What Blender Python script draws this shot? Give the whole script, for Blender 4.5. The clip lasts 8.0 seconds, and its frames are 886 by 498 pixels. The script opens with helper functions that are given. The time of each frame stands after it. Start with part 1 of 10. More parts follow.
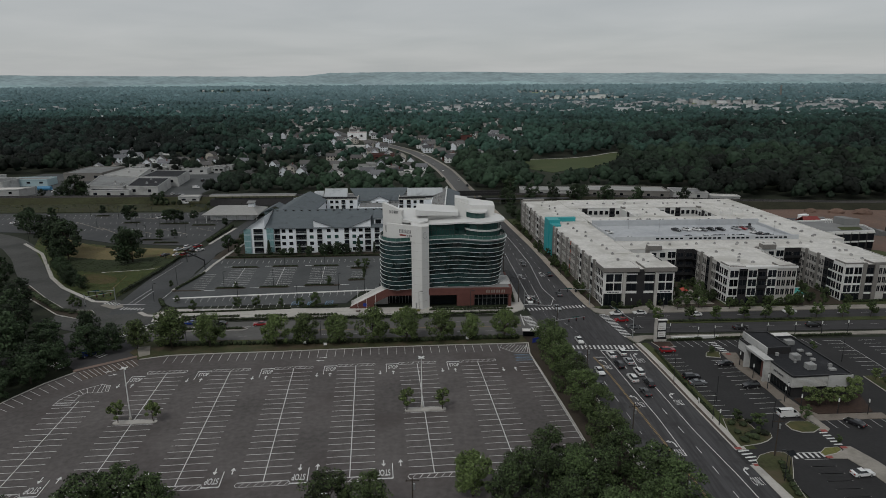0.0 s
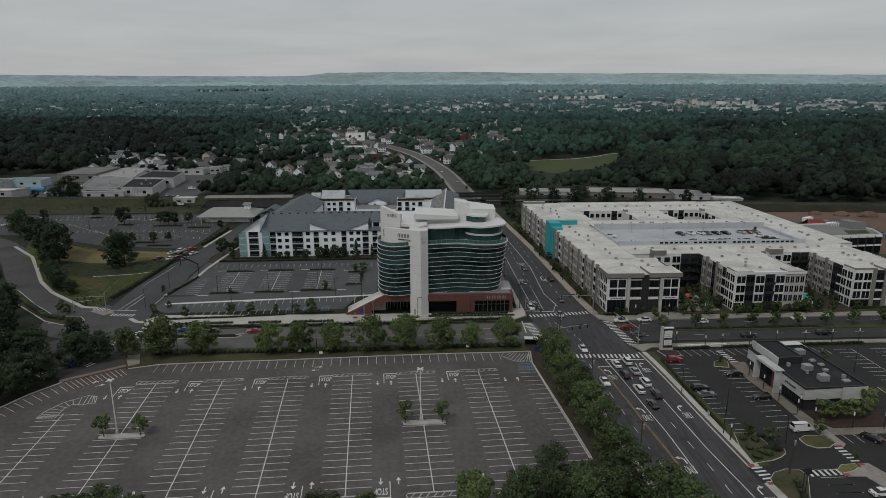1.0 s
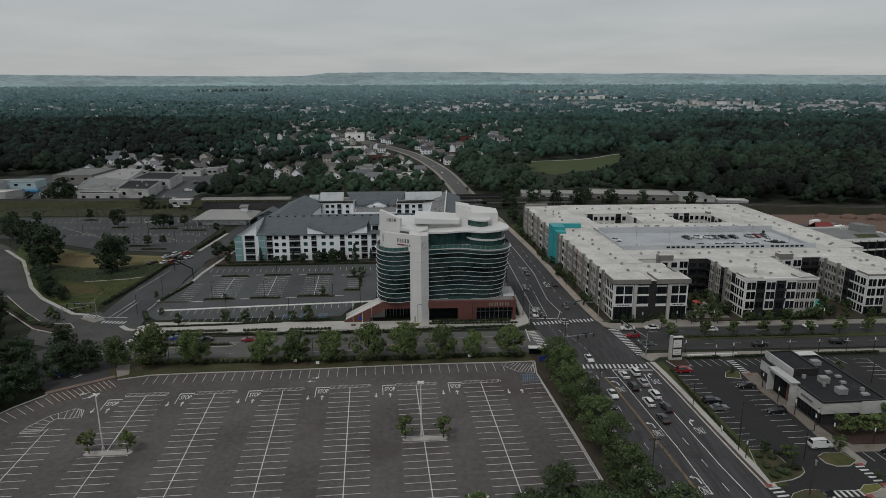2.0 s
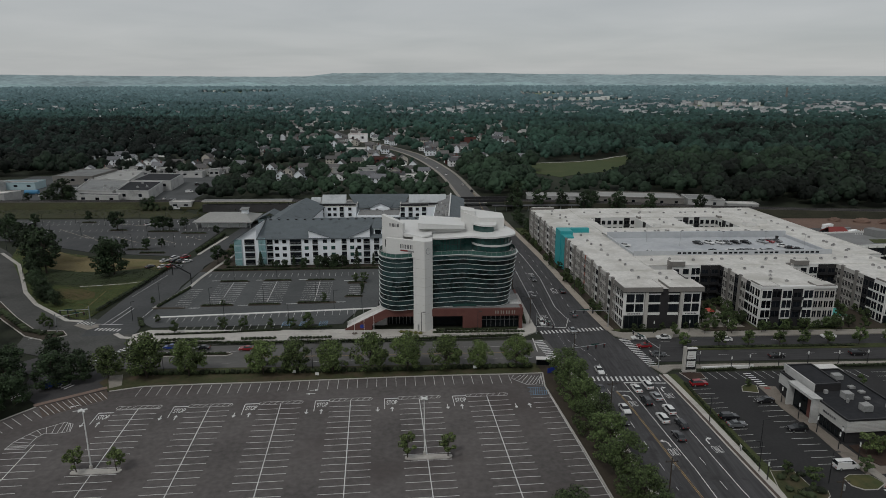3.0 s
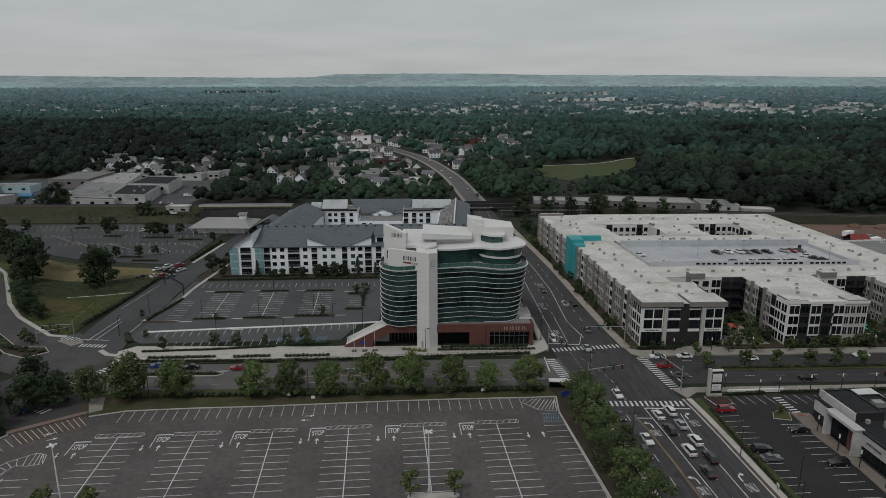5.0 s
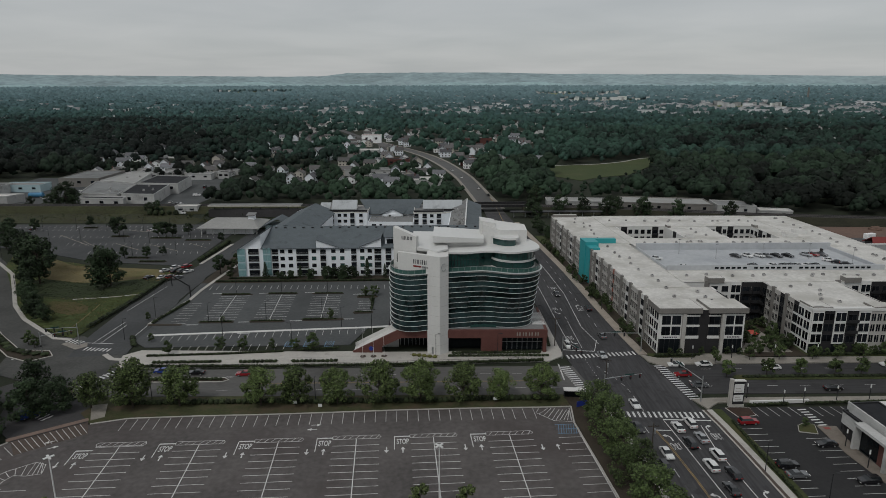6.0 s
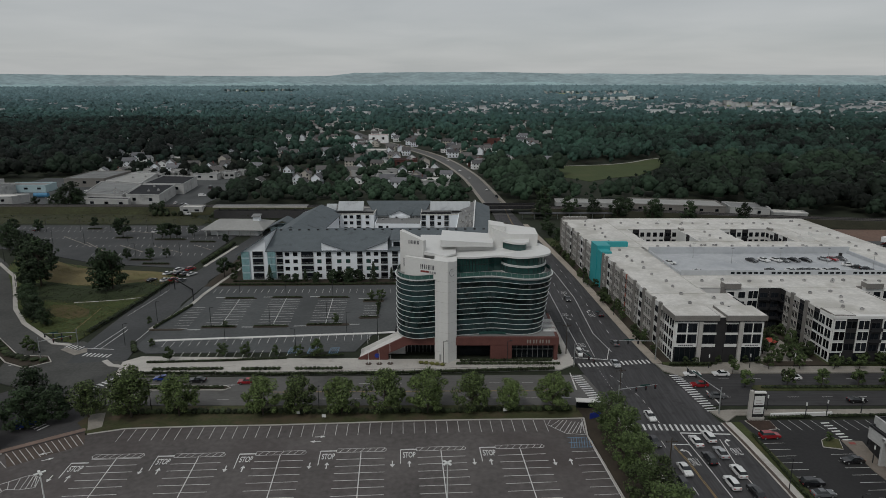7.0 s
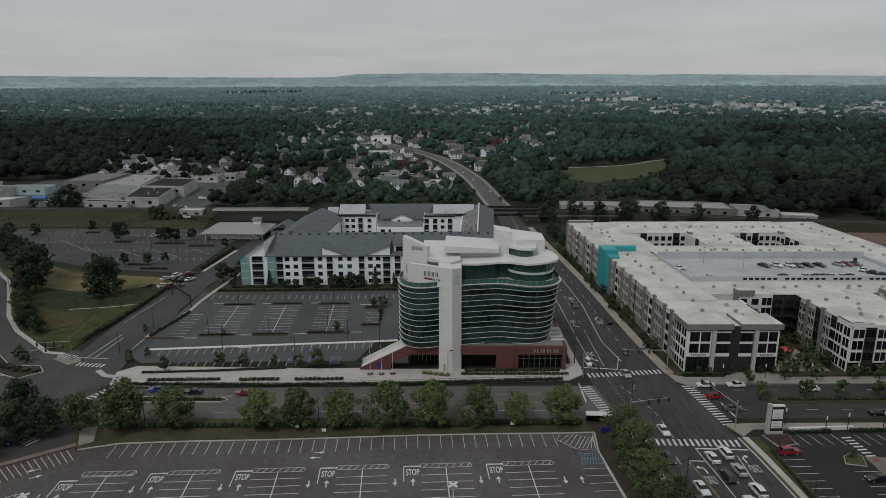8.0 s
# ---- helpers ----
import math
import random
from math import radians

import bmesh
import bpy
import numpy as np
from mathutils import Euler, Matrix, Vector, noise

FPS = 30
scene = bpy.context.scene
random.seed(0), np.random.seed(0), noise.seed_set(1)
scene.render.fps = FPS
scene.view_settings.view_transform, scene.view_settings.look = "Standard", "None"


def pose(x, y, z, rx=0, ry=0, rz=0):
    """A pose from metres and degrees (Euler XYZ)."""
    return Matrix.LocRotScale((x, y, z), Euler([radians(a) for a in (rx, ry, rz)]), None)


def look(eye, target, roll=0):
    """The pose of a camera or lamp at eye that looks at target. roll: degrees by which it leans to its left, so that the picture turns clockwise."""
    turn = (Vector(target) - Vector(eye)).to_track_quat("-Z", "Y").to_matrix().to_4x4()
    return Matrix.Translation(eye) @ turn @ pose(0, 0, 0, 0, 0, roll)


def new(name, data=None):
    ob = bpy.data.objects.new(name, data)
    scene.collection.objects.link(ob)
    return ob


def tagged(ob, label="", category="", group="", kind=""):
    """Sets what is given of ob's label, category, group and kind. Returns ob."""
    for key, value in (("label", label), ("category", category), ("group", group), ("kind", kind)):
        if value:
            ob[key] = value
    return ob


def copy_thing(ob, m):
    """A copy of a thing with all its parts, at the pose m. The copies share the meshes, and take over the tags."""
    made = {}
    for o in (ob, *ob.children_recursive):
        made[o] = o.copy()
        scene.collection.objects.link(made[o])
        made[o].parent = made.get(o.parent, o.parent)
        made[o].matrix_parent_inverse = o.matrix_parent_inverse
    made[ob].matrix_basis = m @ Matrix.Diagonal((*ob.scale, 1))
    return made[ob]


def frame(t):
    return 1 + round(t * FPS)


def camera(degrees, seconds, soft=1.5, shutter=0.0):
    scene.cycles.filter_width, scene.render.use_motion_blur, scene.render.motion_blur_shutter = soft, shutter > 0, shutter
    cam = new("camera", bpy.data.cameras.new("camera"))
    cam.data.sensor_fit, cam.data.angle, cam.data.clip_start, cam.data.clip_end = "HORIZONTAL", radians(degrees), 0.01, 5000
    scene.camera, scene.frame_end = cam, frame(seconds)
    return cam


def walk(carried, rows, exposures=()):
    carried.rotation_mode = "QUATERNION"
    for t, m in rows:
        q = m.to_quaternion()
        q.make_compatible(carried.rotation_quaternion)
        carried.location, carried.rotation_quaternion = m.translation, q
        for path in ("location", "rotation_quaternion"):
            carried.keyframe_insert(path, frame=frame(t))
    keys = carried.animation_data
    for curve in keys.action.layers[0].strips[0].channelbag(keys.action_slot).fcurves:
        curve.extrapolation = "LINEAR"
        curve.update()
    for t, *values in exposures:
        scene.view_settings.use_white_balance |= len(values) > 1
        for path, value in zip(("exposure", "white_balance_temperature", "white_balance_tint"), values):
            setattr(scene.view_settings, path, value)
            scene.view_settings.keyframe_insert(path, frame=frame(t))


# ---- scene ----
cam = camera(67.8, 8.0, soft=0.6)
PATH = [
    (0, (1.053, -6.35, 81.06), (1.113, -4.414, 80.564), -0.3),
    (0.5, (0.992, -3.15, 81.055), (1.053, -1.214, 80.559), -0.2),
    (1, (0.888, 0.294, 81.078), (0.953, 2.231, 80.582), -0.2),
    (1.5, (0.769, 3.888, 81.082), (0.838, 5.824, 80.586), -0.2),
    (3, (0.66, 15.155, 81.054), (0.715, 17.093, 80.56), -0.1),
    (3.5, (0.682, 18.933, 81.08), (0.736, 20.87, 80.586), -0.1),
    (4, (0.646, 22.618, 81.091), (0.703, 24.555, 80.599), -0.1),
    (4.5, (0.551, 25.986, 81.081), (0.605, 27.924, 80.59), -0.1),
    (6, (0.25, 34.783, 80.949), (0.263, 36.721, 80.455), -0.1),
    (6.5, (0.131, 37.681, 80.928), (0.13, 39.619, 80.432), -0.1),
    (7, (-0.074, 40.81, 80.891), (-0.082, 42.748, 80.396), -0.1),
    (7.5, (-0.334, 44.04, 80.828), (-0.346, 45.978, 80.335), -0.2),
    (8, (-0.642, 47.263, 80.793), (-0.657, 49.202, 80.301), -0.2),
]
walk(cam, [(t, look(eye, target, roll)) for t, eye, target, roll in PATH])

# ---- world, sun ----
SUN_AZ, SUN_EL = 215.0, 52.0      # compass-like bearing of the sun, degrees from +y towards +x, and its height
world = bpy.data.worlds.new("sky")
scene.world = world
world.use_nodes = True
wt = world.node_tree
wt.nodes.clear()


def wn(kind, **sets):
    n = wt.nodes.new(kind)
    for k, v in sets.items():
        n.inputs[k].default_value = v
    return n


sky = wn("ShaderNodeTexSky")
sky.sky_type, sky.sun_disc = "NISHITA", False
sky.sun_elevation, sky.sun_rotation = radians(SUN_EL), radians(SUN_AZ)
skyb = wn("ShaderNodeBackground", Strength=0.07)
wt.links.new(sky.outputs[0], skyb.inputs[0])
# the cloud deck: a grey sheet with long soft streaks
tc = wn("ShaderNodeTexCoord")
sep = wn("ShaderNodeSeparateXYZ")
wt.links.new(tc.outputs["Generated"], sep.inputs[0])
up = wn("ShaderNodeMath")
up.operation = "MAXIMUM"
up.inputs[1].default_value = 0.0
wt.links.new(sep.outputs[2], up.inputs[0])
lift = wn("ShaderNodeMath")
lift.operation = "ADD"
lift.inputs[1].default_value = 0.09
wt.links.new(up.outputs[0], lift.inputs[0])
dx, dy = wn("ShaderNodeMath"), wn("ShaderNodeMath")
for d, k in ((dx, 0), (dy, 1)):
    d.operation = "DIVIDE"
    wt.links.new(sep.outputs[k], d.inputs[0])
    wt.links.new(lift.outputs[0], d.inputs[1])
flat = wn("ShaderNodeCombineXYZ")
wt.links.new(dx.outputs[0], flat.inputs[0])
wt.links.new(dy.outputs[0], flat.inputs[1])
cloud = wn("ShaderNodeTexNoise", Scale=0.6, Detail=5.0, Roughness=0.5, Distortion=0.3)
wt.links.new(flat.outputs[0], cloud.inputs["Vector"])
ramp = wn("ShaderNodeValToRGB")
ramp.color_ramp.elements[0].position, ramp.color_ramp.elements[0].color = 0.30, (0.415, 0.433, 0.442, 1)
ramp.color_ramp.elements[1].position, ramp.color_ramp.elements[1].color = 0.72, (0.505, 0.515, 0.52, 1)
wt.links.new(cloud.outputs[0], ramp.inputs[0])
cloudb = wn("ShaderNodeBackground", Strength=1.0)
wt.links.new(ramp.outputs[0], cloudb.inputs[0])
mixb = wn("ShaderNodeMixShader", Fac=0.86)
wt.links.new(skyb.outputs[0], mixb.inputs[1])
wt.links.new(cloudb.outputs[0], mixb.inputs[2])
wout = wn("ShaderNodeOutputWorld")
wt.links.new(mixb.outputs[0], wout.inputs[0])

sun_data = bpy.data.lights.new("sun", "SUN")
sun_data.energy, sun_data.angle, sun_data.color = 0.95, radians(12), (1.0, 0.985, 0.95)
sun = new("sun", sun_data)
sa, se = radians(SUN_AZ), radians(SUN_EL)
sun.matrix_world = look((0, 0, 300), (-math.sin(sa) * math.cos(se) * 100, -math.cos(sa) * math.cos(se) * 100, 300 - math.sin(se) * 100))


# ---- materials ----
def mat(name, colour, rough=0.8, metal=0.0, vary=0.15, scale=0.5, fine=8.0, spots=0.0, spot_colour=None, bump=0.0,
        per_object=0.0, per_island=0.0, spec=0.3, spread=(1, 1, 1), glow=0.0, per_tree=0.0, dome=0.0):
    """A surface with broad and fine variation: vary: how strongly; scale, fine: sizes in 1/m; spots: share of stains."""
    m = bpy.data.materials.new(name)
    m.use_nodes = True
    t = m.node_tree
    b = t.nodes["Principled BSDF"]
    b.inputs["Roughness"].default_value = rough
    b.inputs["Metallic"].default_value = metal
    b.inputs["Specular IOR Level"].default_value = spec
    g = t.nodes.new("ShaderNodeNewGeometry")
    mp = t.nodes.new("ShaderNodeMapping")
    mp.inputs["Scale"].default_value = spread
    t.links.new(g.outputs["Position"], mp.inputs[0])
    n1 = t.nodes.new("ShaderNodeTexNoise")
    n1.inputs["Scale"].default_value, n1.inputs["Detail"].default_value = scale, 5
    n2 = t.nodes.new("ShaderNodeTexNoise")
    n2.inputs["Scale"].default_value, n2.inputs["Detail"].default_value = fine, 3
    for n in (n1, n2):
        t.links.new(mp.outputs[0], n.inputs["Vector"])
    add = t.nodes.new("ShaderNodeMath")
    add.operation = "ADD"
    t.links.new(n1.outputs[0], add.inputs[0])
    t.links.new(n2.outputs[0], add.inputs[1])
    total = add
    sources = []
    if per_object:
        sources.append((t.nodes.new("ShaderNodeObjectInfo").outputs["Random"], per_object))
    if per_island:
        sources.append((g.outputs["Random Per Island"], per_island))
    if per_tree:
        at = t.nodes.new("ShaderNodeAttribute")
        at.attribute_name = "tint"
        sources.append((at.outputs["Fac"], per_tree))
    for out, amount in sources:
        ma = t.nodes.new("ShaderNodeMath")
        ma.operation = "MULTIPLY_ADD"
        ma.inputs[1].default_value = amount * 2
        t.links.new(out, ma.inputs[0])
        t.links.new(total.outputs[0], ma.inputs[2])
        off = t.nodes.new("ShaderNodeMath")
        off.operation = "SUBTRACT"
        off.inputs[1].default_value = amount
        t.links.new(ma.outputs[0], off.inputs[0])
        total = off
    mr = t.nodes.new("ShaderNodeMapRange")
    mr.inputs["From Min"].default_value, mr.inputs["From Max"].default_value = 0.6, 1.4
    mr.inputs["To Min"].default_value, mr.inputs["To Max"].default_value = 1 - vary, 1 + vary
    mr.clamp = False
    low = t.nodes.new("ShaderNodeMath")
    low.operation = "MAXIMUM"
    low.inputs[1].default_value = 0.15
    t.links.new(mr.outputs[0], low.inputs[0])
    t.links.new(total.outputs[0], mr.inputs["Value"])
    vm = t.nodes.new("ShaderNodeVectorMath")
    vm.operation = "SCALE"
    vm.inputs[0].default_value = colour[:3]
    t.links.new(low.outputs[0], vm.inputs["Scale"])
    col = vm.outputs[0]
    if spots:
        n3 = t.nodes.new("ShaderNodeTexNoise")
        n3.inputs["Scale"].default_value, n3.inputs["Detail"].default_value = scale * 0.6, 7
        n3.inputs["Roughness"].default_value = 0.65
        t.links.new(g.outputs["Position"], n3.inputs["Vector"])
        cr = t.nodes.new("ShaderNodeMapRange")
        cr.inputs["From Min"].default_value, cr.inputs["From Max"].default_value = 0.62 - 0.25 * spots, 0.75 - 0.2 * spots
        t.links.new(n3.outputs[0], cr.inputs["Value"])
        mx = t.nodes.new("ShaderNodeMix")
        mx.data_type = "RGBA"
        mx.inputs[7].default_value = (*(spot_colour or [c * 0.6 for c in colour[:3]]), 1)
        t.links.new(cr.outputs[0], mx.inputs[0])
        t.links.new(col, mx.inputs[6])
        col = mx.outputs[2]
    t.links.new(col, b.inputs["Base Color"])
    # the surface emits its own colour; used for haze on the backdrop hills
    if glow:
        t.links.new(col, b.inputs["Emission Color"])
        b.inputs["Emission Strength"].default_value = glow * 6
    if dome:
        # leaf clumps lean towards the outward direction of their crown
        at = t.nodes.new("ShaderNodeAttribute")
        at.attribute_name = "dome"
        vt = t.nodes.new("ShaderNodeVectorTransform")
        vt.vector_type, vt.convert_from, vt.convert_to = "NORMAL", "OBJECT", "WORLD"
        t.links.new(at.outputs["Vector"], vt.inputs[0])
        sc = t.nodes.new("ShaderNodeVectorMath")
        sc.operation = "MULTIPLY_ADD"
        sc.inputs[1].default_value = (dome, dome, dome)
        sn = t.nodes.new("ShaderNodeVectorMath")
        sn.operation = "SCALE"
        sn.inputs["Scale"].default_value = 1 - dome
        t.links.new(g.outputs["Normal"], sn.inputs[0])
        t.links.new(vt.outputs[0], sc.inputs[0])
        t.links.new(sn.outputs[0], sc.inputs[2])
        nn = t.nodes.new("ShaderNodeVectorMath")
        nn.operation = "NORMALIZE"
        t.links.new(sc.outputs[0], nn.inputs[0])
        t.links.new(nn.outputs[0], b.inputs["Normal"])
    if bump:
        bn = t.nodes.new("ShaderNodeBump")
        bn.inputs["Strength"].default_value, bn.inputs["Distance"].default_value = bump, 0.05
        t.links.new(n2.outputs[0], bn.inputs["Height"])
        t.links.new(bn.outputs[0], b.inputs["Normal"])
    return m


ASPHALT = mat("asphalt", (0.056, 0.054, 0.055), 0.9, vary=0.22, scale=0.06, fine=1.2, spots=0.35, spot_colour=(0.037, 0.036, 0.036), bump=0.1)
ASPHALT_OLD = mat("asphalt_old", (0.097, 0.088, 0.085), 0.92, vary=0.36, scale=0.055, fine=0.8, spots=0.5, spot_colour=(0.071, 0.06, 0.058), bump=0.1)
ASPHALT_COOL = mat("asphalt_cool", (0.075, 0.079, 0.08), 0.9, vary=0.25, scale=0.05, fine=0.9, spots=0.45, spot_colour=(0.056, 0.059, 0.06), bump=0.1)
ASPHALT_STATION = mat("asphalt_station", (0.058, 0.06, 0.061), 0.9, vary=0.28, scale=0.05, fine=0.9, spots=0.45, spot_colour=(0.046, 0.048, 0.05), bump=0.1)
ASPHALT_NEW = mat("asphalt_new", (0.026, 0.0255, 0.026), 0.88, vary=0.3, scale=0.08, fine=1.4, spots=0.35, spot_colour=(0.02, 0.02, 0.02))
ROAD_GREY = mat("road_grey", (0.106, 0.103, 0.099), 0.9, vary=0.2, scale=0.08, fine=1.5, spots=0.4, spot_colour=(0.06, 0.058, 0.056), spread=(0.3, 1, 1))
PAINT = mat("paint_white", (0.56, 0.56, 0.55), 0.7, vary=0.3, scale=0.6, fine=5, spots=0.3, spot_colour=(0.3, 0.3, 0.3))
PAINT_WORN = mat("paint_worn", (0.5, 0.49, 0.48), 0.75, vary=0.35, scale=0.5, fine=4, spots=0.35, spot_colour=(0.24, 0.23, 0.23))
PAINT_YELLOW = mat("paint_yellow", (0.3, 0.205, 0.085), 0.75, vary=0.3, scale=0.6, fine=5, spots=0.4, spot_colour=(0.2, 0.15, 0.08))
PAINT_TAN = mat("paint_tan", (0.46, 0.4, 0.33), 0.75, vary=0.3, scale=0.6, fine=5, spots=0.4, spot_colour=(0.24, 0.19, 0.14))
PAINT_BLUE = mat("paint_blue", (0.12, 0.21, 0.31), 0.75, vary=0.3, scale=0.8, fine=5, spots=0.3)
CONCRETE = mat("concrete", (0.42, 0.40, 0.37), 0.9, vary=0.15, scale=0.25, fine=2.5, spots=0.3, spot_colour=(0.3, 0.285, 0.26))
CONCRETE_DIM = mat("concrete_dim", (0.27, 0.25, 0.22), 0.9, vary=0.2, scale=0.25, fine=2.5, spots=0.4, spot_colour=(0.2, 0.185, 0.16))
UNIT_PALE = mat("unit_pale", (0.34, 0.335, 0.325), 0.6, vary=0.2, scale=0.5, fine=3, spots=0.3, per_object=0.4)
CONCRETE_WHITE = mat("concrete_white", (0.6, 0.59, 0.57), 0.85, vary=0.1, scale=0.3, fine=3, spots=0.25)
PAVER = mat("paver_red", (0.085, 0.066, 0.056), 0.9, vary=0.25, scale=0.5, fine=4, spots=0.3)
GRASS = mat("grass", (0.046, 0.056, 0.02), 0.95, vary=0.45, scale=0.12, fine=1.5, spots=0.35, spot_colour=(0.085, 0.078, 0.032), bump=0.4)
GRASS_DRY = mat("grass_dry", (0.15, 0.122, 0.058), 0.95, vary=0.3, scale=0.1, fine=1.2, spots=0.4, spot_colour=(0.11, 0.11, 0.04), bump=0.4)
GROUND = mat("ground_earth", (0.02, 0.025, 0.014), 0.95, vary=0.4, scale=0.02, fine=0.5, spots=0.3, spot_colour=(0.036, 0.034, 0.023))
SOIL = mat("soil", (0.045, 0.036, 0.026), 0.95, vary=0.3, scale=0.3, fine=3)
HEDGE = mat("hedge_leaf", (0.026, 0.036, 0.015), 0.85, vary=0.5, scale=0.8, fine=5, per_island=0.5)
BARK = mat("bark", (0.055, 0.044, 0.035), 0.95, vary=0.3, scale=1, fine=6)
LEAF = mat("leaf_street", (0.086, 0.12, 0.039), 0.7, vary=0.42, scale=0.4, fine=3, per_island=0.6, per_object=0.3, dome=0.38)
LEAF_MID = mat("leaf_mid", (0.051, 0.074, 0.025), 0.75, vary=0.5, scale=0.25, fine=2, per_island=0.6, per_object=0.35, dome=0.38)
LEAF_COURT = mat("leaf_court", (0.045, 0.066, 0.024), 0.75, vary=0.5, scale=0.3, fine=2, per_island=0.4, per_object=0.35, dome=0.38)
LEAF_DARK = mat("leaf_dark", (0.025, 0.042, 0.018), 0.75, vary=0.55, scale=0.3, fine=2, per_island=0.4, per_object=0.3, dome=0.38)
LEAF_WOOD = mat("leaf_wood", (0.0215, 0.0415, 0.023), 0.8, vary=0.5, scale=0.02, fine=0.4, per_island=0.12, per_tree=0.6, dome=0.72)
# woods at middle distance: a first touch of haze in the base colour
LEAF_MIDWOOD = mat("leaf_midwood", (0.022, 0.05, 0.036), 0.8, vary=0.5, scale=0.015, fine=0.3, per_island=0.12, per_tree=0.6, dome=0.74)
# tree cover towards the horizon, from near to far: haze painted into the base colours
HAZE_TONES = [(0.028, 0.062, 0.05), (0.035, 0.074, 0.066), (0.046, 0.09, 0.087), (0.06, 0.108, 0.112), (0.082, 0.138, 0.148), (0.112, 0.178, 0.19), (0.145, 0.222, 0.236)]
LEAF_HAZE = [mat("leaf_haze", c, 0.88, vary=0.45 - 0.03 * i, scale=0.006, fine=0.04, per_island=0.05, per_tree=0.5 - 0.05 * i, dome=0.8) for i, c in enumerate(HAZE_TONES)]
# backdrop hills: haze put into pale colours that also glow
HILL = mat("hill_haze", (0.118, 0.152, 0.16), 0.95, vary=0.32, scale=0.006, fine=0.03, glow=0.19, spread=(1, 1, 5))
FOOTHILL_HAZE = mat("hill_foot_haze", (0.128, 0.176, 0.182), 0.95, vary=0.4, scale=0.008, fine=0.04, glow=0.19, spread=(1, 1, 5))
WHITE_WALL = mat("white_panel", (0.64, 0.635, 0.615), 0.6, vary=0.06, scale=0.1, fine=1.5, spots=0.15, spot_colour=(0.6, 0.6, 0.57))
WHITE_METAL = mat("white_metal", (0.62, 0.62, 0.605), 0.45, vary=0.05, scale=0.2, fine=1)
ROOF_WHITE = mat("roof_membrane", (0.56, 0.545, 0.515), 0.8, vary=0.2, scale=0.14, fine=0.9, spots=0.55, spot_colour=(0.44, 0.425, 0.39))
BRICK = mat("brick_red", (0.12, 0.05, 0.042), 0.85, vary=0.2, scale=0.5, fine=5)
GLASS_DARK = mat("glass_dark", (0.008, 0.011, 0.013), 0.2, vary=0.4, scale=0.3, fine=0.9, spec=0.18)
GLASS_OFFICE = mat("glass_office", (0.018, 0.037, 0.038), 0.06, vary=0.8, scale=0.2, fine=0.7, spec=0.65, per_object=0.3)
GLASS_TEAL = mat("glass_teal", (0.024, 0.066, 0.06), 0.1, vary=0.3, scale=0.3, fine=1, spec=0.6)
GLASS_WIN = mat("glass_window", (0.01, 0.012, 0.015), 0.15, vary=0.5, scale=0.3, fine=0.6, spec=0.16, per_object=0.5)
GLASS_PALE = mat("glass_pale_teal", (0.2, 0.34, 0.35), 0.15, vary=0.25, scale=0.3, fine=1, spec=0.4)
BALUSTRADE = mat("glass_balustrade", (0.05, 0.115, 0.1), 0.12, vary=0.2, scale=1, fine=3, spec=0.6)
SHINGLE = mat("shingle_grey", (0.105, 0.122, 0.132), 0.9, vary=0.18, scale=0.3, fine=2.5, spots=0.2, spread=(1, 1, 3))
SIDING = mat("siding_white", (0.79, 0.82, 0.85), 0.7, vary=0.06, scale=0.2, fine=2)
SIDING_BLUE = mat("siding_pale_blue", (0.36, 0.47, 0.5), 0.7, vary=0.08, scale=0.2, fine=2)
TEAL = mat("teal_panel", (0.035, 0.3, 0.32), 0.5, vary=0.1, scale=0.2, fine=2)
DARK_BRICK = mat("dark_brick", (0.024, 0.023, 0.024), 0.85, vary=0.25, scale=0.4, fine=4)
GREY_BRICK = mat("grey_brick", (0.19, 0.18, 0.166), 0.85, vary=0.2, scale=0.4, fine=4)
LIGHT_PIER = mat("grey_panel", (0.41, 0.395, 0.37), 0.8, vary=0.12, scale=0.3, fine=3, spots=0.2)
RUST_PANEL = mat("rust_panel", (0.26, 0.075, 0.045), 0.7, vary=0.15, scale=0.4, fine=3)
DECK = mat("deck_concrete", (0.42, 0.435, 0.45), 0.8, vary=0.12, scale=0.08, fine=0.7, spots=0.35, spot_colour=(0.33, 0.345, 0.37))
METAL_DARK = mat("metal_dark", (0.03, 0.03, 0.032), 0.5, metal=0.3, vary=0.2)
METAL_GREY = mat("metal_grey", (0.36, 0.37, 0.37), 0.45, metal=0.6, vary=0.15)
ROOF_DARK = mat("roof_dark", (0.03, 0.031, 0.034), 0.9, spec=0.08, vary=0.25, scale=0.15, fine=1, spots=0.3, spot_colour=(0.05, 0.05, 0.054))
ROOF_GREY = mat("roof_grey", (0.19, 0.192, 0.19), 0.85, vary=0.15, scale=0.1, fine=1, spots=0.4, spot_colour=(0.14, 0.14, 0.137))
WALL_WORKS = mat("wall_works", (0.42, 0.42, 0.41), 0.8, vary=0.15, scale=0.2, fine=2, spots=0.3, per_object=0.4)
ASPHALT_AVENUE = mat("asphalt_avenue", (0.054, 0.053, 0.055), 0.9, vary=0.4, scale=0.4, fine=1.6, spots=0.4, spot_colour=(0.036, 0.035, 0.036), bump=0.1, spread=(1, 0.06, 1))
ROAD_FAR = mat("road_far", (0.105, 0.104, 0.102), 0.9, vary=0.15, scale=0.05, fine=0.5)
VERGE = mat("verge_mix", (0.05, 0.055, 0.023), 0.95, vary=0.35, scale=0.2, fine=1.5, spots=0.5, spot_colour=(0.085, 0.065, 0.042), bump=0.3)
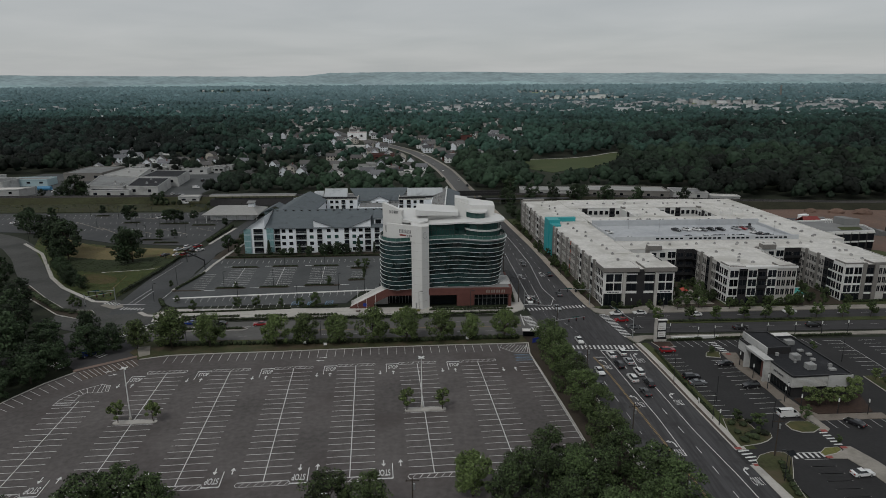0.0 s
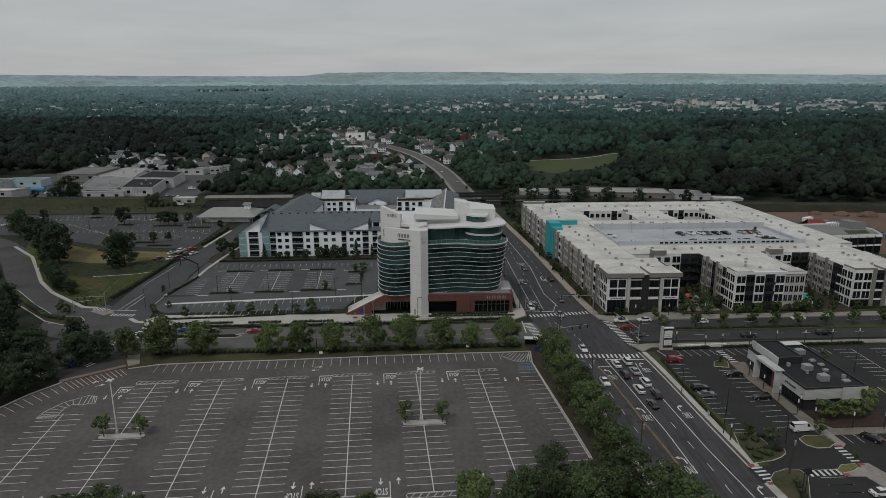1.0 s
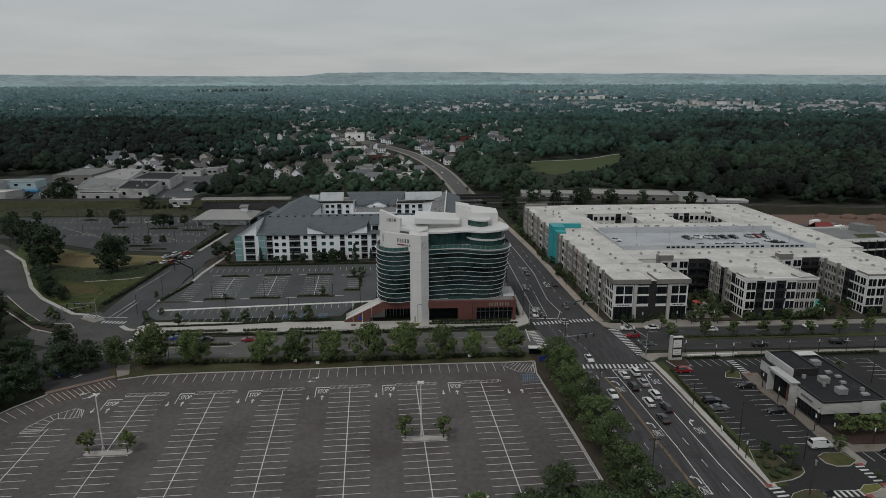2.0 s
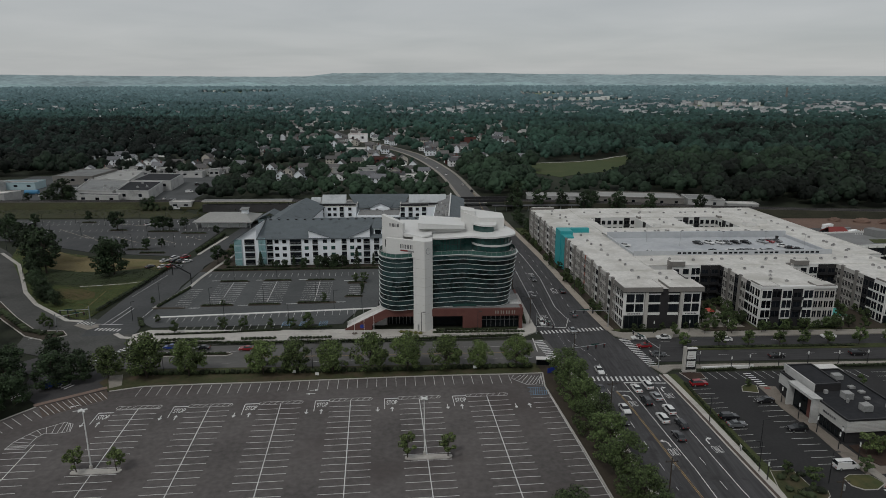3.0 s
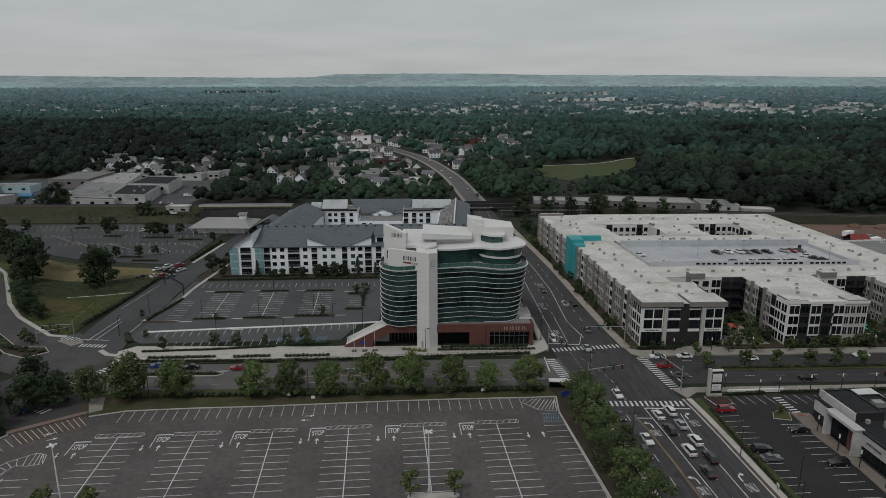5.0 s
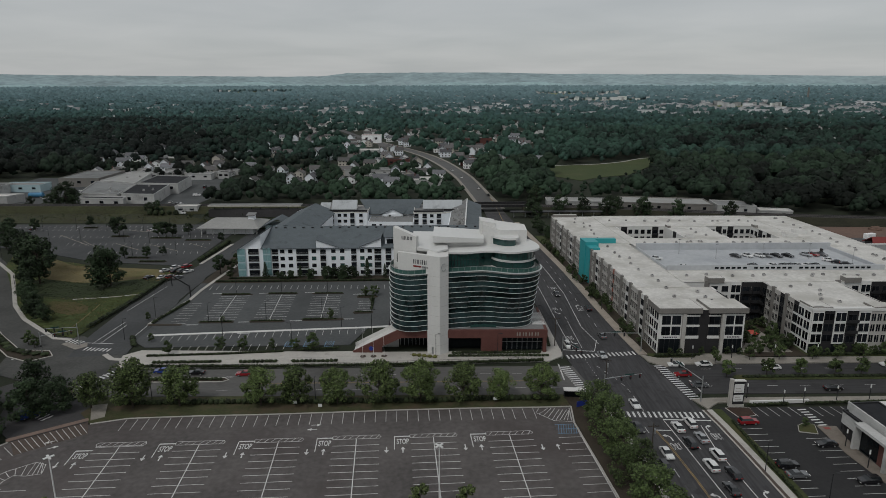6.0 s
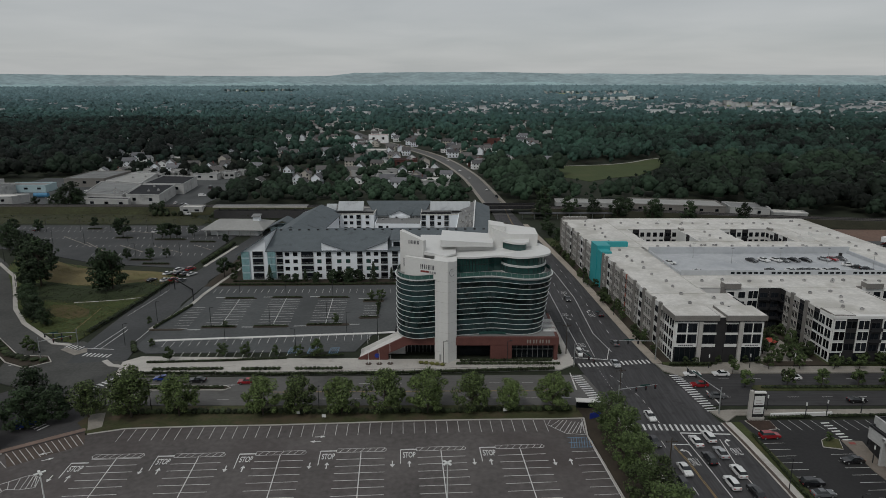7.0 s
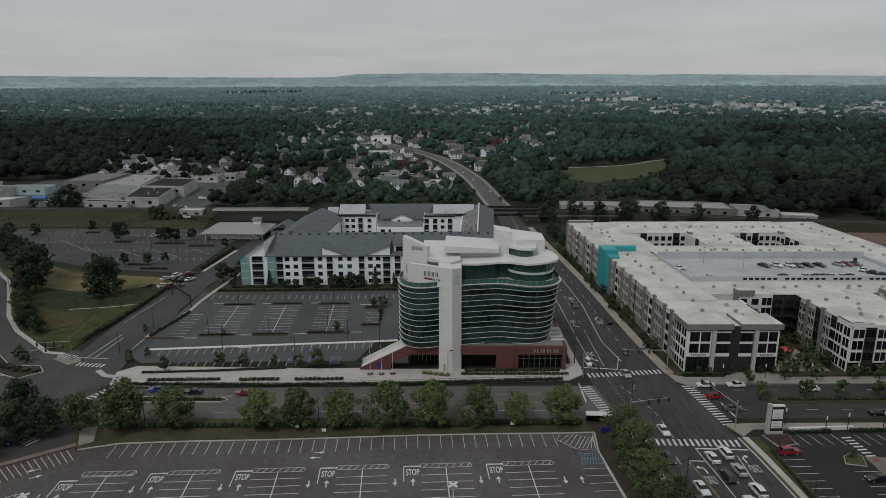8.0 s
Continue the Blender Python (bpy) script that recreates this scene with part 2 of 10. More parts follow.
WALL_PALE = mat("wall_pale", (0.84, 0.84, 0.83), 0.8, vary=0.15, scale=0.2, fine=2, spots=0.2, per_object=0.35)
ROOF_PALE = mat("roof_pale", (0.29, 0.29, 0.278), 0.85, vary=0.15, scale=0.1, fine=1, spots=0.4, spot_colour=(0.27, 0.27, 0.26))
ROOF_HOUSE = mat("roof_house", (0.13, 0.132, 0.14), 0.9, vary=0.25, scale=0.4, fine=2, per_object=0.9)
RED_ROOF = mat("red_roof", (0.2, 0.04, 0.036), 0.7, vary=0.15)
DIRT = mat("dirt_bare", (0.14, 0.09, 0.069), 0.95, vary=0.25, scale=0.05, fine=0.6, spots=0.5, spot_colour=(0.12, 0.085, 0.068))
BALLAST = mat("ballast", (0.06, 0.054, 0.049), 0.95, vary=0.3, scale=0.2, fine=2)
RUBBER = mat("rubber", (0.02, 0.02, 0.02), 0.8, vary=0.2)
CAR_GLASS = mat("car_glass", (0.015, 0.018, 0.02), 0.06, vary=0.2, spec=0.7)
LAMP_RED = mat("lamp_red", (0.25, 0.02, 0.02), 0.3)
LAMP_WHITE = mat("lamp_white", (0.7, 0.7, 0.68), 0.25)
UMBRELLA = mat("umbrella_red", (0.42, 0.08, 0.06), 0.8, vary=0.15)
SIGN_BLUE = mat("sign_blue", (0.02, 0.04, 0.25), 0.5)
LETTER_DARK = mat("letter_dark", (0.06, 0.06, 0.07), 0.6)
FLOWER = mat("shrub_yellow", (0.13, 0.13, 0.04), 0.9, vary=0.4, scale=0.8, fine=4)
SHRUB_RED = mat("shrub_red", (0.045, 0.028, 0.021), 0.9, vary=0.4, scale=0.8, fine=4)
POOL = mat("awning_teal", (0.08, 0.4, 0.36), 0.5, vary=0.1)


# ---- shapes ----
class Shape:
    """Corners and faces of one mesh, gathered and then linked as one object."""

    def __init__(self):
        self.v, self.f, self.m = [], [], []

    def face(self, pts, m=0):
        k = len(self.v)
        self.v.extend(tuple(p) for p in pts)
        self.f.append(tuple(range(k, k + len(pts))))
        self.m.append(m)
        return self

    def prism(self, pts, z0, z1, m=0, top=None, bottom=False):
        """A polygon, anticlockwise from above, from z0 up to z1; z0 and z1 may be lists, one height a corner."""
        n, k = len(pts), len(self.v)
        za = z0 if isinstance(z0, (list, tuple)) else [z0] * n
        zb = z1 if isinstance(z1, (list, tuple)) else [z1] * n
        self.v.extend((p[0], p[1], a) for p, a in zip(pts, za))
        self.v.extend((p[0], p[1], b) for p, b in zip(pts, zb))
        for i in range(n):
            j = (i + 1) % n
            self.f.append((k + i, k + j, k + n + j, k + n + i))
            self.m.append(m)
        self.f.append(tuple(k + n + i for i in range(n)))
        self.m.append(m if top is None else top)
        if bottom:
            self.f.append(tuple(k + n - 1 - i for i in range(n)))
            self.m.append(m)
        return self

    def box(self, x0, y0, z0, x1, y1, z1, m=0, top=None):
        return self.prism([(x0, y0), (x1, y0), (x1, y1), (x0, y1)], z0, z1, m, top, True)

    def bar(self, a, b, width, z0, z1, m=0):
        """A long box on the plan from a to b."""
        d = Vector((b[0] - a[0], b[1] - a[1]))
        d.normalize()
        n = Vector((-d.y, d.x)) * width / 2
        return self.prism([(a[0] - n.x, a[1] - n.y), (b[0] - n.x, b[1] - n.y), (b[0] + n.x, b[1] + n.y), (a[0] + n.x, a[1] + n.y)], z0, z1, m, None, True)

    def tube(self, a, b, r0, r1=None, n=8, m=0):
        r1 = r0 if r1 is None else r1
        a, b = Vector(a), Vector(b)
        q = (b - a).to_track_quat("Z", "Y")
        k = len(self.v)
        for c, r in ((a, r0), (b, r1)):
            for i in range(n):
                w = 2 * math.pi * i / n
                self.v.append(tuple(c + q @ Vector((r * math.cos(w), r * math.sin(w), 0))))
        for i in range(n):
            j = (i + 1) % n
            self.f.append((k + i, k + j, k + n + j, k + n + i))
            self.m.append(m)
        self.f.append(tuple(k + n - 1 - i for i in range(n)))
        self.f.append(tuple(k + n + i for i in range(n)))
        self.m.extend((m, m))
        return self

    def ball(self, c, r, n=8, rings=5, m=0, rough=0.0, rng=random):
        k = len(self.v)
        r = r if isinstance(r, (list, tuple)) else (r, r, r)
        self.v.append((c[0], c[1], c[2] - r[2]))
        for i in range(1, rings):
            p = math.pi * i / rings
            for j in range(n):
                w = 2 * math.pi * j / n
                e = 1 + rng.uniform(-rough, rough)
                self.v.append((c[0] + r[0] * e * math.sin(p) * math.cos(w), c[1] + r[1] * e * math.sin(p) * math.sin(w), c[2] - r[2] * e * math.cos(p)))
        self.v.append((c[0], c[1], c[2] + r[2]))
        for j in range(n):
            j2 = (j + 1) % n
            self.f.append((k, k + 1 + j2, k + 1 + j))
            for i in range(rings - 2):
                b = k + 1 + i * n
                self.f.append((b + j, b + j2, b + n + j2, b + n + j))
            b = k + 1 + (rings - 2) * n
            self.f.append((b + j, b + j2, k + 1 + (rings - 1) * n))
            self.m.extend([m] * rings)
        return self

    def add(self, other, m=None):
        k = len(self.v)
        self.v.extend(other.v if m is None else [tuple(m @ Vector(p)) for p in other.v])
        self.f.extend(tuple(i + k for i in f) for f in other.f)
        self.m.extend(other.m)
        return self

    def mesh(self, name, mats):
        d = bpy.data.meshes.new(name)
        d.from_pydata(self.v, [], self.f)
        for x in mats if isinstance(mats, (list, tuple)) else [mats]:
            d.materials.append(x)
        if any(self.m):
            d.polygons.foreach_set("material_index", self.m)
        d.update()
        return d


def part(name, shape, mats, parent, label="", m=None):
    """One mesh under a thing or a part; shape is a Shape or a ready mesh to share."""
    ob = new(name, shape.mesh(name, mats) if isinstance(shape, Shape) else shape)
    ob.parent = parent
    if m is not None:
        ob.matrix_basis = m
    return tagged(ob, label)


def thing(name, label, category, group="", at=(0, 0, 0), turn=0):
    ob = new(name)
    ob.empty_display_size = 0.5
    ob.matrix_basis = pose(*at, 0, 0, turn)
    return tagged(ob, label, category, group)


def structure(name, shape, mats, label, category):
    return tagged(new(name, shape.mesh(name, mats)), label, category, kind="structure")


def strip(points, widths):
    """A ribbon round a line on the plan: left and right edge points, wide as given at each point."""
    left, right = [], []
    for i, p in enumerate(points):
        a, b = Vector(points[max(0, i - 1)]), Vector(points[min(len(points) - 1, i + 1)])
        d = (b - a).normalized()
        n = Vector((-d.y, d.x))
        w = widths[i] if isinstance(widths, (list, tuple)) else widths
        left.append((p[0] + n.x * w / 2, p[1] + n.y * w / 2))
        right.append((p[0] - n.x * w / 2, p[1] - n.y * w / 2))
    return left, right


def smooth(points, steps=6):
    """A Catmull-Rom line through points of any dimension."""
    out = []
    P = [Vector(p) for p in points]
    for i in range(len(P) - 1):
        a, b, c, d = P[max(0, i - 1)], P[i], P[i + 1], P[min(len(P) - 1, i + 2)]
        for k in range(steps):
            t = k / steps
            out.append(0.5 * (2 * b + (c - a) * t + (2 * a - 5 * b + 4 * c - d) * t * t + (3 * b - a - 3 * c + d) * t ** 3))
    out.append(P[-1])
    return [tuple(p) for p in out]


def ribbon(shape, points, widths, z0, z1, m=0):
    left, right = strip(points, widths)
    for i in range(len(points) - 1):
        shape.prism([right[i], right[i + 1], left[i + 1], left[i]], z0, z1, m)
    return shape


def lay(shape, points, width, z):
    """A painted line along points, a hair above z."""
    left, right = strip(points, width)
    for i in range(len(points) - 1):
        shape.face([(*right[i], z), (*right[i + 1], z), (*left[i + 1], z), (*left[i], z)])
    return shape


def dashes(shape, a, b, width, on, off, z):
    a, b = Vector(a), Vector(b)
    length, d = (b - a).length, (b - a).normalized()
    s = 0.0
    while s < length:
        e = min(s + on, length)
        lay(shape, [tuple(a + d * s), tuple(a + d * e)], width, z)
        s += on + off
    return shape

# ---- ground, roads, pavements ----
def sheet(n=36):
    """The land: flat round the site, out to the horizon."""
    s = Shape()
    rings = [0, 400, 900, 1600, 2600, 3700, 4900]
    for a, b in zip(rings, rings[1:]):
        for i in range(n):
            w0, w1 = 2 * math.pi * i / n, 2 * math.pi * (i + 1) / n
            p = [(r * math.cos(w), r * math.sin(w), -0.2) for r, w in ((a, w0), (b, w0), (b, w1), (a, w1))]
            s.face(p if a else p[1:3] + [(0, 0, -0.2)])
    return s


structure("ground", sheet(), GROUND, "dark green and brown earth between the plots, reaching to the hills", "ground")

ROAD_LINE = [(70.0, -160), (62.6, 60), (60.6, 100), (58.0, 140), (55.6, 184), (49.6, 222), (47.2, 260), (45.2, 309), (41.6, 358), (37.4, 420), (34.7, 464), (31.2, 504), (27.4, 550), (22.6, 600), (14.8, 652),
             (3.4, 712), (-12, 772), (-30, 822), (-52, 874), (-78, 930), (-112, 1020), (-190, 1250), (-300, 1600)]
ROAD_WIDE = [23.4, 23.4, 23.4, 23.4, 23, 22.6, 21, 19, 17, 14, 12, 11.5, 11.5, 11.5, 11.5, 11.5, 11.5, 11, 11, 11, 11, 10, 10]
_r = smooth([(*p, w) for p, w in zip(ROAD_LINE, ROAD_WIDE)])
main_line, main_wide = [p[:2] for p in _r], [p[2] for p in _r]
s = Shape()
left_edge, right_edge = strip(main_line, main_wide)
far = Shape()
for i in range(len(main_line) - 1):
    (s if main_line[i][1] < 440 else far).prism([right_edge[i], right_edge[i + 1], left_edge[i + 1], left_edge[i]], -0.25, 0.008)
structure("road_far", far, ROAD_FAR, "pale road running off between the houses", "road")
far_walks = Shape()
for i in range(len(main_line) - 1):
    if 452 < main_line[i][1] < 1000:
        for edge, sg in ((left_edge, -1), (right_edge, 1)):
            a, b = edge[i], edge[i + 1]
            quad = [a, b, (b[0] + 2.4 * sg, b[1] + 0.8 * sg), (a[0] + 2.4 * sg, a[1] + 0.8 * sg)]
            far_walks.prism(quad if sg < 0 else quad[::-1], -0.1, 0.16)
structure("pavement_far", far_walks, CONCRETE_DIM, "pale concrete footways of the far road", "pavement")
structure("road_main", s, ASPHALT_AVENUE, "dark asphalt of the wide avenue with several lanes", "road")


def road_at(y, side=0.0):
    """x of the avenue at y: side -1 the west kerb, 1 the east kerb, 0 the middle."""
    for (x0, y0), (x1, y1), w0, w1 in zip(main_line, main_line[1:], main_wide, main_wide[1:]):
        if y0 <= y <= y1:
            k = (y - y0) / (y1 - y0)
            return x0 + (x1 - x0) * k + side * (w0 + (w1 - w0) * k) / 2
    return main_line[-1][0]


# the cross street, east and west of the junction
s = Shape().prism([(-112, 195), (62, 195.2), (62, 213.6), (-30, 212.6), (-100, 211)], -0.25, 0.0)
structure("road_cross", s, ROAD_GREY, "worn grey asphalt of the cross street", "road")
s = Shape().prism([(62, 195.2), (240, 195.5), (240, 215.5), (62, 213.6)], -0.25, 0.001)
structure("road_cross_east", s, mat("asphalt_dark", (0.043, 0.042, 0.043), 0.9, vary=0.35, scale=0.3, fine=1.5, spots=0.4, spot_colour=(0.03, 0.029, 0.03), bump=0.1, spread=(0.06, 1, 1)), "dark asphalt of the cross street with several lanes", "road")
# the curving road in the west and the street down to the south-west
west_line = smooth([(-330, 380), (-262, 362), (-222, 342), (-193, 311), (-170, 278), (-150, 252), (-130, 232), (-108, 214), (-92, 204)])
s = ribbon(Shape(), west_line, 13.5, -0.25, -0.004)
s.prism([(-135, 236), (-128, 210), (-92, 194), (-88, 213), (-99, 226), (-116, 238)], -0.25, 0.004)
structure("road_west", s, mat("asphalt_west", (0.07, 0.07, 0.066), 0.9, vary=0.3, scale=0.1, fine=1.2, spots=0.45, spot_colour=(0.046, 0.046, 0.044), bump=0.1), "grey worn asphalt of the curving road and its wide junction", "road")
sw_line = smooth([(-104, 210), (-122, 190), (-138, 165), (-150, 130), (-156, 90)])
structure("road_southwest", ribbon(Shape(), sw_line, 11, -0.25, -0.008), ASPHALT, "asphalt street under the trees", "road")
station_line = smooth([(-104, 222), (-106, 240), (-106.5, 270), (-105.5, 300), (-102, 330), (-99, 370), (-97, 400)])
s = ribbon(Shape(), station_line, [17] * 13 + [15] * 6 + [12] * (len(station_line) - 19), -0.25, 0.006)
structure("road_station", s, ASPHALT_STATION, "asphalt road past the fenced meadow to the station", "road")


# ---- the empty car park ----
def lot(u, v):
    """The painted grid of the large car park: u across the bays, v along them, from the foot of one bay."""
    return (3.0 + u - 0.072 * v, 118.0 + 0.05 * u + v)


north_kerb = [(-84.8, 180.6), (-76.9, 183.2), (-68.5, 183.8), (-60.0, 184.3), (-43, 184.9), (-25.6, 185.9), (-8.1, 187.0), (9.7, 187.7), (26.4, 188.0), (34.0, 188.4)]
east_kerb = [(34.0, 188.4), (33.2, 180), (34.0, 172), (36.5, 146), (38, 128), (40, 100), (41, 70)]
west_kerb = [(-150, 70), (-130, 110), (-118, 134), (-110.6, 150.0), (-108.6, 156), (-104.6, 165), (-99.6, 172.2)]
outline = list(reversed(north_kerb)) + [(-99.6, 172.2)] + list(reversed(west_kerb[:-1])) + list(reversed(east_kerb[1:]))
s = Shape().prism(outline, -0.25, 0.0)
structure("car_park", s, ASPHALT_OLD, "worn dark asphalt of the large empty car park", "car park")


def kerb(points, name="kerb", w=0.35, z0=-0.1, z1=0.16, material=None):
    s = ribbon(Shape(), points, w, z0, z1)
    return structure(name, s, material or CONCRETE, "pale concrete kerb along the asphalt", "kerb")


kerb(north_kerb)
kerb(east_kerb)
kerb(west_kerb)
s = Shape().prism([(-95.0, 166.9), (-83.1, 176.1), (-85.9, 181.7), (-99.2, 172.5)], -0.1, 0.012)
structure("paver_band", s, PAVER, "red-brown paved strip with white hatching at the car park entrance", "paving")
s = Shape()
for i in range(12):
    k = i / 12
    a = Vector((-95.0, 167.2)).lerp(Vector((-83.4, 176.2)), k)
    b = Vector((-98.8, 172.4)).lerp(Vector((-86.2, 181.2)), k)
    lay(s, [tuple(a + Vector((1.0, 0.8))), tuple(b)], 0.15, 0.018)
structure("hatch_marking", s, PAINT_WORN, "white hatched lines on red-brown paving", "road marking")

STALL, HALF = 2.66, 5.35
stall_line_mesh = Shape().box(-HALF, -0.085, 0.0, 0, 0.085, 0.012).mesh("stall_line", PAINT_WORN)


def word_stop():
    """The word STOP as painted on a road: condensed and stretched along the way."""
    cu = bpy.data.curves.new("stop_word", "FONT")
    cu.body, cu.align_x, cu.align_y, cu.size, cu.offset = "STOP", "CENTER", "CENTER", 1.0, 0.018
    ob = bpy.data.objects.new("stop_word", cu)
    me = bpy.data.meshes.new_from_object(ob)
    bpy.data.objects.remove(ob)
    xs, ys = [v.co.x for v in me.vertices], [v.co.y for v in me.vertices]
    w, h = max(xs) - min(xs), max(ys) - min(ys)
    for v in me.vertices:
        v.co.x, v.co.y = v.co.x * 2.8 / w, v.co.y * 2.3 / h
    me.materials.append(PAINT)
    return me


STOP = word_stop()
ARROW = Shape().face([(-0.13, -1.2, 0), (0.13, -1.2, 0), (0.13, 0.2, 0), (-0.13, 0.2, 0)]).face([(-0.55, 0.2, 0), (0.55, 0.2, 0), (0, 1.3, 0)]).mesh("arrow", PAINT)
grid_turn = math.degrees(math.atan(0.06))


def bay(k, v1, v0=0.0):
    u0 = (k - 5) * 17.93 - 0.15
    x, y = lot(u0, 0)
    t = thing("parking_bay", "double row of white painted stalls on worn asphalt", "parking bay", "bays of the car park")

    def put(name, me, u, v, turn=0.0, material=None):
        return part(name, me, material, t, m=pose(*lot(u0 + u, v), 0.012, 0, 0, grid_turn + turn))

    part("centre_line", lay(Shape(), [lot(u0, v0), lot(u0, v1)], 0.22, 0.022), PAINT, t)
    n = int((v1 - v0) / STALL)
    for i in range(n + 1):
        for side in (0, 1):
            put("stall_line", stall_line_mesh, 0, v0 + i * STALL, 180 * side)
    for v, a in ((v1 + 0.2, 1), (v0 - 1.7, -1)):
        if not k and a > 0:
            continue
        s = Shape()
        ring = [lot(u0 + HALF * c, v + 0.75 + 0.75 * d) for c, d in ((-1, -1), (1, -1), (1.06, 0), (1, 1), (-1, 1), (-1.06, 0), (-1, -1))]
        lay(s, ring, 0.16, 0.02)
        for i in range(7):
            c = -HALF + 0.5 + i * 1.55
            lay(s, [lot(u0 + c, v + 0.05), lot(u0 + c + 0.9, v + 1.45)], 0.16, 0.02)
        part("end_hatching", s, PAINT_WORN, t)
    for a, ve in ((-1, v1 + (0.9 if k != 1 else -1.5)), (1, v0 - 1.2)):
        if not k and a < 0:
            continue
        s = lay(Shape(), [lot(u0 + a * 5.4, ve), lot(u0 + a * 9.1, ve)], 0.45, 0.024)
        lay(s, [lot(u0 + a * 9.1, ve), lot(u0 + a * 9.1, ve + a * 5.6)], 0.2, 0.02)
        part("stop_line", s, PAINT, t)
        put("stop_word", STOP, a * 7.2, ve + a * 2.3, 0 if a < 0 else 180)
        put("arrow", ARROW, a * 7.2, ve + a * 5.8, 0 if a < 0 else 180)
        put("arrow", ARROW, a * 10.9, ve + a * 5.6, 180 if a < 0 else 0)
    return t


for k, v1 in ((0, 40.6), (1, 56.0), (2, 55.5), (3, 55.5), (4, 55.8), (5, 55.6), (6, 55.6)):
    bay(k, v1)
lanes = thing("lane_arrows", "white arrows painted on the aisle", "road marking")
part("arrow", ARROW, None, lanes, m=pose(*lot(24.4, 49.9), 0.012, 0, 0, grid_turn + 180))
part("arrow", ARROW, None, lanes, m=pose(*lot(28, 49.9), 0.012, 0, 0, grid_turn))
# hatched nose of the westmost bay
s = Shape()
ring = [(-95.3, 152.0), (-95.1, 155.2), (-92.7, 160.4), (-88.2, 164.0), (-85.6, 163.2), (-84.5, 159.6), (-87.5, 158.8), (-90.1, 159.0), (-91.0, 156.9), (-90.8, 152.0), (-95.3, 152.0)]
lay(s, ring, 0.2, 0.02)
outer = smooth([(-95.2, 152.4), (-95.0, 155.2), (-92.7, 160.4), (-88.2, 164.0), (-86.4, 163.6)], 3)
inner = smooth([(-90.8, 152.0), (-90.9, 154.6), (-90.6, 158.4), (-87.2, 158.8), (-84.8, 160.0)], 3)
for a, b in zip(outer, inner):
    lay(s, [a, b], 0.16, 0.02)
structure("nose_hatching", s, PAINT_WORN, "white hatched nose at the end of a row of stalls", "road marking")

# single rows of stalls along the kerbs
row = thing("parking_bay", "single row of white painted stalls along the kerb", "parking bay", "bays of the car park")
side_line = Shape().box(-0.07, -5.4, 0.0, 0.07, 0, 0.012).mesh("stall_line", PAINT_WORN)
L = smooth([(*p, 0) for p in north_kerb[1:-1]], 8)
dist, want = 0.0, 0.0
for a, b in zip(L, L[1:]):
    seg = math.hypot(b[0] - a[0], b[1] - a[1])
    while dist + seg >= want:
        k = (want - dist) / seg
        part("stall_line", side_line, None, row, m=pose(a[0] + (b[0] - a[0]) * k, a[1] + (b[1] - a[1]) * k - 0.4, 0.008, 0, 0, 3.5))
        want += STALL
    dist += seg
row = thing("parking_bay", "single row of white painted stalls along the kerb", "parking bay", "bays of the car park")
east_line = Shape().box(-5.4, -0.07, 0.0, 0, 0.07, 0.012).mesh("stall_line", PAINT_WORN)
part("edge_line", lay(Shape(), [(33.4, 176), (36.1, 146), (37.6, 128), (39.6, 100)], 0.2, 0.02), PAINT, row)
for i in range(26):
    y = 173.6 - i * STALL
    part("stall_line", east_line, None, row, m=pose(33.6 + (174 - y) * 0.093, y, 0.008, 0, 0, 4))
blue = Shape()
for i in range(9):
    lay(blue, [(28.6 + i * 0.6, 175.0), (29.2 + i * 0.6, 179.2)], 0.14, 0.02)
for c in (175.0, 177.1, 179.2):
    lay(blue, [(28.3, c), (33.4, c + 0.3)], 0.2, 0.02)
part("accessible_stall", blue, PAINT_BLUE, row, "blue hatched accessible stall")
part("corner_line", lay(Shape(), [(25.6, 187.4), (24.6, 185.2), (28.4, 181.2), (32.8, 180.6), (33.4, 187.8)], 0.2, 0.02), PAINT_WORN, row)
for i in range(9):
    x = 25.2 + i * 0.95
    y0 = 184.9 - (x - 24.6) * 1.02 if x < 28.4 else 181.3
    part("hatch_line", lay(Shape(), [(x, y0 + 0.2), (min(33.2, x + 2.6), min(187.4, y0 + 5.4))], 0.18, 0.02), PAINT_WORN, row)
row = thing("parking_bay", "single row of angled white stalls along the kerb", "parking bay", "bays of the car park")
inner = smooth([(-95.0, 166.9, 0), (-97.8, 163.4, 0), (-100.3, 159.4, 0), (-102.6, 155.5, 0), (-105.4, 149.3, 0), (-110, 138, 0), (-117, 124, 0)], 12)
want, dist = 0.0, 0.0
for a, b in zip(inner, inner[1:]):
    dist += math.hypot(b[0] - a[0], b[1] - a[1])
    if dist >= want:
        part("stall_line", side_line, None, row, m=pose(b[0], b[1], 0.008, 0, 0, 229 + dist * 0.55))
        want += 2.25
for x, y, a in ((-106, 124, -38), (-30.2, 177.5, 94), (-29.6, 179.6, -86), (-20, 111.5, 94), (-88, 170, -60), (-90, 172.4, 120)):
    structure("arrow_marking", Shape().add(Shape().face([(-0.13, -1.2, 0), (0.13, -1.2, 0), (0.13, 0.2, 0), (-0.13, 0.2, 0)]).face([(-0.55, 0.2, 0), (0.55, 0.2, 0), (0, 1.3, 0)]), pose(x, y, 0.02, 0, 0, a)),
              PAINT, "white arrow painted on the asphalt", "road marking")

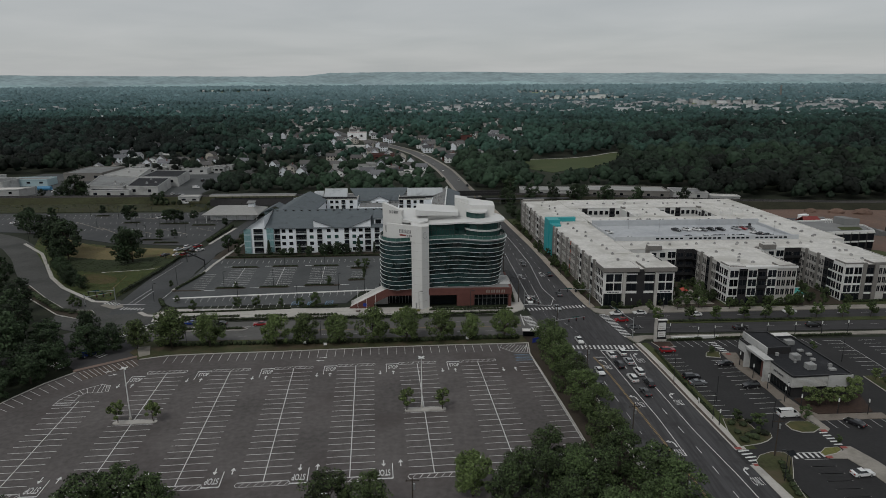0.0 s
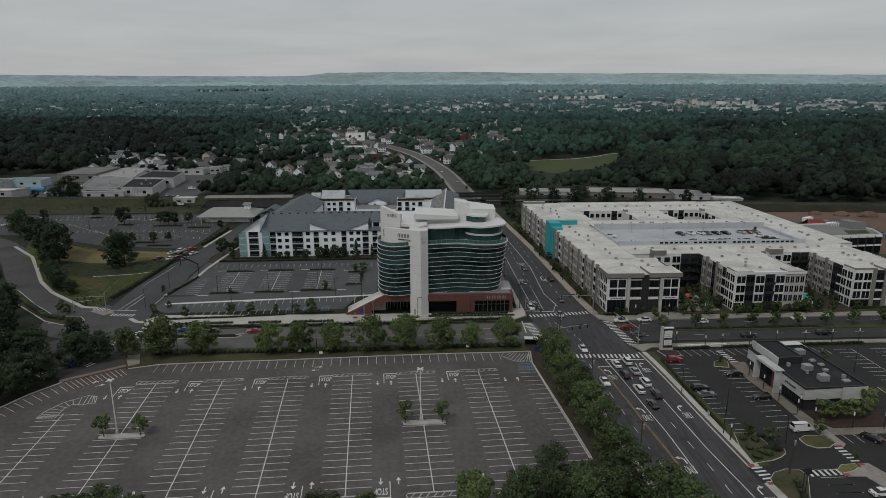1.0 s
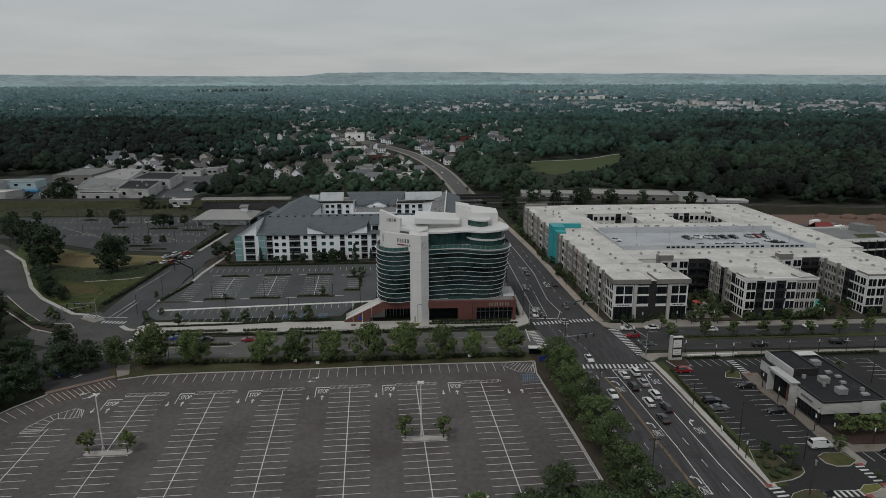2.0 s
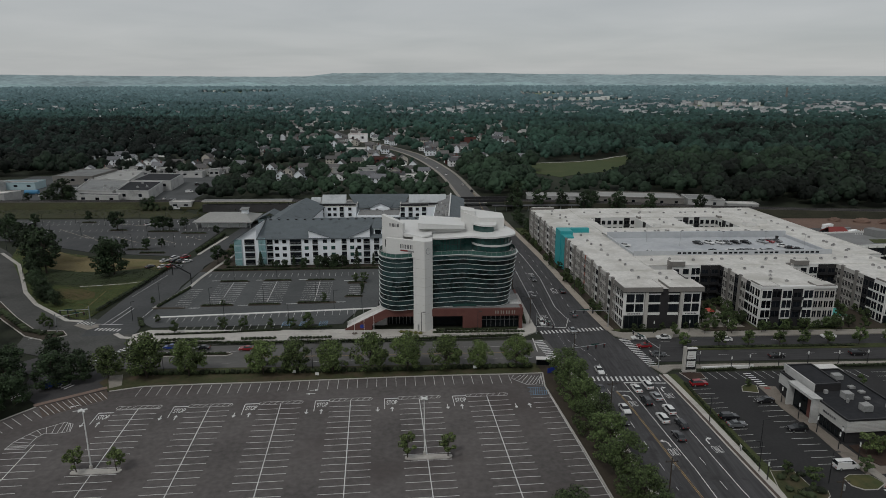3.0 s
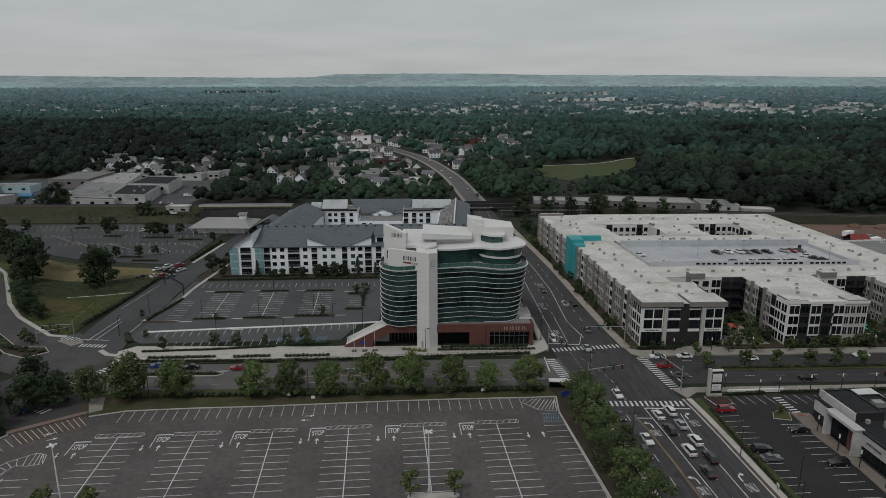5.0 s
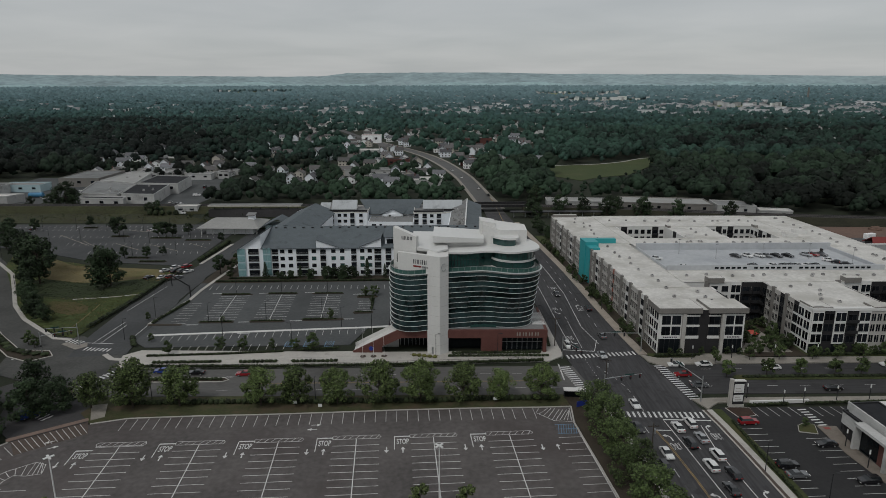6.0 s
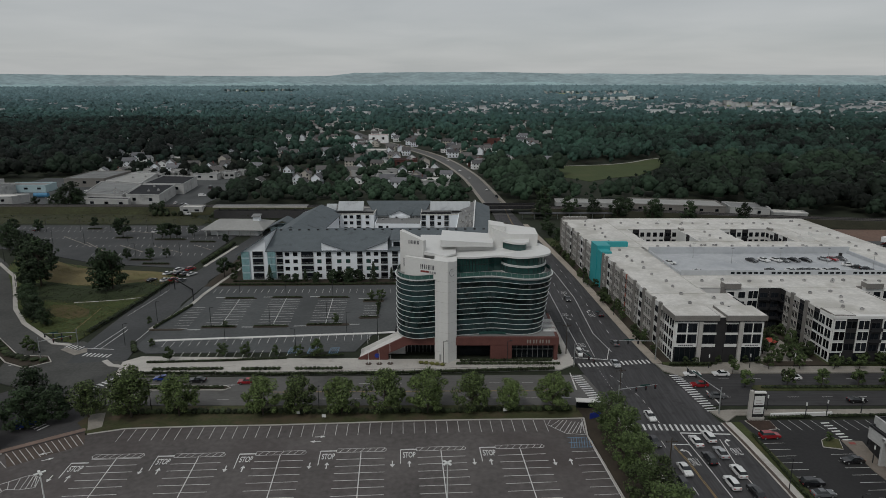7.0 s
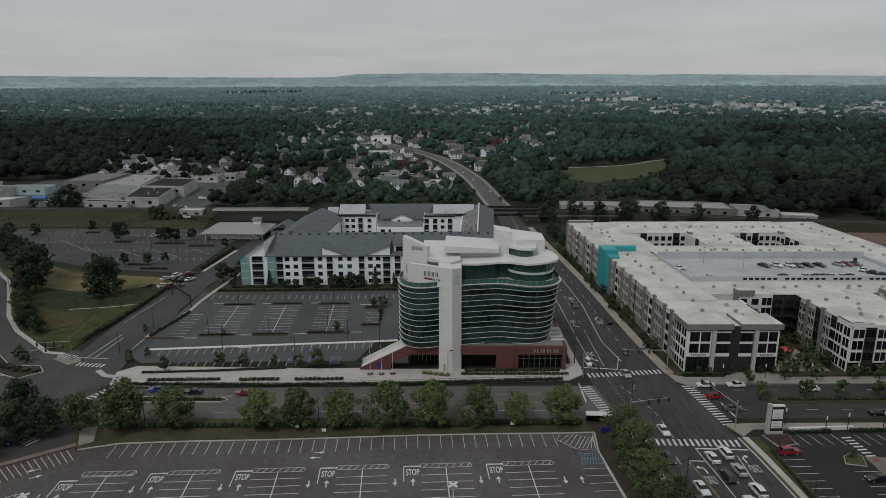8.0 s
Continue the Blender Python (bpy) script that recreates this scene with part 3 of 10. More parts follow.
# ---- verges, pavements and plots ----
s = Shape().prism([(x, y) for x, y in north_kerb[:-1]] + [(34, 189), (33, 195), (-30, 194.8), (-88, 194.6), (-90, 186)], -0.2, 0.1)
structure("verge_north", s, VERGE, "patchy grass strip between the car park and the cross street", "grass")
s = Shape().prism([(33.6, 180), (36.8, 146), (38.3, 128), (41.3, 70), (50.4, 70), (49.2, 100), (46.6, 140), (44.2, 184), (41, 192), (33, 194.8), (34.2, 188.6)], -0.2, 0.12)
structure("verge_east", s, SOIL, "dark planted strip between the car park and the avenue", "verge")
s = Shape().prism([(44.6, 184), (47.0, 140), (49.5, 100), (50.6, 70), (49.0, 70), (48.0, 100), (45.4, 140), (43.0, 184), (40.6, 190.5), (41.2, 191.5)], -0.2, 0.14)
structure("pavement_west", s, CONCRETE, "narrow concrete pavement beside the avenue", "pavement")


def along(points, a, b, z0=-0.2, z1=0.14):
    """A band beside a line of points, from a to b metres to its right."""
    s = Shape()
    l1, r1 = strip(points, [2 * a] * len(points))
    l2, r2 = strip(points, [2 * b] * len(points))
    for i in range(len(points) - 1):
        s.prism([r2[i], r2[i + 1], r1[i + 1], r1[i]], z0, z1)
    return s


east_south = [(road_at(y, 1), y) for y in (70, 90, 106, 118)]
east_mid = [(road_at(y, 1), y) for y in (124, 135, 150, 165, 178, 186)]
structure("pavement_east", along(east_mid, 0.0, 2.6), CONCRETE, "pale concrete pavement along the avenue", "pavement")
structure("pavement_east_south", along(east_south, 0.0, 2.6), CONCRETE, "pale concrete pavement along the avenue", "pavement")
structure("paver_strip_east", along(east_mid, 0.35, 1.1, 0.1, 0.147), PAVER, "red-brown paver strip in the pavement", "paving")
structure("verge_shop", along(east_mid, 2.6, 5.0, -0.2, 0.1), GRASS, "mown grass bank beside the pavement", "grass")
structure("verge_shop_south", along(east_south, 2.6, 5.2, -0.2, 0.1), GRASS, "mown grass bank beside the pavement", "grass")
structure("car_park_shop", Shape().prism([(80, 60), (240, 60), (240, 189.6), (71.8, 187.4), (72.2, 150), (75.6, 122), (78, 104)], -0.2, 0.002), ASPHALT_NEW, "dark fresh asphalt of the shop car park", "car park")
structure("driveway_shop", Shape().prism([(70.6, 118.4), (82, 117), (82, 125), (70.4, 124)], -0.2, 0.012), ASPHALT_NEW, "dark asphalt driveway into the shop car park", "driveway")
structure("pavement_cross_south", Shape().prism([(68.6, 186.6), (72.4, 190.0), (240, 192.4), (240, 194.4), (71.5, 192.6), (66.4, 192)], -0.2, 0.15), CONCRETE_DIM, "pale concrete pavement along the cross street", "pavement")
structure("median_cross", Shape().prism([(84, 203.3), (240, 204.2), (240, 207.2), (84, 206.4), (82.6, 204.8)], -0.2, 0.15), GRASS, "planted median of the cross street", "grass")
structure("pavement_cross_north", Shape().prism([(62.4, 216), (66.6, 212), (72, 214.2), (240, 216), (240, 219.5), (66, 218.4), (61.5, 221)], -0.2, 0.15), CONCRETE_DIM, "concrete pavement in front of the apartment house", "pavement")
east_north = [(road_at(y, 1), y) for y in (221, 235, 250, 270, 290, 310, 330, 350, 380, 415)]
structure("pavement_avenue_north", along(east_north, 0.0, 2.8), mat("paver_tan", (0.33, 0.29, 0.245), 0.9, vary=0.15, scale=0.3, fine=2, spots=0.3), "tan paved footway along the avenue", "pavement")
structure("verge_apartments", Shape().prism([(64, 220), (240, 219.5), (240, 380), (52, 380)], -0.2, 0.05), GRASS, "planted ground round the apartment house", "grass")
structure("pavement_glass_building", Shape().prism([(-30, 213.4), (33, 216.6), (38.0, 220.6), (36.8, 262), (33.4, 262), (33.6, 224), (-28, 224), (-92, 226), (-96, 222), (-94, 213)], -0.2, 0.12), CONCRETE, "concrete forecourt and pavement", "pavement")
structure("car_park_north", Shape().prism([(-97.5, 233), (-92, 228.5), (-28, 230), (-24, 244), (36, 262), (36, 300), (-98, 297)], -0.2, 0.03), ASPHALT_COOL, "asphalt car park beside the glass building", "car park")
structure("verge_west_block", Shape().prism([(-98, 296), (36, 300), (36, 420), (-97, 420)], -0.2, 0.06), SOIL, "planted ground round the white apartment block", "verge")
MEADOW_GRASS = mat("grass_meadow", (0.056, 0.076, 0.023), 0.95, vary=0.4, scale=0.1, fine=1.2, spots=0.45, spot_colour=(0.036, 0.047, 0.015), bump=0.4)
structure("meadow", Shape().prism([(-126, 240), (-118.5, 236.5), (-115.6, 296), (-115.4, 312), (-140, 316), (-205, 345), (-195, 322), (-168, 284), (-148, 257)], -0.2, 0.06), MEADOW_GRASS, "rough meadow with worn paths", "grass")
structure("meadow_dry", Shape().prism([(-117.6, 307), (-121, 316), (-126, 317.4), (-165, 324), (-192, 344), (-206, 354), (-205, 346), (-186, 322), (-166, 303), (-150, 297.4), (-136, 298.4)], -0.2, 0.075), GRASS_DRY, "band of dry straw-coloured grass", "grass")
structure("car_park_station", Shape().prism([(-114.4, 323), (-112, 412), (-290, 414), (-290, 372), (-210, 356), (-160, 331)], -0.2, 0.03), ASPHALT_STATION, "large half-empty station car park", "car park")

structure("meadow_hollow", Shape().prism([(-115.6, 288), (-116.4, 305), (-136, 298), (-150, 297), (-167, 303), (-172, 296), (-158, 279), (-144, 275.6), (-131, 277.4), (-121, 282)], -0.2, 0.068), mat("grass_dark", (0.027, 0.037, 0.014), 0.95, vary=0.4, scale=0.15, fine=1.2, bump=0.4), "dark green hollow in the meadow", "grass")
structure("meadow_worn", Shape().prism([(-126.8, 260.7), (-130, 268), (-138, 273), (-147, 273.6), (-145.4, 266), (-139, 261), (-132.0, 258.5)], -0.2, 0.072), mat("grass_worn", (0.088, 0.068, 0.032), 0.95, vary=0.35, scale=0.2, fine=1.2, spots=0.6, spot_colour=(0.075, 0.073, 0.026), bump=0.4), "worn straw-coloured patch in the meadow", "grass")
structure("meadow_path", lay(Shape(), smooth([(-140, 275.8), (-132, 277.4), (-124.8, 279), (-119.9, 281), (-115.4, 282.6)]), 0.9, 0.09), CONCRETE, "thin pale path across the meadow", "path")
structure("meadow_trail", lay(Shape(), smooth([(-124.4, 246), (-125.2, 256), (-126, 264), (-126.8, 270)]), 0.5, 0.09), GRASS_DRY, "narrow trodden trail in the meadow", "path")
structure("driveway_west", Shape().prism([(-99.2, 172.7), (-86.1, 181.9), (-91, 196), (-112, 192), (-108, 180)], -0.2, 0.006), ASPHALT, "asphalt driveway from the street to the car park", "driveway")
structure("pavement_corner", Shape().prism([(-85.6, 182.2), (-83, 184), (-85.6, 191), (-89.4, 190)], -0.2, 0.14), CONCRETE_DIM, "concrete corner pavement by the driveway", "pavement")
structure("paver_walk", Shape().bar((-100.6, 173.0), (-86.4, 182.9), 1.5, -0.1, 0.12), mat("paver_pale", (0.2, 0.145, 0.12), 0.9, vary=0.2, scale=0.4, fine=3, spots=0.3), "pale red paver walk along the car park edge", "paving")

# ---- painted lines of the avenue and the cross street ----
Z = 0.022
s = Shape()
lay(s, [(55.4, 181.4), (56.4, 169.1), (57.5, 152.5), (58.5, 139.2), (58.9, 122.2)], 0.2, Z)
lay(s, [(55.4, 181.4), (67.0, 180.8)], 0.5, Z)
lay(s, [(51.9, 176.4), (55.6, 176.2)], 0.35, Z)
lay(s, [(63.6, 178.5), (62.9, 168), (63.6, 156.3), (65.0, 132.0), (66.8, 114.6), (68.4, 90)], 0.2, Z)
dashes(s, (58.6, 179.8), (62.7, 123.1), 0.16, 3.0, 6.0, Z)
dashes(s, (62.9, 118), (64.4, 80), 0.16, 3.0, 6.0, Z)
dashes(s, (49.8, 178), (52.0, 132.0), 0.14, 3.0, 6.0, Z)
dashes(s, (52.4, 127), (54.4, 80), 0.14, 3.0, 6.0, Z)
structure("lane_marking", s, PAINT, "white lane lines on the avenue", "road marking")
s = Shape()
for off in (-0.16, 0.16):
    lay(s, [(51.9 + off, 176.4), (52.9 + off, 170), (54.0 + off, 156.6), (55.0 + off, 140.7), (56.0 + off, 127.3), (56.8 + off, 114.1), (58.0 + off, 80)], 0.14, Z)
structure("lane_marking_yellow", s, PAINT_YELLOW, "double yellow centre line of the avenue", "road marking")
s = Shape()
# north of the junction
lay(s, [(38.0, 225.2), (48.2, 223.8)], 0.45, Z)
lay(s, [(48.2, 223.8), (50.9, 232.7)], 0.2, Z)
lay(s, [(50.9, 229.4), (48.5, 244.8), (49.3, 280.6), (47.6, 310), (45.4, 340)], 0.2, Z)
lay(s, [(41.6, 226), (41.2, 245), (40.9, 268.4), (40.4, 300)], 0.2, Z)
lay(s, [(44.9, 226), (44.9, 250)], 0.15, Z)
dashes(s, (44.9, 252), (44.0, 330), 0.15, 3, 6, Z)
dashes(s, (54.2, 236), (50.0, 330), 0.15, 3, 6, Z)
dashes(s, (38.4, 440), (36.4, 540), 0.15, 3, 6, Z)
structure("lane_marking_north", s, PAINT, "white lane lines north of the junction", "road marking")
s = Shape()
for k in (0, 0.35):
    lay(s, smooth([(41.5 + k, 350), (38.6 + k, 420), (37.6 + k, 487), (31 + k, 582), (20 + k, 665), (3 + k, 747), (-25 + k, 817)]), 0.16, Z)
structure("lane_marking_far", s, PAINT_YELLOW, "yellow centre line running to the distance", "road marking")


def crosswalk(a, b, width, name="crosswalk", bar=0.55, gap=0.75):
    """White bars across the way from a to b."""
    t = thing(name, "white ladder bars of a pedestrian crossing", "crosswalk", "crossings of the junction")
    a, b = Vector(a), Vector(b)
    d = (b - a).normalized()
    n = Vector((-d.y, d.x))
    length, x = (b - a).length, 0.0
    while x + bar <= length:
        p, q = a + d * x, a + d * (x + bar)
        part("bar", Shape().face([(*(p - n * width / 2), Z), (*(q - n * width / 2), Z), (*(q + n * width / 2), Z), (*(p + n * width / 2), Z)]), PAINT, t)
        x += bar + gap
    return t


crosswalk((44.8, 184.2), (66.4, 183.6), 2.9)
crosswalk((39.0, 219.6), (60.6, 222.4), 2.7)
crosswalk((64.6, 213.2), (67.6, 191.0), 3.0)
crosswalk((36.8, 212.6), (39.6, 196.4), 3.0)
crosswalk((-110.5, 227.6), (-101.8, 226.4), 2.4)
crosswalk((-98.6, 199.6), (-92.6, 211.2), 2.4)
crosswalk((-119.4, 234.4), (-113.6, 232.4), 2.6)
crosswalk((72.4, 124.0), (73.2, 118.2), 2.6)
crosswalk((92.2, 186.4), (93.2, 177.4), 2.2)
crosswalk((94.9, 131.0), (95.3, 124.6), 2.0)
crosswalk((82.4, 121.2), (89.6, 121.6), 2.2)


def word_only():
    cu = bpy.data.curves.new("only_word", "FONT")
    cu.body, cu.align_x, cu.align_y = "ONLY", "CENTER", "CENTER"
    ob = bpy.data.objects.new("only_word", cu)
    me = bpy.data.meshes.new_from_object(ob)
    bpy.data.objects.remove(ob)
    xs, ys = [v.co.x for v in me.vertices], [v.co.y for v in me.vertices]
    w, h = max(xs) - min(xs), max(ys) - min(ys)
    for v in me.vertices:
        v.co.x, v.co.y = v.co.x * 2.3 / w, v.co.y * 2.9 / h
    me.materials.append(PAINT)
    return me


ONLY = word_only()
bent = Shape()
lay(bent, [(0.5, -1.6), (0.5, 0.1), (0.2, 0.7), (-0.3, 0.9)], 0.34, 0)
bent.face([(-0.2, 0.25, 0), (-0.2, 1.55, 0), (-1.15, 0.9, 0)][::-1])
TURN_LEFT = bent.mesh("turn_arrow", PAINT)
bent = Shape()
lay(bent, [(-0.5, -1.6), (-0.5, 0.1), (-0.2, 0.7), (0.3, 0.9)], 0.34, 0)
bent.face([(0.2, 0.25, 0), (0.2, 1.55, 0), (1.15, 0.9, 0)])
TURN_RIGHT = bent.mesh("turn_arrow", PAINT)
for x, y, me, turn in ((53.9, 173.0, TURN_LEFT, 4), (55.9, 150.0, TURN_LEFT, 4), (57.6, 127.4, TURN_LEFT, 4), (64.9, 177.2, TURN_RIGHT, 4), (66.2, 150.8, TURN_RIGHT, 4), (69.4, 116.0, TURN_RIGHT, 4),
                      (46.8, 284.0, TURN_LEFT, 184), (42.9, 259.0, TURN_LEFT, 184), (43.2, 231.0, TURN_LEFT, 184), (51.5, 266, TURN_RIGHT, 4)):
    t = thing("lane_arrow", "white turn arrow painted on the lane, with its word", "road marking", "lane arrows", (x, y, Z + 0.004), turn)
    part("turn_arrow", me, None, t)
    part("word", ONLY, None, t, m=pose(0.2, -4.0, 0))
# dotted guide lines through the junction
s = Shape()
dashes(s, (46.5, 183), (44.0, 218), 0.14, 0.6, 1.2, Z)
g = smooth([(52, 186), (51.0, 200), (46, 214)], 8)
for i in range(0, len(g) - 1, 2):
    lay(s, [g[i], g[i + 1]], 0.14, Z)
structure("guide_marking", s, PAINT_WORN, "dotted guide lines across the junction", "road marking")
# cross street
s = Shape()
for off in (-0.15, 0.15):
    lay(s, [(-52, 202.4 + off), (34, 203.6 + off)], 0.12, Z)
structure("cross_street_centre", s, PAINT_YELLOW, "double yellow centre line of the cross street", "road marking")
s = Shape()
dashes(s, (-60, 198.2), (34, 199.4), 0.14, 3, 6, Z)
dashes(s, (-60, 207.2), (34, 208.4), 0.14, 3, 6, Z)
lay(s, [(35.2, 203.8), (35.4, 214.6)], 0.4, Z)
lay(s, [(70.6, 195.8), (70.0, 203.4)], 0.4, Z)
dashes(s, (72, 199.6), (240, 201), 0.14, 3, 6, Z)
dashes(s, (76, 210.6), (240, 212), 0.14, 3, 6, Z)
lay(s, [(-88, 206.2), (-58, 206.6)], 0.2, Z)
structure("cross_street_lanes", s, PAINT_WORN, "worn white lane lines of the cross street", "road marking")
# west junction and station road
s = Shape()
lay(s, [(-110.2, 231.4), (-108.6, 251)], 0.22, Z)
lay(s, [(-107.8, 231.6), (-106.8, 248.4)], 0.22, Z)
lay(s, [(-113.4, 232.5), (-103.4, 231.5)], 0.3, Z)
lay(s, [(-128.4, 219.4), (-120, 224.6)], 0.35, Z)
lay(s, [(-113.2, 262), (-110.4, 292)], 0.15, Z)
lay(s, [(-99.6, 236), (-99.4, 250)], 0.2, Z)
lay(s, [(-97.4, 205), (-91, 213.8)], 0.2, Z)
structure("west_marking", s, PAINT, "white stop and edge lines of the western junction", "road marking")

# ---- the car park beside the glass building ----
hedge_spots = []


def stall_rows(label, cx0, cy0, cx1, cy1, half, sides=(0, 1), centre=True):
    """Stalls along a line: centre line and the stalls on one or both sides."""
    t = thing("parking_bay", label, "parking bay", "bays of the north car park")
    a, b = Vector((cx0, cy0)), Vector((cx1, cy1))
    d = (b - a).normalized()
    turn = math.degrees(math.atan2(d.y, d.x)) - 90
    if centre:
        part("centre_line", lay(Shape(), [tuple(a), tuple(b)], 0.2, 0.052), PAINT, t)
    n = int((b - a).length / STALL)
    for i in range(n + 1):
        p = a + d * (i * STALL)
        for sd in sides:
            part("stall_line", stall_line_mesh, None, t, m=pose(p.x, p.y, 0.036, 0, 0, turn + 180 * sd) @ Matrix.Diagonal((half / HALF, 1, 1, 1)))
    return t


stall_rows("double row of painted stalls", -76.8, 252.5, -78.8, 280, 5.6)
stall_rows("double row of painted stalls", -59.2, 253.0, -61.2, 281, 5.6)
stall_rows("double row of painted stalls", -41.4, 254.5, -43.3, 281, 5.6)
stall_rows("single row of painted stalls", -24.4, 262, -25.0, 275, 5.2, (0,), False)
stall_rows("single row of painted stalls", -92.6, 249, -94.2, 272, 5.4, (1,), False)
row_v = Shape().box(-0.07, -5.0, 0.0, 0.07, 0, 0.012).mesh("stall_line", PAINT_WORN)
for (x0, y0), (x1, y1), turn in (((-92.0, 292.4), (-14, 293.2), 4), ((-89.6, 238.4), (-25, 244.4), 4), ((-86, 228.6), (-46, 231.6), 4)):
    t = thing("parking_bay", "single row of painted stalls beside the kerb", "parking bay", "bays of the north car park")
    n = int((x1 - x0) / STALL)
    for i in range(n + 1):
        k = i / n
        part("stall_line", row_v, None, t, m=pose(x0 + (x1 - x0) * k, y0 + (y1 - y0) * k, 0.036, 0, 0, turn))
t = thing("parking_bay", "blue accessible stalls near the stairs", "parking bay", "bays of the north car park")
for x in (-47.2, -41.2, -34.6):
    s = Shape()
    lay(s, [(x - 1.3, 228.4), (x + 1.3, 228.6), (x + 1.3, 233), (x - 1.3, 232.8), (x - 1.3, 228.4)], 0.22, 0.05)
    for i in range(4):
        lay(s, [(x - 1.2 + i * 0.6, 228.6), (x - 0.7 + i * 0.6, 232.8)], 0.14, 0.05)
    part("accessible_stall", s, PAINT_BLUE, t)
s = Shape()
for x, y in ((-86.5, 282.2), (-68.4, 282.6), (-50.4, 283), (-31.4, 281), (-67.2, 250.6), (-49.6, 251.6), (-31.6, 253.2), (-84.6, 248.0), (-64.6, 240.0)):
    lay(s, [(x - 2.1, y), (x + 2.1, y + 0.1)], 0.45, 0.05)
structure("stop_bars", s, PAINT, "white stop bars at the aisle ends", "road marking")
structure("walk_white", ribbon(Shape(), [(-95.5, 238.2), (-72.5, 240.5), (-23, 245), (-14, 246.4)], 1.3, 0, 0.16), CONCRETE_WHITE, "pale concrete walk across the car park", "pavement")
structure("pavement_terrace", ribbon(Shape(), [(-93, 219.6), (-65, 220.6), (-31, 222.3), (-24, 222.6)], 4.2, 0, 0.16), CONCRETE, "pale concrete walk behind low hedges", "pavement")
kerb([(-99.4, 248.5), (-97, 262), (-94.9, 274.1), (-94.7, 286.6), (-93.5, 300.3), (-91, 325), (-90, 380)], "kerb_station", 1.4)
kerb([(-108.6, 326), (-107, 345), (-105.4, 364)], "pavement_station", 1.5)
kerb([(-205.2, 332.0), (-184.8, 310.7), (-170, 288), (-157.8, 269.0), (-145.4, 254.2), (-124.7, 236.2), (-119, 235.0)], "pavement_meadow", 1.5)
kerb([(-102.0, 223.0), (-98.4, 219.6), (-94, 218.6)], "kerb_corner", 1.6)
structure("traffic_island", Shape().prism([(-119.8, 231.2), (-113.1, 226.8), (-110.6, 229.4), (-112.2, 232.6), (-114, 230.4), (-118.6, 232.8)], -0.1, 0.15), CONCRETE_DIM, "concrete corner island with signals", "kerb")
structure("pavement_red", Shape().prism([(-101.3, 196.5), (-97.7, 194.5), (-97.9, 198.3), (-101.2, 199.3)], -0.1, 0.1), PAVER, "red paved ramp at the street corner", "paving")
for pts in ([(-117.4, 222.0), (-120.6, 226.0), (-130.0, 226.5), (-143.9, 239.6), (-161.0, 258.0), (-163, 254), (-150.0, 239.6), (-130.8, 221.6), (-122.5, 217.6)], [(-92.6, 205.0), (-88, 203.4), (-60, 203.6), (-58.6, 204.8), (-60, 206.0), (-86, 206.6), (-91, 206.6)]):
    kerb(pts + [pts[0]], "kerb_island", 0.3, -0.1, 0.2)
    structure("island_planted", Shape().prism(pts, -0.1, 0.16), SOIL, "kerbed traffic island with low shrubs", "verge")
for x0, y0, x1, y1 in ((-82.6, 249.4, -71.4, 251.8), (-65.2, 250, -54, 252.4), (-47.4, 251.6, -33.6, 254), (-30.2, 258.6, -24, 261.2), (-31, 276.4, -24, 279.4), (-99.2, 247.2, -88.4, 248.8), (-84.6, 280.2, -73, 281.4), (-67, 281.2, -55.6, 282.4), (-49, 281.2, -37.6, 282.4)):
    structure("island_planted", Shape().prism([(x0, y0), (x1, y0 + 0.3), (x1 + 0.6, (y0 + y1) / 2), (x1, y1), (x0, y1), (x0 - 0.6, (y0 + y1) / 2)], -0.1, 0.16), SOIL, "kerbed parking island with low shrubs", "verge")
# planted islands of the station car park
for x, y, w in ((-154.6, 321.6, 9), (-132.2, 330, 12), (-145, 377.6, 16), (-126, 372.4, 13), (-171, 381.4, 9), (-198, 403.4, 8), (-142, 337, 10)):
    structure("island_planted", Shape().prism([(x - w / 2, y - 0.9), (x + w / 2, y - 1.1), (x + w / 2 + 0.7, y), (x + w / 2, y + 0.9), (x - w / 2, y + 1.1), (x - w / 2 - 0.7, y)], -0.1, 0.18), SOIL, "planted island in the station car park", "verge")
    hedge_spots.append((x - w / 2 + 0.6, y, x + w / 2 - 0.6, y))
# stalls of the station car park, the shop car park
s = Shape()
for y in (345, 362, 379, 396, 404):
    for i in range(48):
        x = -272 + i * 3.3
        if y < 372 and x < -205 + (372 - y) * 1.3:
            continue
        lay(s, [(x, y), (x - 1.2, y + 4.6)], 0.14, 0.05)
tan = Shape()
for a, b in (((-166, 366), (-148, 352)), ((-148, 364), (-128, 350)), ((-186, 372), (-168, 354)), ((-206, 386), (-178, 362)), ((-128, 366), (-116, 356)), ((-176, 398), (-150, 390))):
    lay(tan, [a, b], 0.22, 0.05)
structure("station_lines", tan, PAINT_TAN, "worn tan lines of the station car park", "road marking")
structure("station_stalls", s, PAINT_WORN, "worn white stall lines of the station car park", "road marking")
s = Shape()
for i in range(17):
    y = 179.4 - i * STALL
    lay(s, [(72.7 - i * 0.02, y), (77.8, y + 0.2)], 0.14, 0.02)
for i in range(13):
    y = 172.4 - i * STALL
    lay(s, [(85.8, y - 0.2), (91.2, y)], 0.14, 0.02)
for i in range(18):
    x = 78.6 + i * 2.7
    if 90.4 < x < 94.4:
        continue
    lay(s, [(x, 187.6), (x + 1.0, 182.8)], 0.14, 0.02)
for i in range(16):
    x = 99 + i * 2.75
    lay(s, [(x, 137.6), (x + 0.5, 132.6)], 0.14, 0.02)
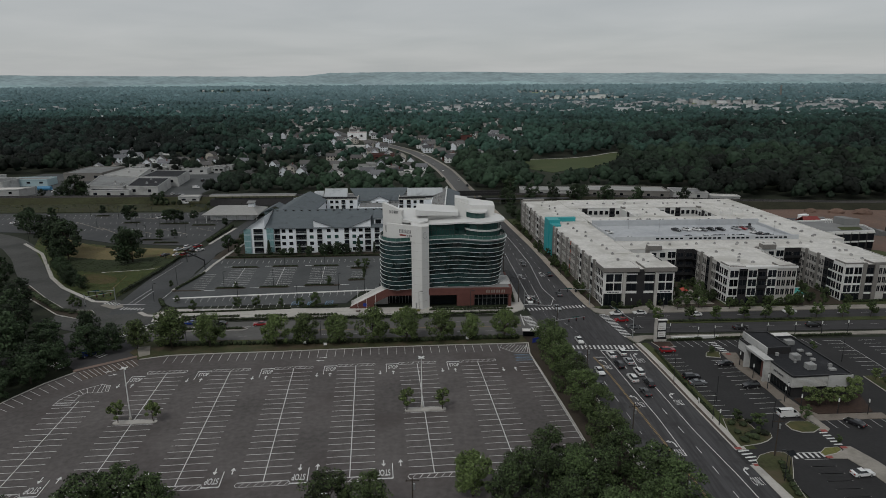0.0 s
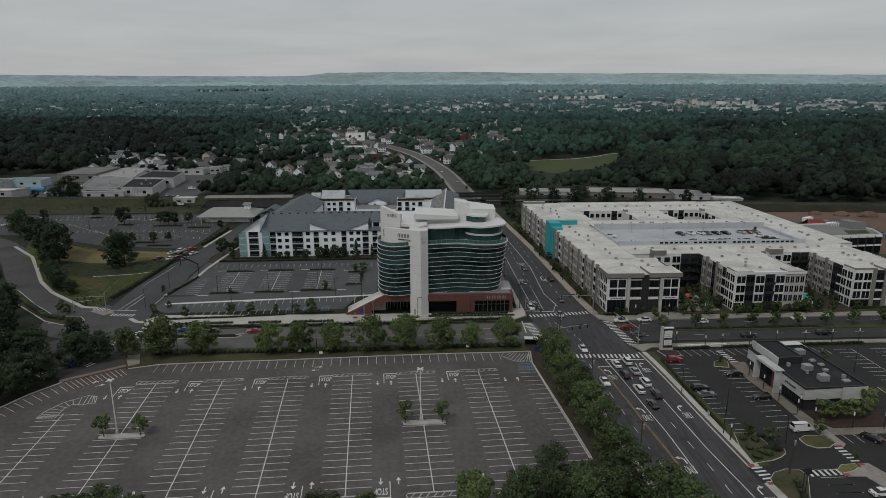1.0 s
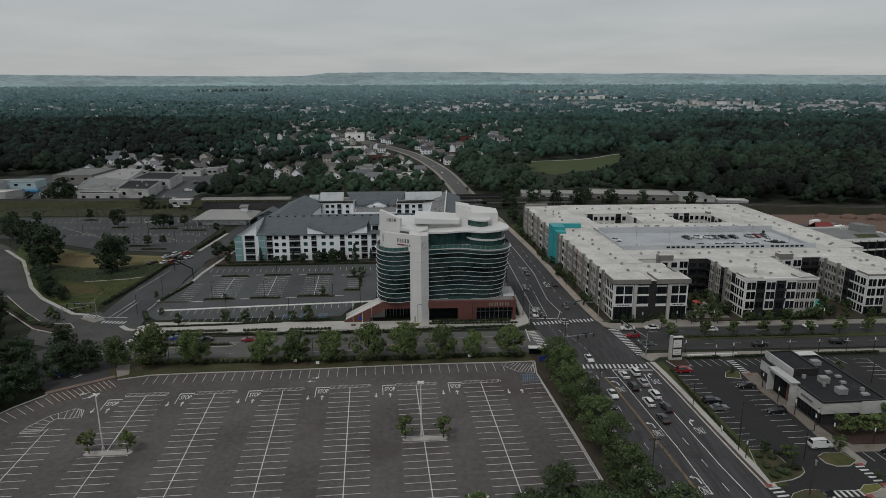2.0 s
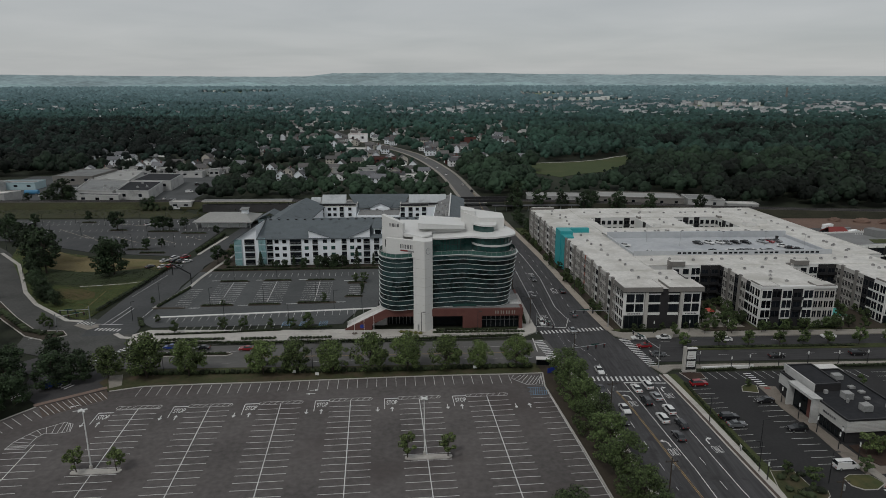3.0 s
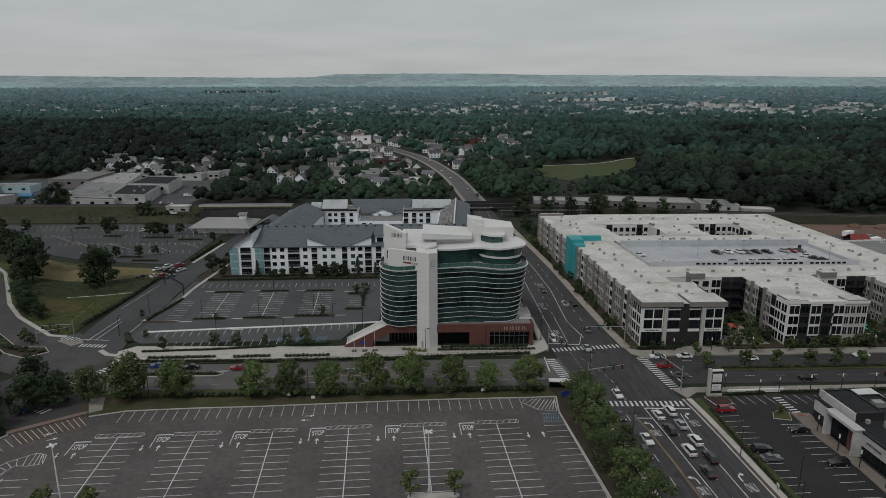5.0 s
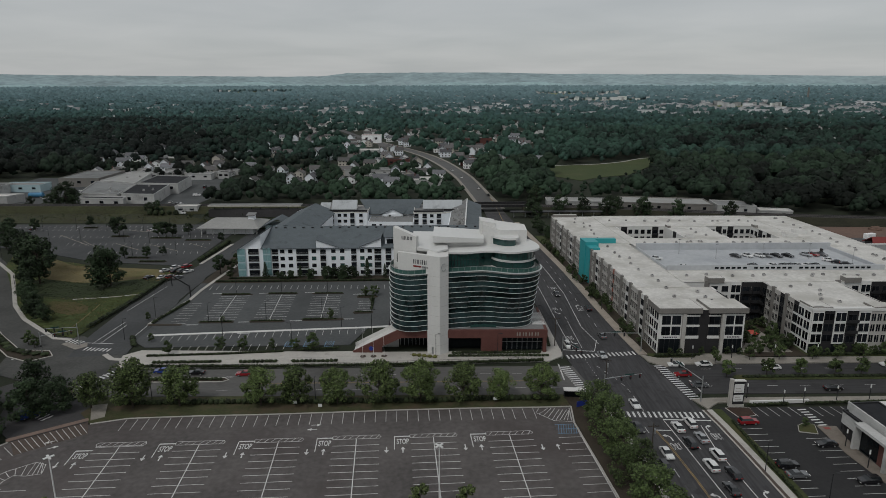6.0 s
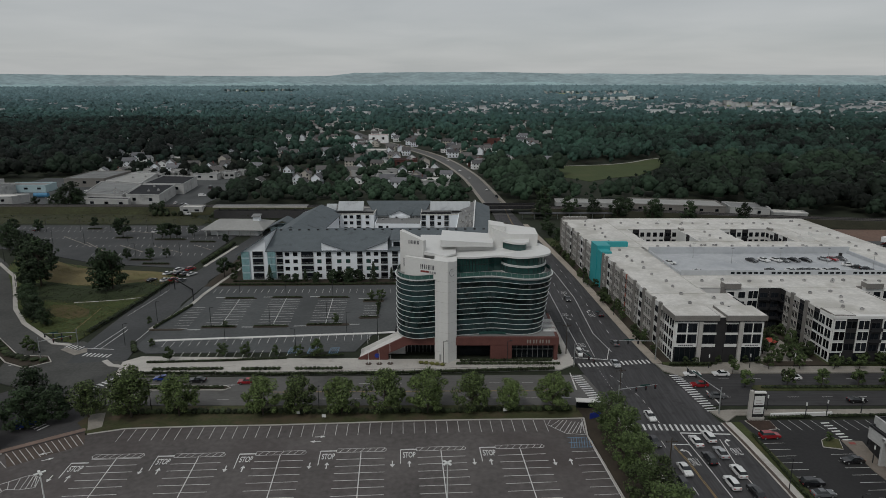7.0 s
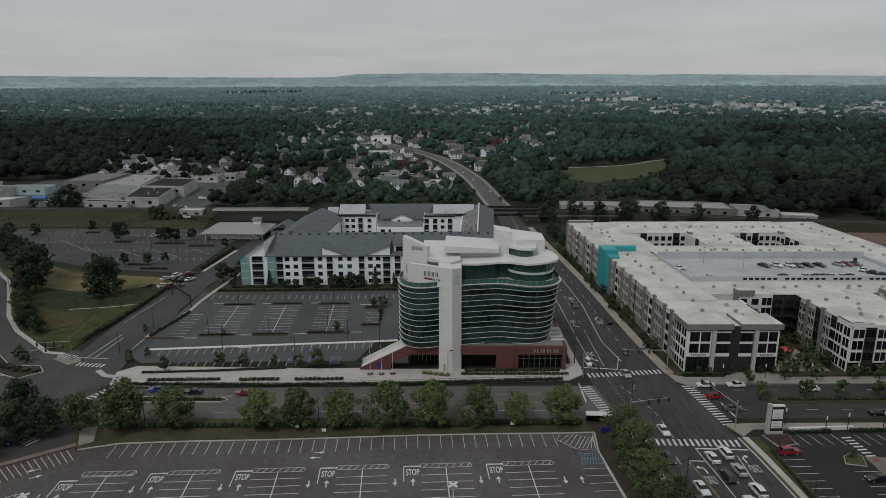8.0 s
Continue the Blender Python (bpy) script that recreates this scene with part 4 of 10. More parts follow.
for y in (113.0, 118.4):
    for i in range(9):
        lay(s, [(84 + i * 0.1, y - i * 2.7 + 4), (89.4 + i * 0.1, y - i * 2.7 + 4)], 0.14, 0.02)
for i in range(16):
    y = 186 - i * 2.7
    lay(s, [(128, y), (133.6, y)], 0.14, 0.02)
    lay(s, [(139.5, y), (145, y)], 0.14, 0.02)
lay(s, [(133.6, 186), (133.6, 146)], 0.14, 0.02)
structure("shop_stalls", s, PAINT_WORN, "white stall lines of the shop car park", "road marking")

crosswalk((-109.6, 179), (-104.4, 175.4), 3.0)
crosswalk((-103, 187), (-96.6, 183.4), 3.0)

# ---- the glass office building ----
def wall_along(shape, pts, z0, z1, m=0, upper=None):
    """A wall without seams over a line on the plan; upper: the line of its head, where it leans."""
    k, n = len(shape.v), len(pts)
    shape.v.extend((p[0], p[1], z0) for p in pts)
    shape.v.extend((p[0], p[1], z1) for p in (upper or pts))
    for i in range(n - 1):
        shape.f.append((k + i, k + i + 1, k + n + i + 1, k + n + i))
        shape.m.append(m)
    return shape


def offset(pts, d):
    """The line moved d to its right."""
    out = []
    for i, p in enumerate(pts):
        a, b = Vector(pts[max(0, i - 1)]), Vector(pts[min(len(pts) - 1, i + 1)])
        t = (b - a).normalized()
        out.append((p[0] + t.y * d, p[1] - t.x * d))
    return out


def band(shape, pts, z0, z1, d, m=0):
    """A seamless band of depth d standing out to the right of a line on the plan."""
    q = offset(pts, d)
    k, n = len(shape.v), len(pts)
    for line, z in ((pts, z0), (q, z0), (q, z1), (pts, z1)):
        shape.v.extend((p[0], p[1], z) for p in line)
    for i in range(n - 1):
        for r in range(4):
            a, b = k + r * n + i, k + ((r + 1) % 4) * n + i
            shape.f.append((a, b, b + 1, a + 1))
            shape.m.append(m)
    for i in (0, n - 1):
        shape.f.append(tuple(k + r * n + i for r in range(4)))
        shape.m.append(m)
    return shape


office = thing("office_building", "white tower with curved dark glass walls on a red brick base", "building")
Z0, Z1 = 7.5, 25.4
west_drum = smooth([(-11.5, 240), (-13.6, 236.5), (-14.9, 230.5), (-13.2, 224.8), (-8.9, 221.9), (-3.0, 223.2)], 6)
east_top = smooth([(3.1, 224.4), (8, 225.4), (13.4, 226.2), (17.4, 225.0), (22.4, 223.2), (27.2, 223.8), (30.8, 227.2), (31.6, 232.5), (29.6, 240)], 6)
east_low = smooth([(3.1, 224.4), (8, 225.4), (13.4, 226.4), (17.2, 225.9), (21.8, 225.2), (25.8, 226.0), (28.6, 228.6), (29.4, 233), (28.0, 240)], 6)


def lerp_line(a, b, k):
    return [(p[0] + (q[0] - p[0]) * k, p[1] + (q[1] - p[1]) * k) for p, q in zip(a, b)]


FLOORS = 11
FIN = mat("fin_metal", (0.64, 0.66, 0.65), 0.4, metal=0.2, vary=0.1)
for low, high, tag in ((west_drum, west_drum, "west"), (east_low, east_top, "east")):
    for i in range(FLOORS):
        k0, k1 = i / FLOORS, (i + 1) / FLOORS
        a, b = lerp_line(low, high, k0), lerp_line(low, high, k1)
        z0, z1 = Z0 + (Z1 - Z0) * k0, Z0 + (Z1 - Z0) * k1
        part("glazing_band", wall_along(Shape(), a, z0, z1, 0, b), GLASS_OFFICE, office)
        part("fin", band(Shape(), a, z0 - 0.055, z0 + 0.055, 0.16), FIN, office, "thin pale grey horizontal fin")
    part("rim", band(Shape(), high, Z1 - 0.12, Z1 + 0.06, 0.4), FIN, office, "pale metal rim")
    s = wall_along(Shape(), offset(high, -0.25), Z1 + 0.05, Z1 + 1.25)
    rail = part("balustrade", s, BALUSTRADE, office, "green glass balustrade")
    rail_top = Shape()
    edge = offset(high, -0.25)
    for p, q in zip(edge, edge[1:]):
        rail_top.tube((*p, Z1 + 1.28), (*q, Z1 + 1.28), 0.05, n=5)
    for p in edge[::2]:
        rail_top.tube((*p, Z1), (*p, Z1 + 1.28), 0.035, n=4)
    part("handrail", rail_top, METAL_GREY, rail)
# green glass foot of the east front
s = band(Shape(), offset(east_low, 0.3)[8:20], 7.4, 8.3, 0.2)
part("foot_glazing", s, GLASS_TEAL, office)
deck_pts = west_drum + east_top + [(28, 250), (-10, 250)]
part("roof_terrace", Shape().prism(deck_pts, Z1 - 0.6, Z1), ROOF_PALE, office)
part("core", Shape().prism([(-11, 229), (26, 229), (26, 249), (-10, 249)], 7.3, Z1 - 0.4), DARK_BRICK, office)
part("rear_wall", Shape().prism([(-11.5, 240), (29.0, 240), (28.5, 250.5), (-10.5, 250.5)], 0, Z1 - 0.3), WHITE_WALL, office)

# the white tower and the wall that runs back from its head
tower = part("tower", Shape().prism([(-3.3, 223.2), (0.55, 221.2), (3.15, 223.4), (3.15, 229), (-3.3, 229)], 0, [31.0, 30.9, 30.6, 30.6, 31.2]), WHITE_WALL, office, "tall white panel-clad tower")
s = Shape()
for i in range(1, 10):
    z = i * 3.1
    s.add(band(Shape(), [(-3.3, 223.2), (0.55, 221.2), (3.15, 223.4)], z - 0.02, z + 0.02, 0.012))
part("panel_joint", s, CONCRETE, tower)
part("door", Shape().box(-1.95, 222.2, 0.1, -0.6, 222.75, 2.3), METAL_GREY, tower)
W0, W1 = Vector((0.55, 221.2)), Vector((-12.2, 227.6))
nrm = Vector((0.45, 0.89)).normalized()
part("name_wall", Shape().prism([tuple(W1), tuple(W0), tuple(W0 + nrm * 1.2), tuple(W1 + nrm * 1.2)], Z1 - 0.2, [31.0, 30.95, 30.95, 31.0]), WHITE_WALL, office, "white wall with the sign over the terrace")
part("side_wall", Shape().prism([(0.6, 221.3), (3.15, 223.4), (3.15, 230), (1.5, 230)], Z1 - 0.2, 30.7), WHITE_WALL, office)
# high slab behind, its top falling towards the east
part("high_slab", Shape().prism([(-13.6, 231.0), (-6.6, 228.6), (-5.9, 230.3), (-12.9, 232.7)], Z1 - 0.2, [38.0, 35.4, 35.4, 38.0]), WHITE_WALL, office, "tall white slab with a sloping top")
part("high_slab_side", Shape().prism([(-13.6, 231.0), (-12.4, 232.6), (-11.4, 246), (-12.6, 246)], 24, [38.0, 37.9, 34, 34]), WHITE_WALL, office)
part("slab_window", Shape().box(-12.6, 230.2, 27.2, -11.2, 230.75, 29.7), GLASS_DARK, office)
part("link_roof", Shape().prism([(-8, 229.5), (0, 226.5), (3, 229), (3, 246), (-8, 246)], 31.0, [32.3, 31.4, 31.6, 33.0, 33.2], None, None, True), WHITE_METAL, office, "white sloping roof plate")
part("link_wall", Shape().prism([(-8, 231), (1, 230), (1, 246), (-8, 246)], Z1, 31.05), WHITE_WALL, office)


def letters(parent, p, direction, z, width, height, material, count=4):
    """A sign as plain upright bars on a wall."""
    d = Vector(direction).normalized()
    n = Vector((d.y, -d.x)) * 0.08
    step = width / count
    for i in range(count):
        s = Shape()
        a = Vector(p) + d * (i * step)
        for k in (0.0, 0.42):
            e = a + d * step * k
            b = e + d * step * 0.2
            s.prism([tuple(e + n), tuple(b + n), tuple(b), tuple(e)], z, z + height, 0, None, True)
        part("sign_letter", s, material, parent)


dirw = tuple(W0 - W1)
base = W1 + (W0 - W1) * 0.38
letters(office, tuple(base), dirw, 28.0, 4.9, 1.35, LETTER_DARK)
s = Shape()
d = (W0 - W1).normalized()
o = base + Vector((d.y, -d.x)) * 0.08
s.prism([tuple(o), tuple(o + d * 2.7), tuple(o + d * 2.7 + nrm * 0.08), tuple(o + nrm * 0.08)], 27.0, 27.5, 0, None, True)
part("sign_bar", s, RED_ROOF, office, "red bar of the sign")
letters(office, tuple(base + d * 3.0), dirw, 26.85, 2.2, 0.65, LETTER_DARK, 3)
letters(office, (-11.0, 230.1), (7, -2.4), 34.2, 3.6, 1.1, LETTER_DARK)
ring = Shape()
for i in range(9):
    w0, w1 = (radians(60 + 30 * k) for k in (i, i + 1))
    c = Vector((1.7, 222.1))
    f = Vector((0.77, 0.64))
    ring.tube((c.x + f.x * 0.9 * math.cos(w0) + 0.06, c.y + f.y * 0.9 * math.cos(w0) - 0.07, 27.6 + 1.1 * math.sin(w0)), (c.x + f.x * 0.9 * math.cos(w1) + 0.06, c.y + f.y * 0.9 * math.cos(w1) - 0.07, 27.6 + 1.1 * math.sin(w1)), 0.09, n=5)
part("sign_ring", ring, METAL_GREY, office)

# penthouse floors on the terrace
part("penthouse_glazing", wall_along(Shape(), [(3.1, 228.4), (12.6, 230.0), (14.4, 232), (17.2, 232)], Z1, 30.2), GLASS_TEAL, office, "green-tinted glass front")
part("transom", band(Shape(), [(3.1, 228.4), (12.6, 230.0), (14.4, 232)], 27.9, 28.0, 0.08), METAL_DARK, office)
part("terrace_kerb", band(Shape(), offset(east_top, -1.6)[1:24], Z1, Z1 + 0.35, 0.25), CONCRETE, office)
for i in range(11):
    k = i / 10
    part("mullion", Shape().tube((3.2 + 9.4 * k, 228.35 + 1.6 * k, Z1), (3.2 + 9.4 * k, 228.35 + 1.6 * k, 30.0), 0.06, n=4), METAL_DARK, office)
drum = smooth([(16.8, 231.5), (18.6, 228.6), (22.6, 226.6), (26.4, 227.2), (29.2, 230.0), (29.8, 234), (28.6, 239)], 5)
for z0, z1, m, nm in ((25.4, 25.6, WHITE_WALL, "spandrel"), (25.6, 27.7, GLASS_TEAL, "penthouse_glazing"), (27.7, 28.3, WHITE_METAL, "spandrel"), (28.3, 30.6, GLASS_TEAL, "penthouse_glazing")):
    part(nm, wall_along(Shape(), offset(drum, 0.0 if m is GLASS_TEAL else 0.3), z0, z1), m, office)
    if m is GLASS_TEAL:
        for p in offset(drum, 0.06)[::2]:
            part("mullion", Shape().tube((*p, z0), (*p, z1), 0.05, n=4), METAL_DARK, office)
    else:
        part("ledge", band(Shape(), drum, z1 - 0.08, z1, 0.4), WHITE_METAL, office)
canopy = smooth([(1.2, 228.6), (7.5, 228.2), (13, 229.4), (17.0, 228.6), (21.5, 225.6), (26.4, 225.8), (30.6, 229.0), (31.2, 234.5), (29.4, 241)], 5)
zc = [30.0 + 1.0 * min(1, max(0, (p[0] - 12) / 14)) for p in canopy]
s = Shape().prism(canopy + [(8, 244), (1, 240)], zc + [30.6, 30.4], [z + 0.55 for z in zc] + [31.6, 31.4], 0, None, True)
part("wing_roof", s, WHITE_METAL, office, "white curved wing-like roof")
part("upper_roof", Shape().prism([(-1.6, 231), (14.2, 233.2), (15.2, 244), (-1.2, 243)], [33.0, 32.4, 32.6, 33.2], [35.0, 33.6, 34.0, 35.4], 0, None, True), WHITE_METAL, office, "white canted roof plate")
part("upper_wall", Shape().prism([(0, 234), (14, 235.4), (14, 244), (0, 243)], 30.5, 33.2), WHITE_WALL, office)
part("plant_room", Shape().prism([(14.2, 237.0), (19.4, 236.4), (28.2, 238.2), (28.4, 247), (14.2, 247)], Z1, [37.4, 35.6, 35.2, 35.2, 37.2]), WHITE_WALL, office, "white plant room block")
part("plant_tower", Shape().prism([(13.4, 238.5), (18.2, 238.5), (18.2, 245), (13.4, 245)], 30, [38.2, 37.4, 37.4, 38.2]), WHITE_WALL, office)
part("upper_canopy", Shape().prism(smooth([(16.8, 236.2), (20.5, 232.6), (24.6, 233.0), (25.4, 237.8)], 5), 33.3, 33.9, 0, None, True), WHITE_METAL, office)
part("clerestory", wall_along(Shape(), smooth([(17.4, 236.6), (20.6, 233.4), (24.0, 233.6), (24.8, 237.8)], 5), 31.2, 33.4), GLASS_TEAL, office)

# brick base, stairs and entrance
b_z0, b_z1 = 4.8, 7.3
part("brick_fascia", Shape().box(2.2, 223.2, b_z0, 33.4, 224.2, b_z1), BRICK, office, "dark red brick fascia")
part("brick_return", Shape().box(32.6, 224.2, b_z0, 33.4, 244, b_z1), BRICK, office)
part("brick_pier", Shape().box(13.2, 223.3, 0, 19.6, 226, b_z0), BRICK, office)
part("brick_pier", Shape().box(32.2, 223.3, 0, 33.2, 226, b_z0), BRICK, office)
part("base_wall", Shape().box(3.2, 227.4, 0, 32.6, 244, b_z1 - 0.15, 0), DARK_BRICK, office)
part("base_roof", Shape().box(3.2, 224.3, b_z1 - 0.14, 32.5, 243.8, b_z1 - 0.04), ROOF_GREY, office)
part("shop_glazing", Shape().box(19.6, 225.6, 0.1, 32.2, 225.75, b_z0), GLASS_DARK, office)
for i in range(9):
    part("mullion", Shape().box(19.7 + i * 1.56, 225.45, 0.1, 19.82 + i * 1.56, 225.6, b_z0), METAL_GREY, office)
part("transom", Shape().box(19.6, 225.45, 2.6, 32.2, 225.58, 2.75), METAL_GREY, office)
part("recess_glazing", Shape().box(3.3, 226.9, 0.1, 13.2, 227.1, b_z0), GLASS_DARK, office)
letters(office, (24.0, 223.15), (1, 0), 5.5, 7.4, 1.1, CONCRETE_DIM)
# sloped brick parapet of the outside stair
prof = [(-26.2, 0), (-17.2, 0), (-17.2, 2.1), (-11.4, b_z0), (-2.6, b_z0), (-2.6, b_z1), (-12.4, b_z1), (-26.2, 0.5)]
s = Shape()
k = len(prof)
for y in (223.4, 224.2):
    s.v.extend((x, y, z) for x, z in prof)
s.f.append(tuple(range(k)))
s.f.append(tuple(range(2 * k - 1, k - 1, -1)))
for i in range(k):
    j = (i + 1) % k
    s.f.append((j, i, k + i, k + j))
s.m = [0] * len(s.f)
part("stair_parapet", s, BRICK, office, "sloping dark red brick parapet")
n_steps = 38
for i in range(n_steps):
    x = -26.0 + i * 0.36
    part("step", Shape().box(x, 224.25, 0.0 if i < 14 else (i + 1) * 0.19 - 1.6, x + 0.36, 228.4, (i + 1) * 0.19), CONCRETE_WHITE, office)
part("stair_wall", Shape().prism([(-26, 228.4), (-12.4, 228.4), (-12.4, 228.8), (-26, 228.8)], -0.1, [1.3, 8.3, 8.3, 1.3]), CONCRETE_WHITE, office)
part("landing", Shape().box(-12.4, 224.2, 6.6, -3.2, 229.5, 7.25), CONCRETE_WHITE, office)
part("entrance_glazing", Shape().box(-12.0, 229.2, 0.1, -3.3, 229.4, 9.2), GLASS_DARK, office)
for i in range(8):
    part("mullion", Shape().box(-11.9 + i * 1.2, 229.05, 0.1, -11.78 + i * 1.2, 229.2, 9.0), METAL_GREY, office)
part("entrance_side", Shape().box(-15.5, 229.4, 0, -3.2, 240, 7.4), DARK_BRICK, office)
part("stair_soffit", Shape().box(-12.4, 224.2, 4.9, -3.2, 229.0, 5.1), CONCRETE, office)
# court wall and slatted canopy on the east side
part("pergola", Shape().add(Shape().box(29.4, 228, 7.3, 33.4, 228.4, 7.55)), WHITE_METAL, office)
for i in range(9):
    part("slat", Shape().box(29.6, 229.2 + i * 1.1, 7.3, 33.3, 229.5 + i * 1.1, 7.5), WHITE_METAL, office)

# ---- the large apartment house with the parking deck ----
def ap(u, v):
    return (67.0 + u - 0.064 * v, 222.0 + v)


apartments = thing("apartment_house", "white and grey four-storey apartment house round a parking deck", "building")
AZ = 14.2
win_frame = Shape()
for a, b, c, e in ((0, 0, 2.5, 0.14), (0, 1.96, 2.5, 2.1), (0, 0, 0.14, 2.1), (2.36, 0, 2.5, 2.1), (1.2, 0, 1.3, 2.1)):
    win_frame.box(a - 1.25, -0.08, b, c - 1.25, 0.04, e)
WIN_FRAME = win_frame.mesh("window_frame", METAL_DARK)
white_frame = Shape()
for a, b, c, e in ((0, 0, 2.5, 0.1), (0, 2.0, 2.5, 2.1), (0, 0, 0.06, 2.1), (2.44, 0, 2.5, 2.1), (1.215, 0, 1.285, 2.1)):
    white_frame.box(a - 1.25, -0.14, b, c - 1.25, 0.04, e)
WIN_WHITE = white_frame.mesh("window_frame", WHITE_WALL)
twin = Shape()
for a, b, c, e in ((0, 0, 2.5, 0.1), (0, 2.0, 2.5, 2.1), (0, 0, 0.08, 2.1), (2.42, 0, 2.5, 2.1), (1.08, 0, 1.42, 2.1), (0.55, 0, 0.6, 2.1), (1.9, 0, 1.95, 2.1)):
    twin.box(a - 1.25, -0.1, b, c - 1.25, 0.04, e)
WIN_TWIN = twin.mesh("window_frame", LIGHT_PIER)
WIN_PANE = Shape().box(-1.2, -0.02, 0.05, 1.2, 0.02, 2.05).mesh("pane", GLASS_WIN)
balc = Shape()
edge = [(0, 0), (0, 0.14), (-1.02, 0.14), (-1.02, 1.05), (-1.1, 1.05), (-1.1, 0)]
for x in (-1.6, 1.6):
    balc.v.extend((x, y, z) for y, z in edge)
balc.f.extend([tuple(range(6)), tuple(range(11, 5, -1))] + [(i, (i + 1) % 6, 6 + (i + 1) % 6, 6 + i) for i in range(6)])
balc.m = [0] * 8
BALCONY = balc.mesh("balcony", METAL_DARK)


def window(parent, m, sx=1.0, sz=1.0, frame_mesh=None):
    w = part("window", WIN_PANE, None, parent, m=m @ Matrix.Diagonal((sx, 1, sz, 1)))
    part("window_frame", frame_mesh or WIN_FRAME, None, w)
    return w


def facade(parent, p0, p1, plan, z1, floors=4, ground=0.0):
    """Fronts a wall from p0 to p1, which has its outside on the right, with bays. plan: letters, one a bay:
    W white frame with windows, G grey pier, D dark recess with balconies, d dark wall with windows, t teal, r rust strip, w white wall and smaller windows, g pale grey frame with tall windows."""
    a, b = Vector(p0), Vector(p1)
    length = (b - a).length
    d = (b - a).normalized()
    turn = math.degrees(math.atan2(d.y, d.x))
    weights = [{"G": 0.45, "D": 1.0, "W": 1.0, "d": 0.9, "b": 0.9, "t": 1.1, "r": 0.35, "w": 1.0, "g": 1.0}[c] for c in plan]
    unit = length / sum(weights)
    x = 0.0
    base = 0.0
    fh = (z1 - ground - 0.9) / floors
    for c, wgt in zip(plan, weights):
        w = unit * wgt
        out = {"G": 0.45, "D": 0.05, "W": 0.25, "d": 0.1, "b": 0.05, "t": 0.3, "r": 0.2, "w": 0.12, "g": 0.14}[c]
        m = {"G": GREY_BRICK, "D": DARK_BRICK, "W": WHITE_WALL, "d": DARK_BRICK, "b": DARK_BRICK, "t": TEAL, "r": RUST_PANEL, "w": WHITE_WALL, "g": LIGHT_PIER}[c]
        place = Matrix.Translation((a.x + d.x * x, a.y + d.y * x, base)) @ pose(0, 0, 0, 0, 0, turn)
        top = z1 - base + (0.5 if c == "G" else 0.02)
        low = ground if c == "W" else 0.0
        bay_ob = part("wall_bay", Shape().box(0.02, -out, low, w - 0.02, 0.3, top), m, parent, m=place)
        if low:
            store = part("shopfront", Shape().box(0.02, -0.1, 0.3, w - 0.02, 0.3, low + 0.02), GLASS_DARK, parent, m=place)
            for i in range(int(w / 1.4) + 1):
                part("mullion", Shape().box(0.05 + i * 1.4, -0.16, 0.3, 0.13 + i * 1.4, -0.1, low), METAL_DARK, store)
        if c == "b":
            for f in range(floors):
                part("spandrel", Shape().box(0.1, -out - 0.1, ground + f * fh - 0.35, w - 0.1, -out - 0.01, ground + f * fh + 0.35), WHITE_WALL, bay_ob)
        if c in "WdDwtrbg":
            for f in range(floors):
                z = ground + f * fh + (0.5 if c == "W" else 0.75)
                if c == "D":
                    part("balcony", BALCONY, None, bay_ob, m=pose(w / 2, -out - 0.02, ground + f * fh + 0.1) @ Matrix.Diagonal((w / 3.6, 1, 1, 1))) if f else None
                    window(bay_ob, pose(w / 2, -out - 0.02, z - 0.5), w / 3.4, 1.1)
                elif c == "g":
                    window(bay_ob, pose(w * 0.5, -out - 0.03, z - 0.35), w * 0.9 / 2.5, 1.22, WIN_TWIN)
                elif c == "w":
                    window(bay_ob, pose(w * 0.5, -out - 0.03, z - 0.05), w * 0.6 / 2.5, 0.95)
                elif c == "r":
                    window(bay_ob, pose(w * 0.5, -out - 0.03, z + 0.1), w / 3.4, 0.8)
                else:
                    window(bay_ob, pose(w / 2, -out - 0.03, z - 0.1), (w - (0.35 if c == "W" else 0.3)) / 2.5, min(1.4, (fh - 0.5) / 2.1) if c == "W" else 1.15, WIN_WHITE if c == "W" else None)
        x += w


def block(name, pts, z1, parent, roof=ROOF_WHITE, wall=WHITE_WALL, z0=0.0, parapet=0.18, coping=ROOF_WHITE):
    """A flat-roofed volume with a parapet."""
    z1 += 0.012 * (len(parent.children) % 9)
    b = part(name, Shape().prism(pts, z0, z1 - parapet), wall, parent)
    part("roof", Shape().prism(pts, z1 - parapet, z1 - parapet + 0.06), roof, b)
    n = len(pts)
    c = Vector((sum(p[0] for p in pts) / n, sum(p[1] for p in pts) / n))
    s = Shape()
    for i in range(n):
        s.bar(pts[i], pts[(i + 1) % n], 0.26 + 0.02 * (len(parent.children) % 9), z1 - parapet, z1)
    part("parapet", s, coping or wall, b)
    return b


def quad(u0, v0, u1, v1):
    return [ap(u0, v0), ap(u1, v0), ap(u1, v1), ap(u0, v1)]


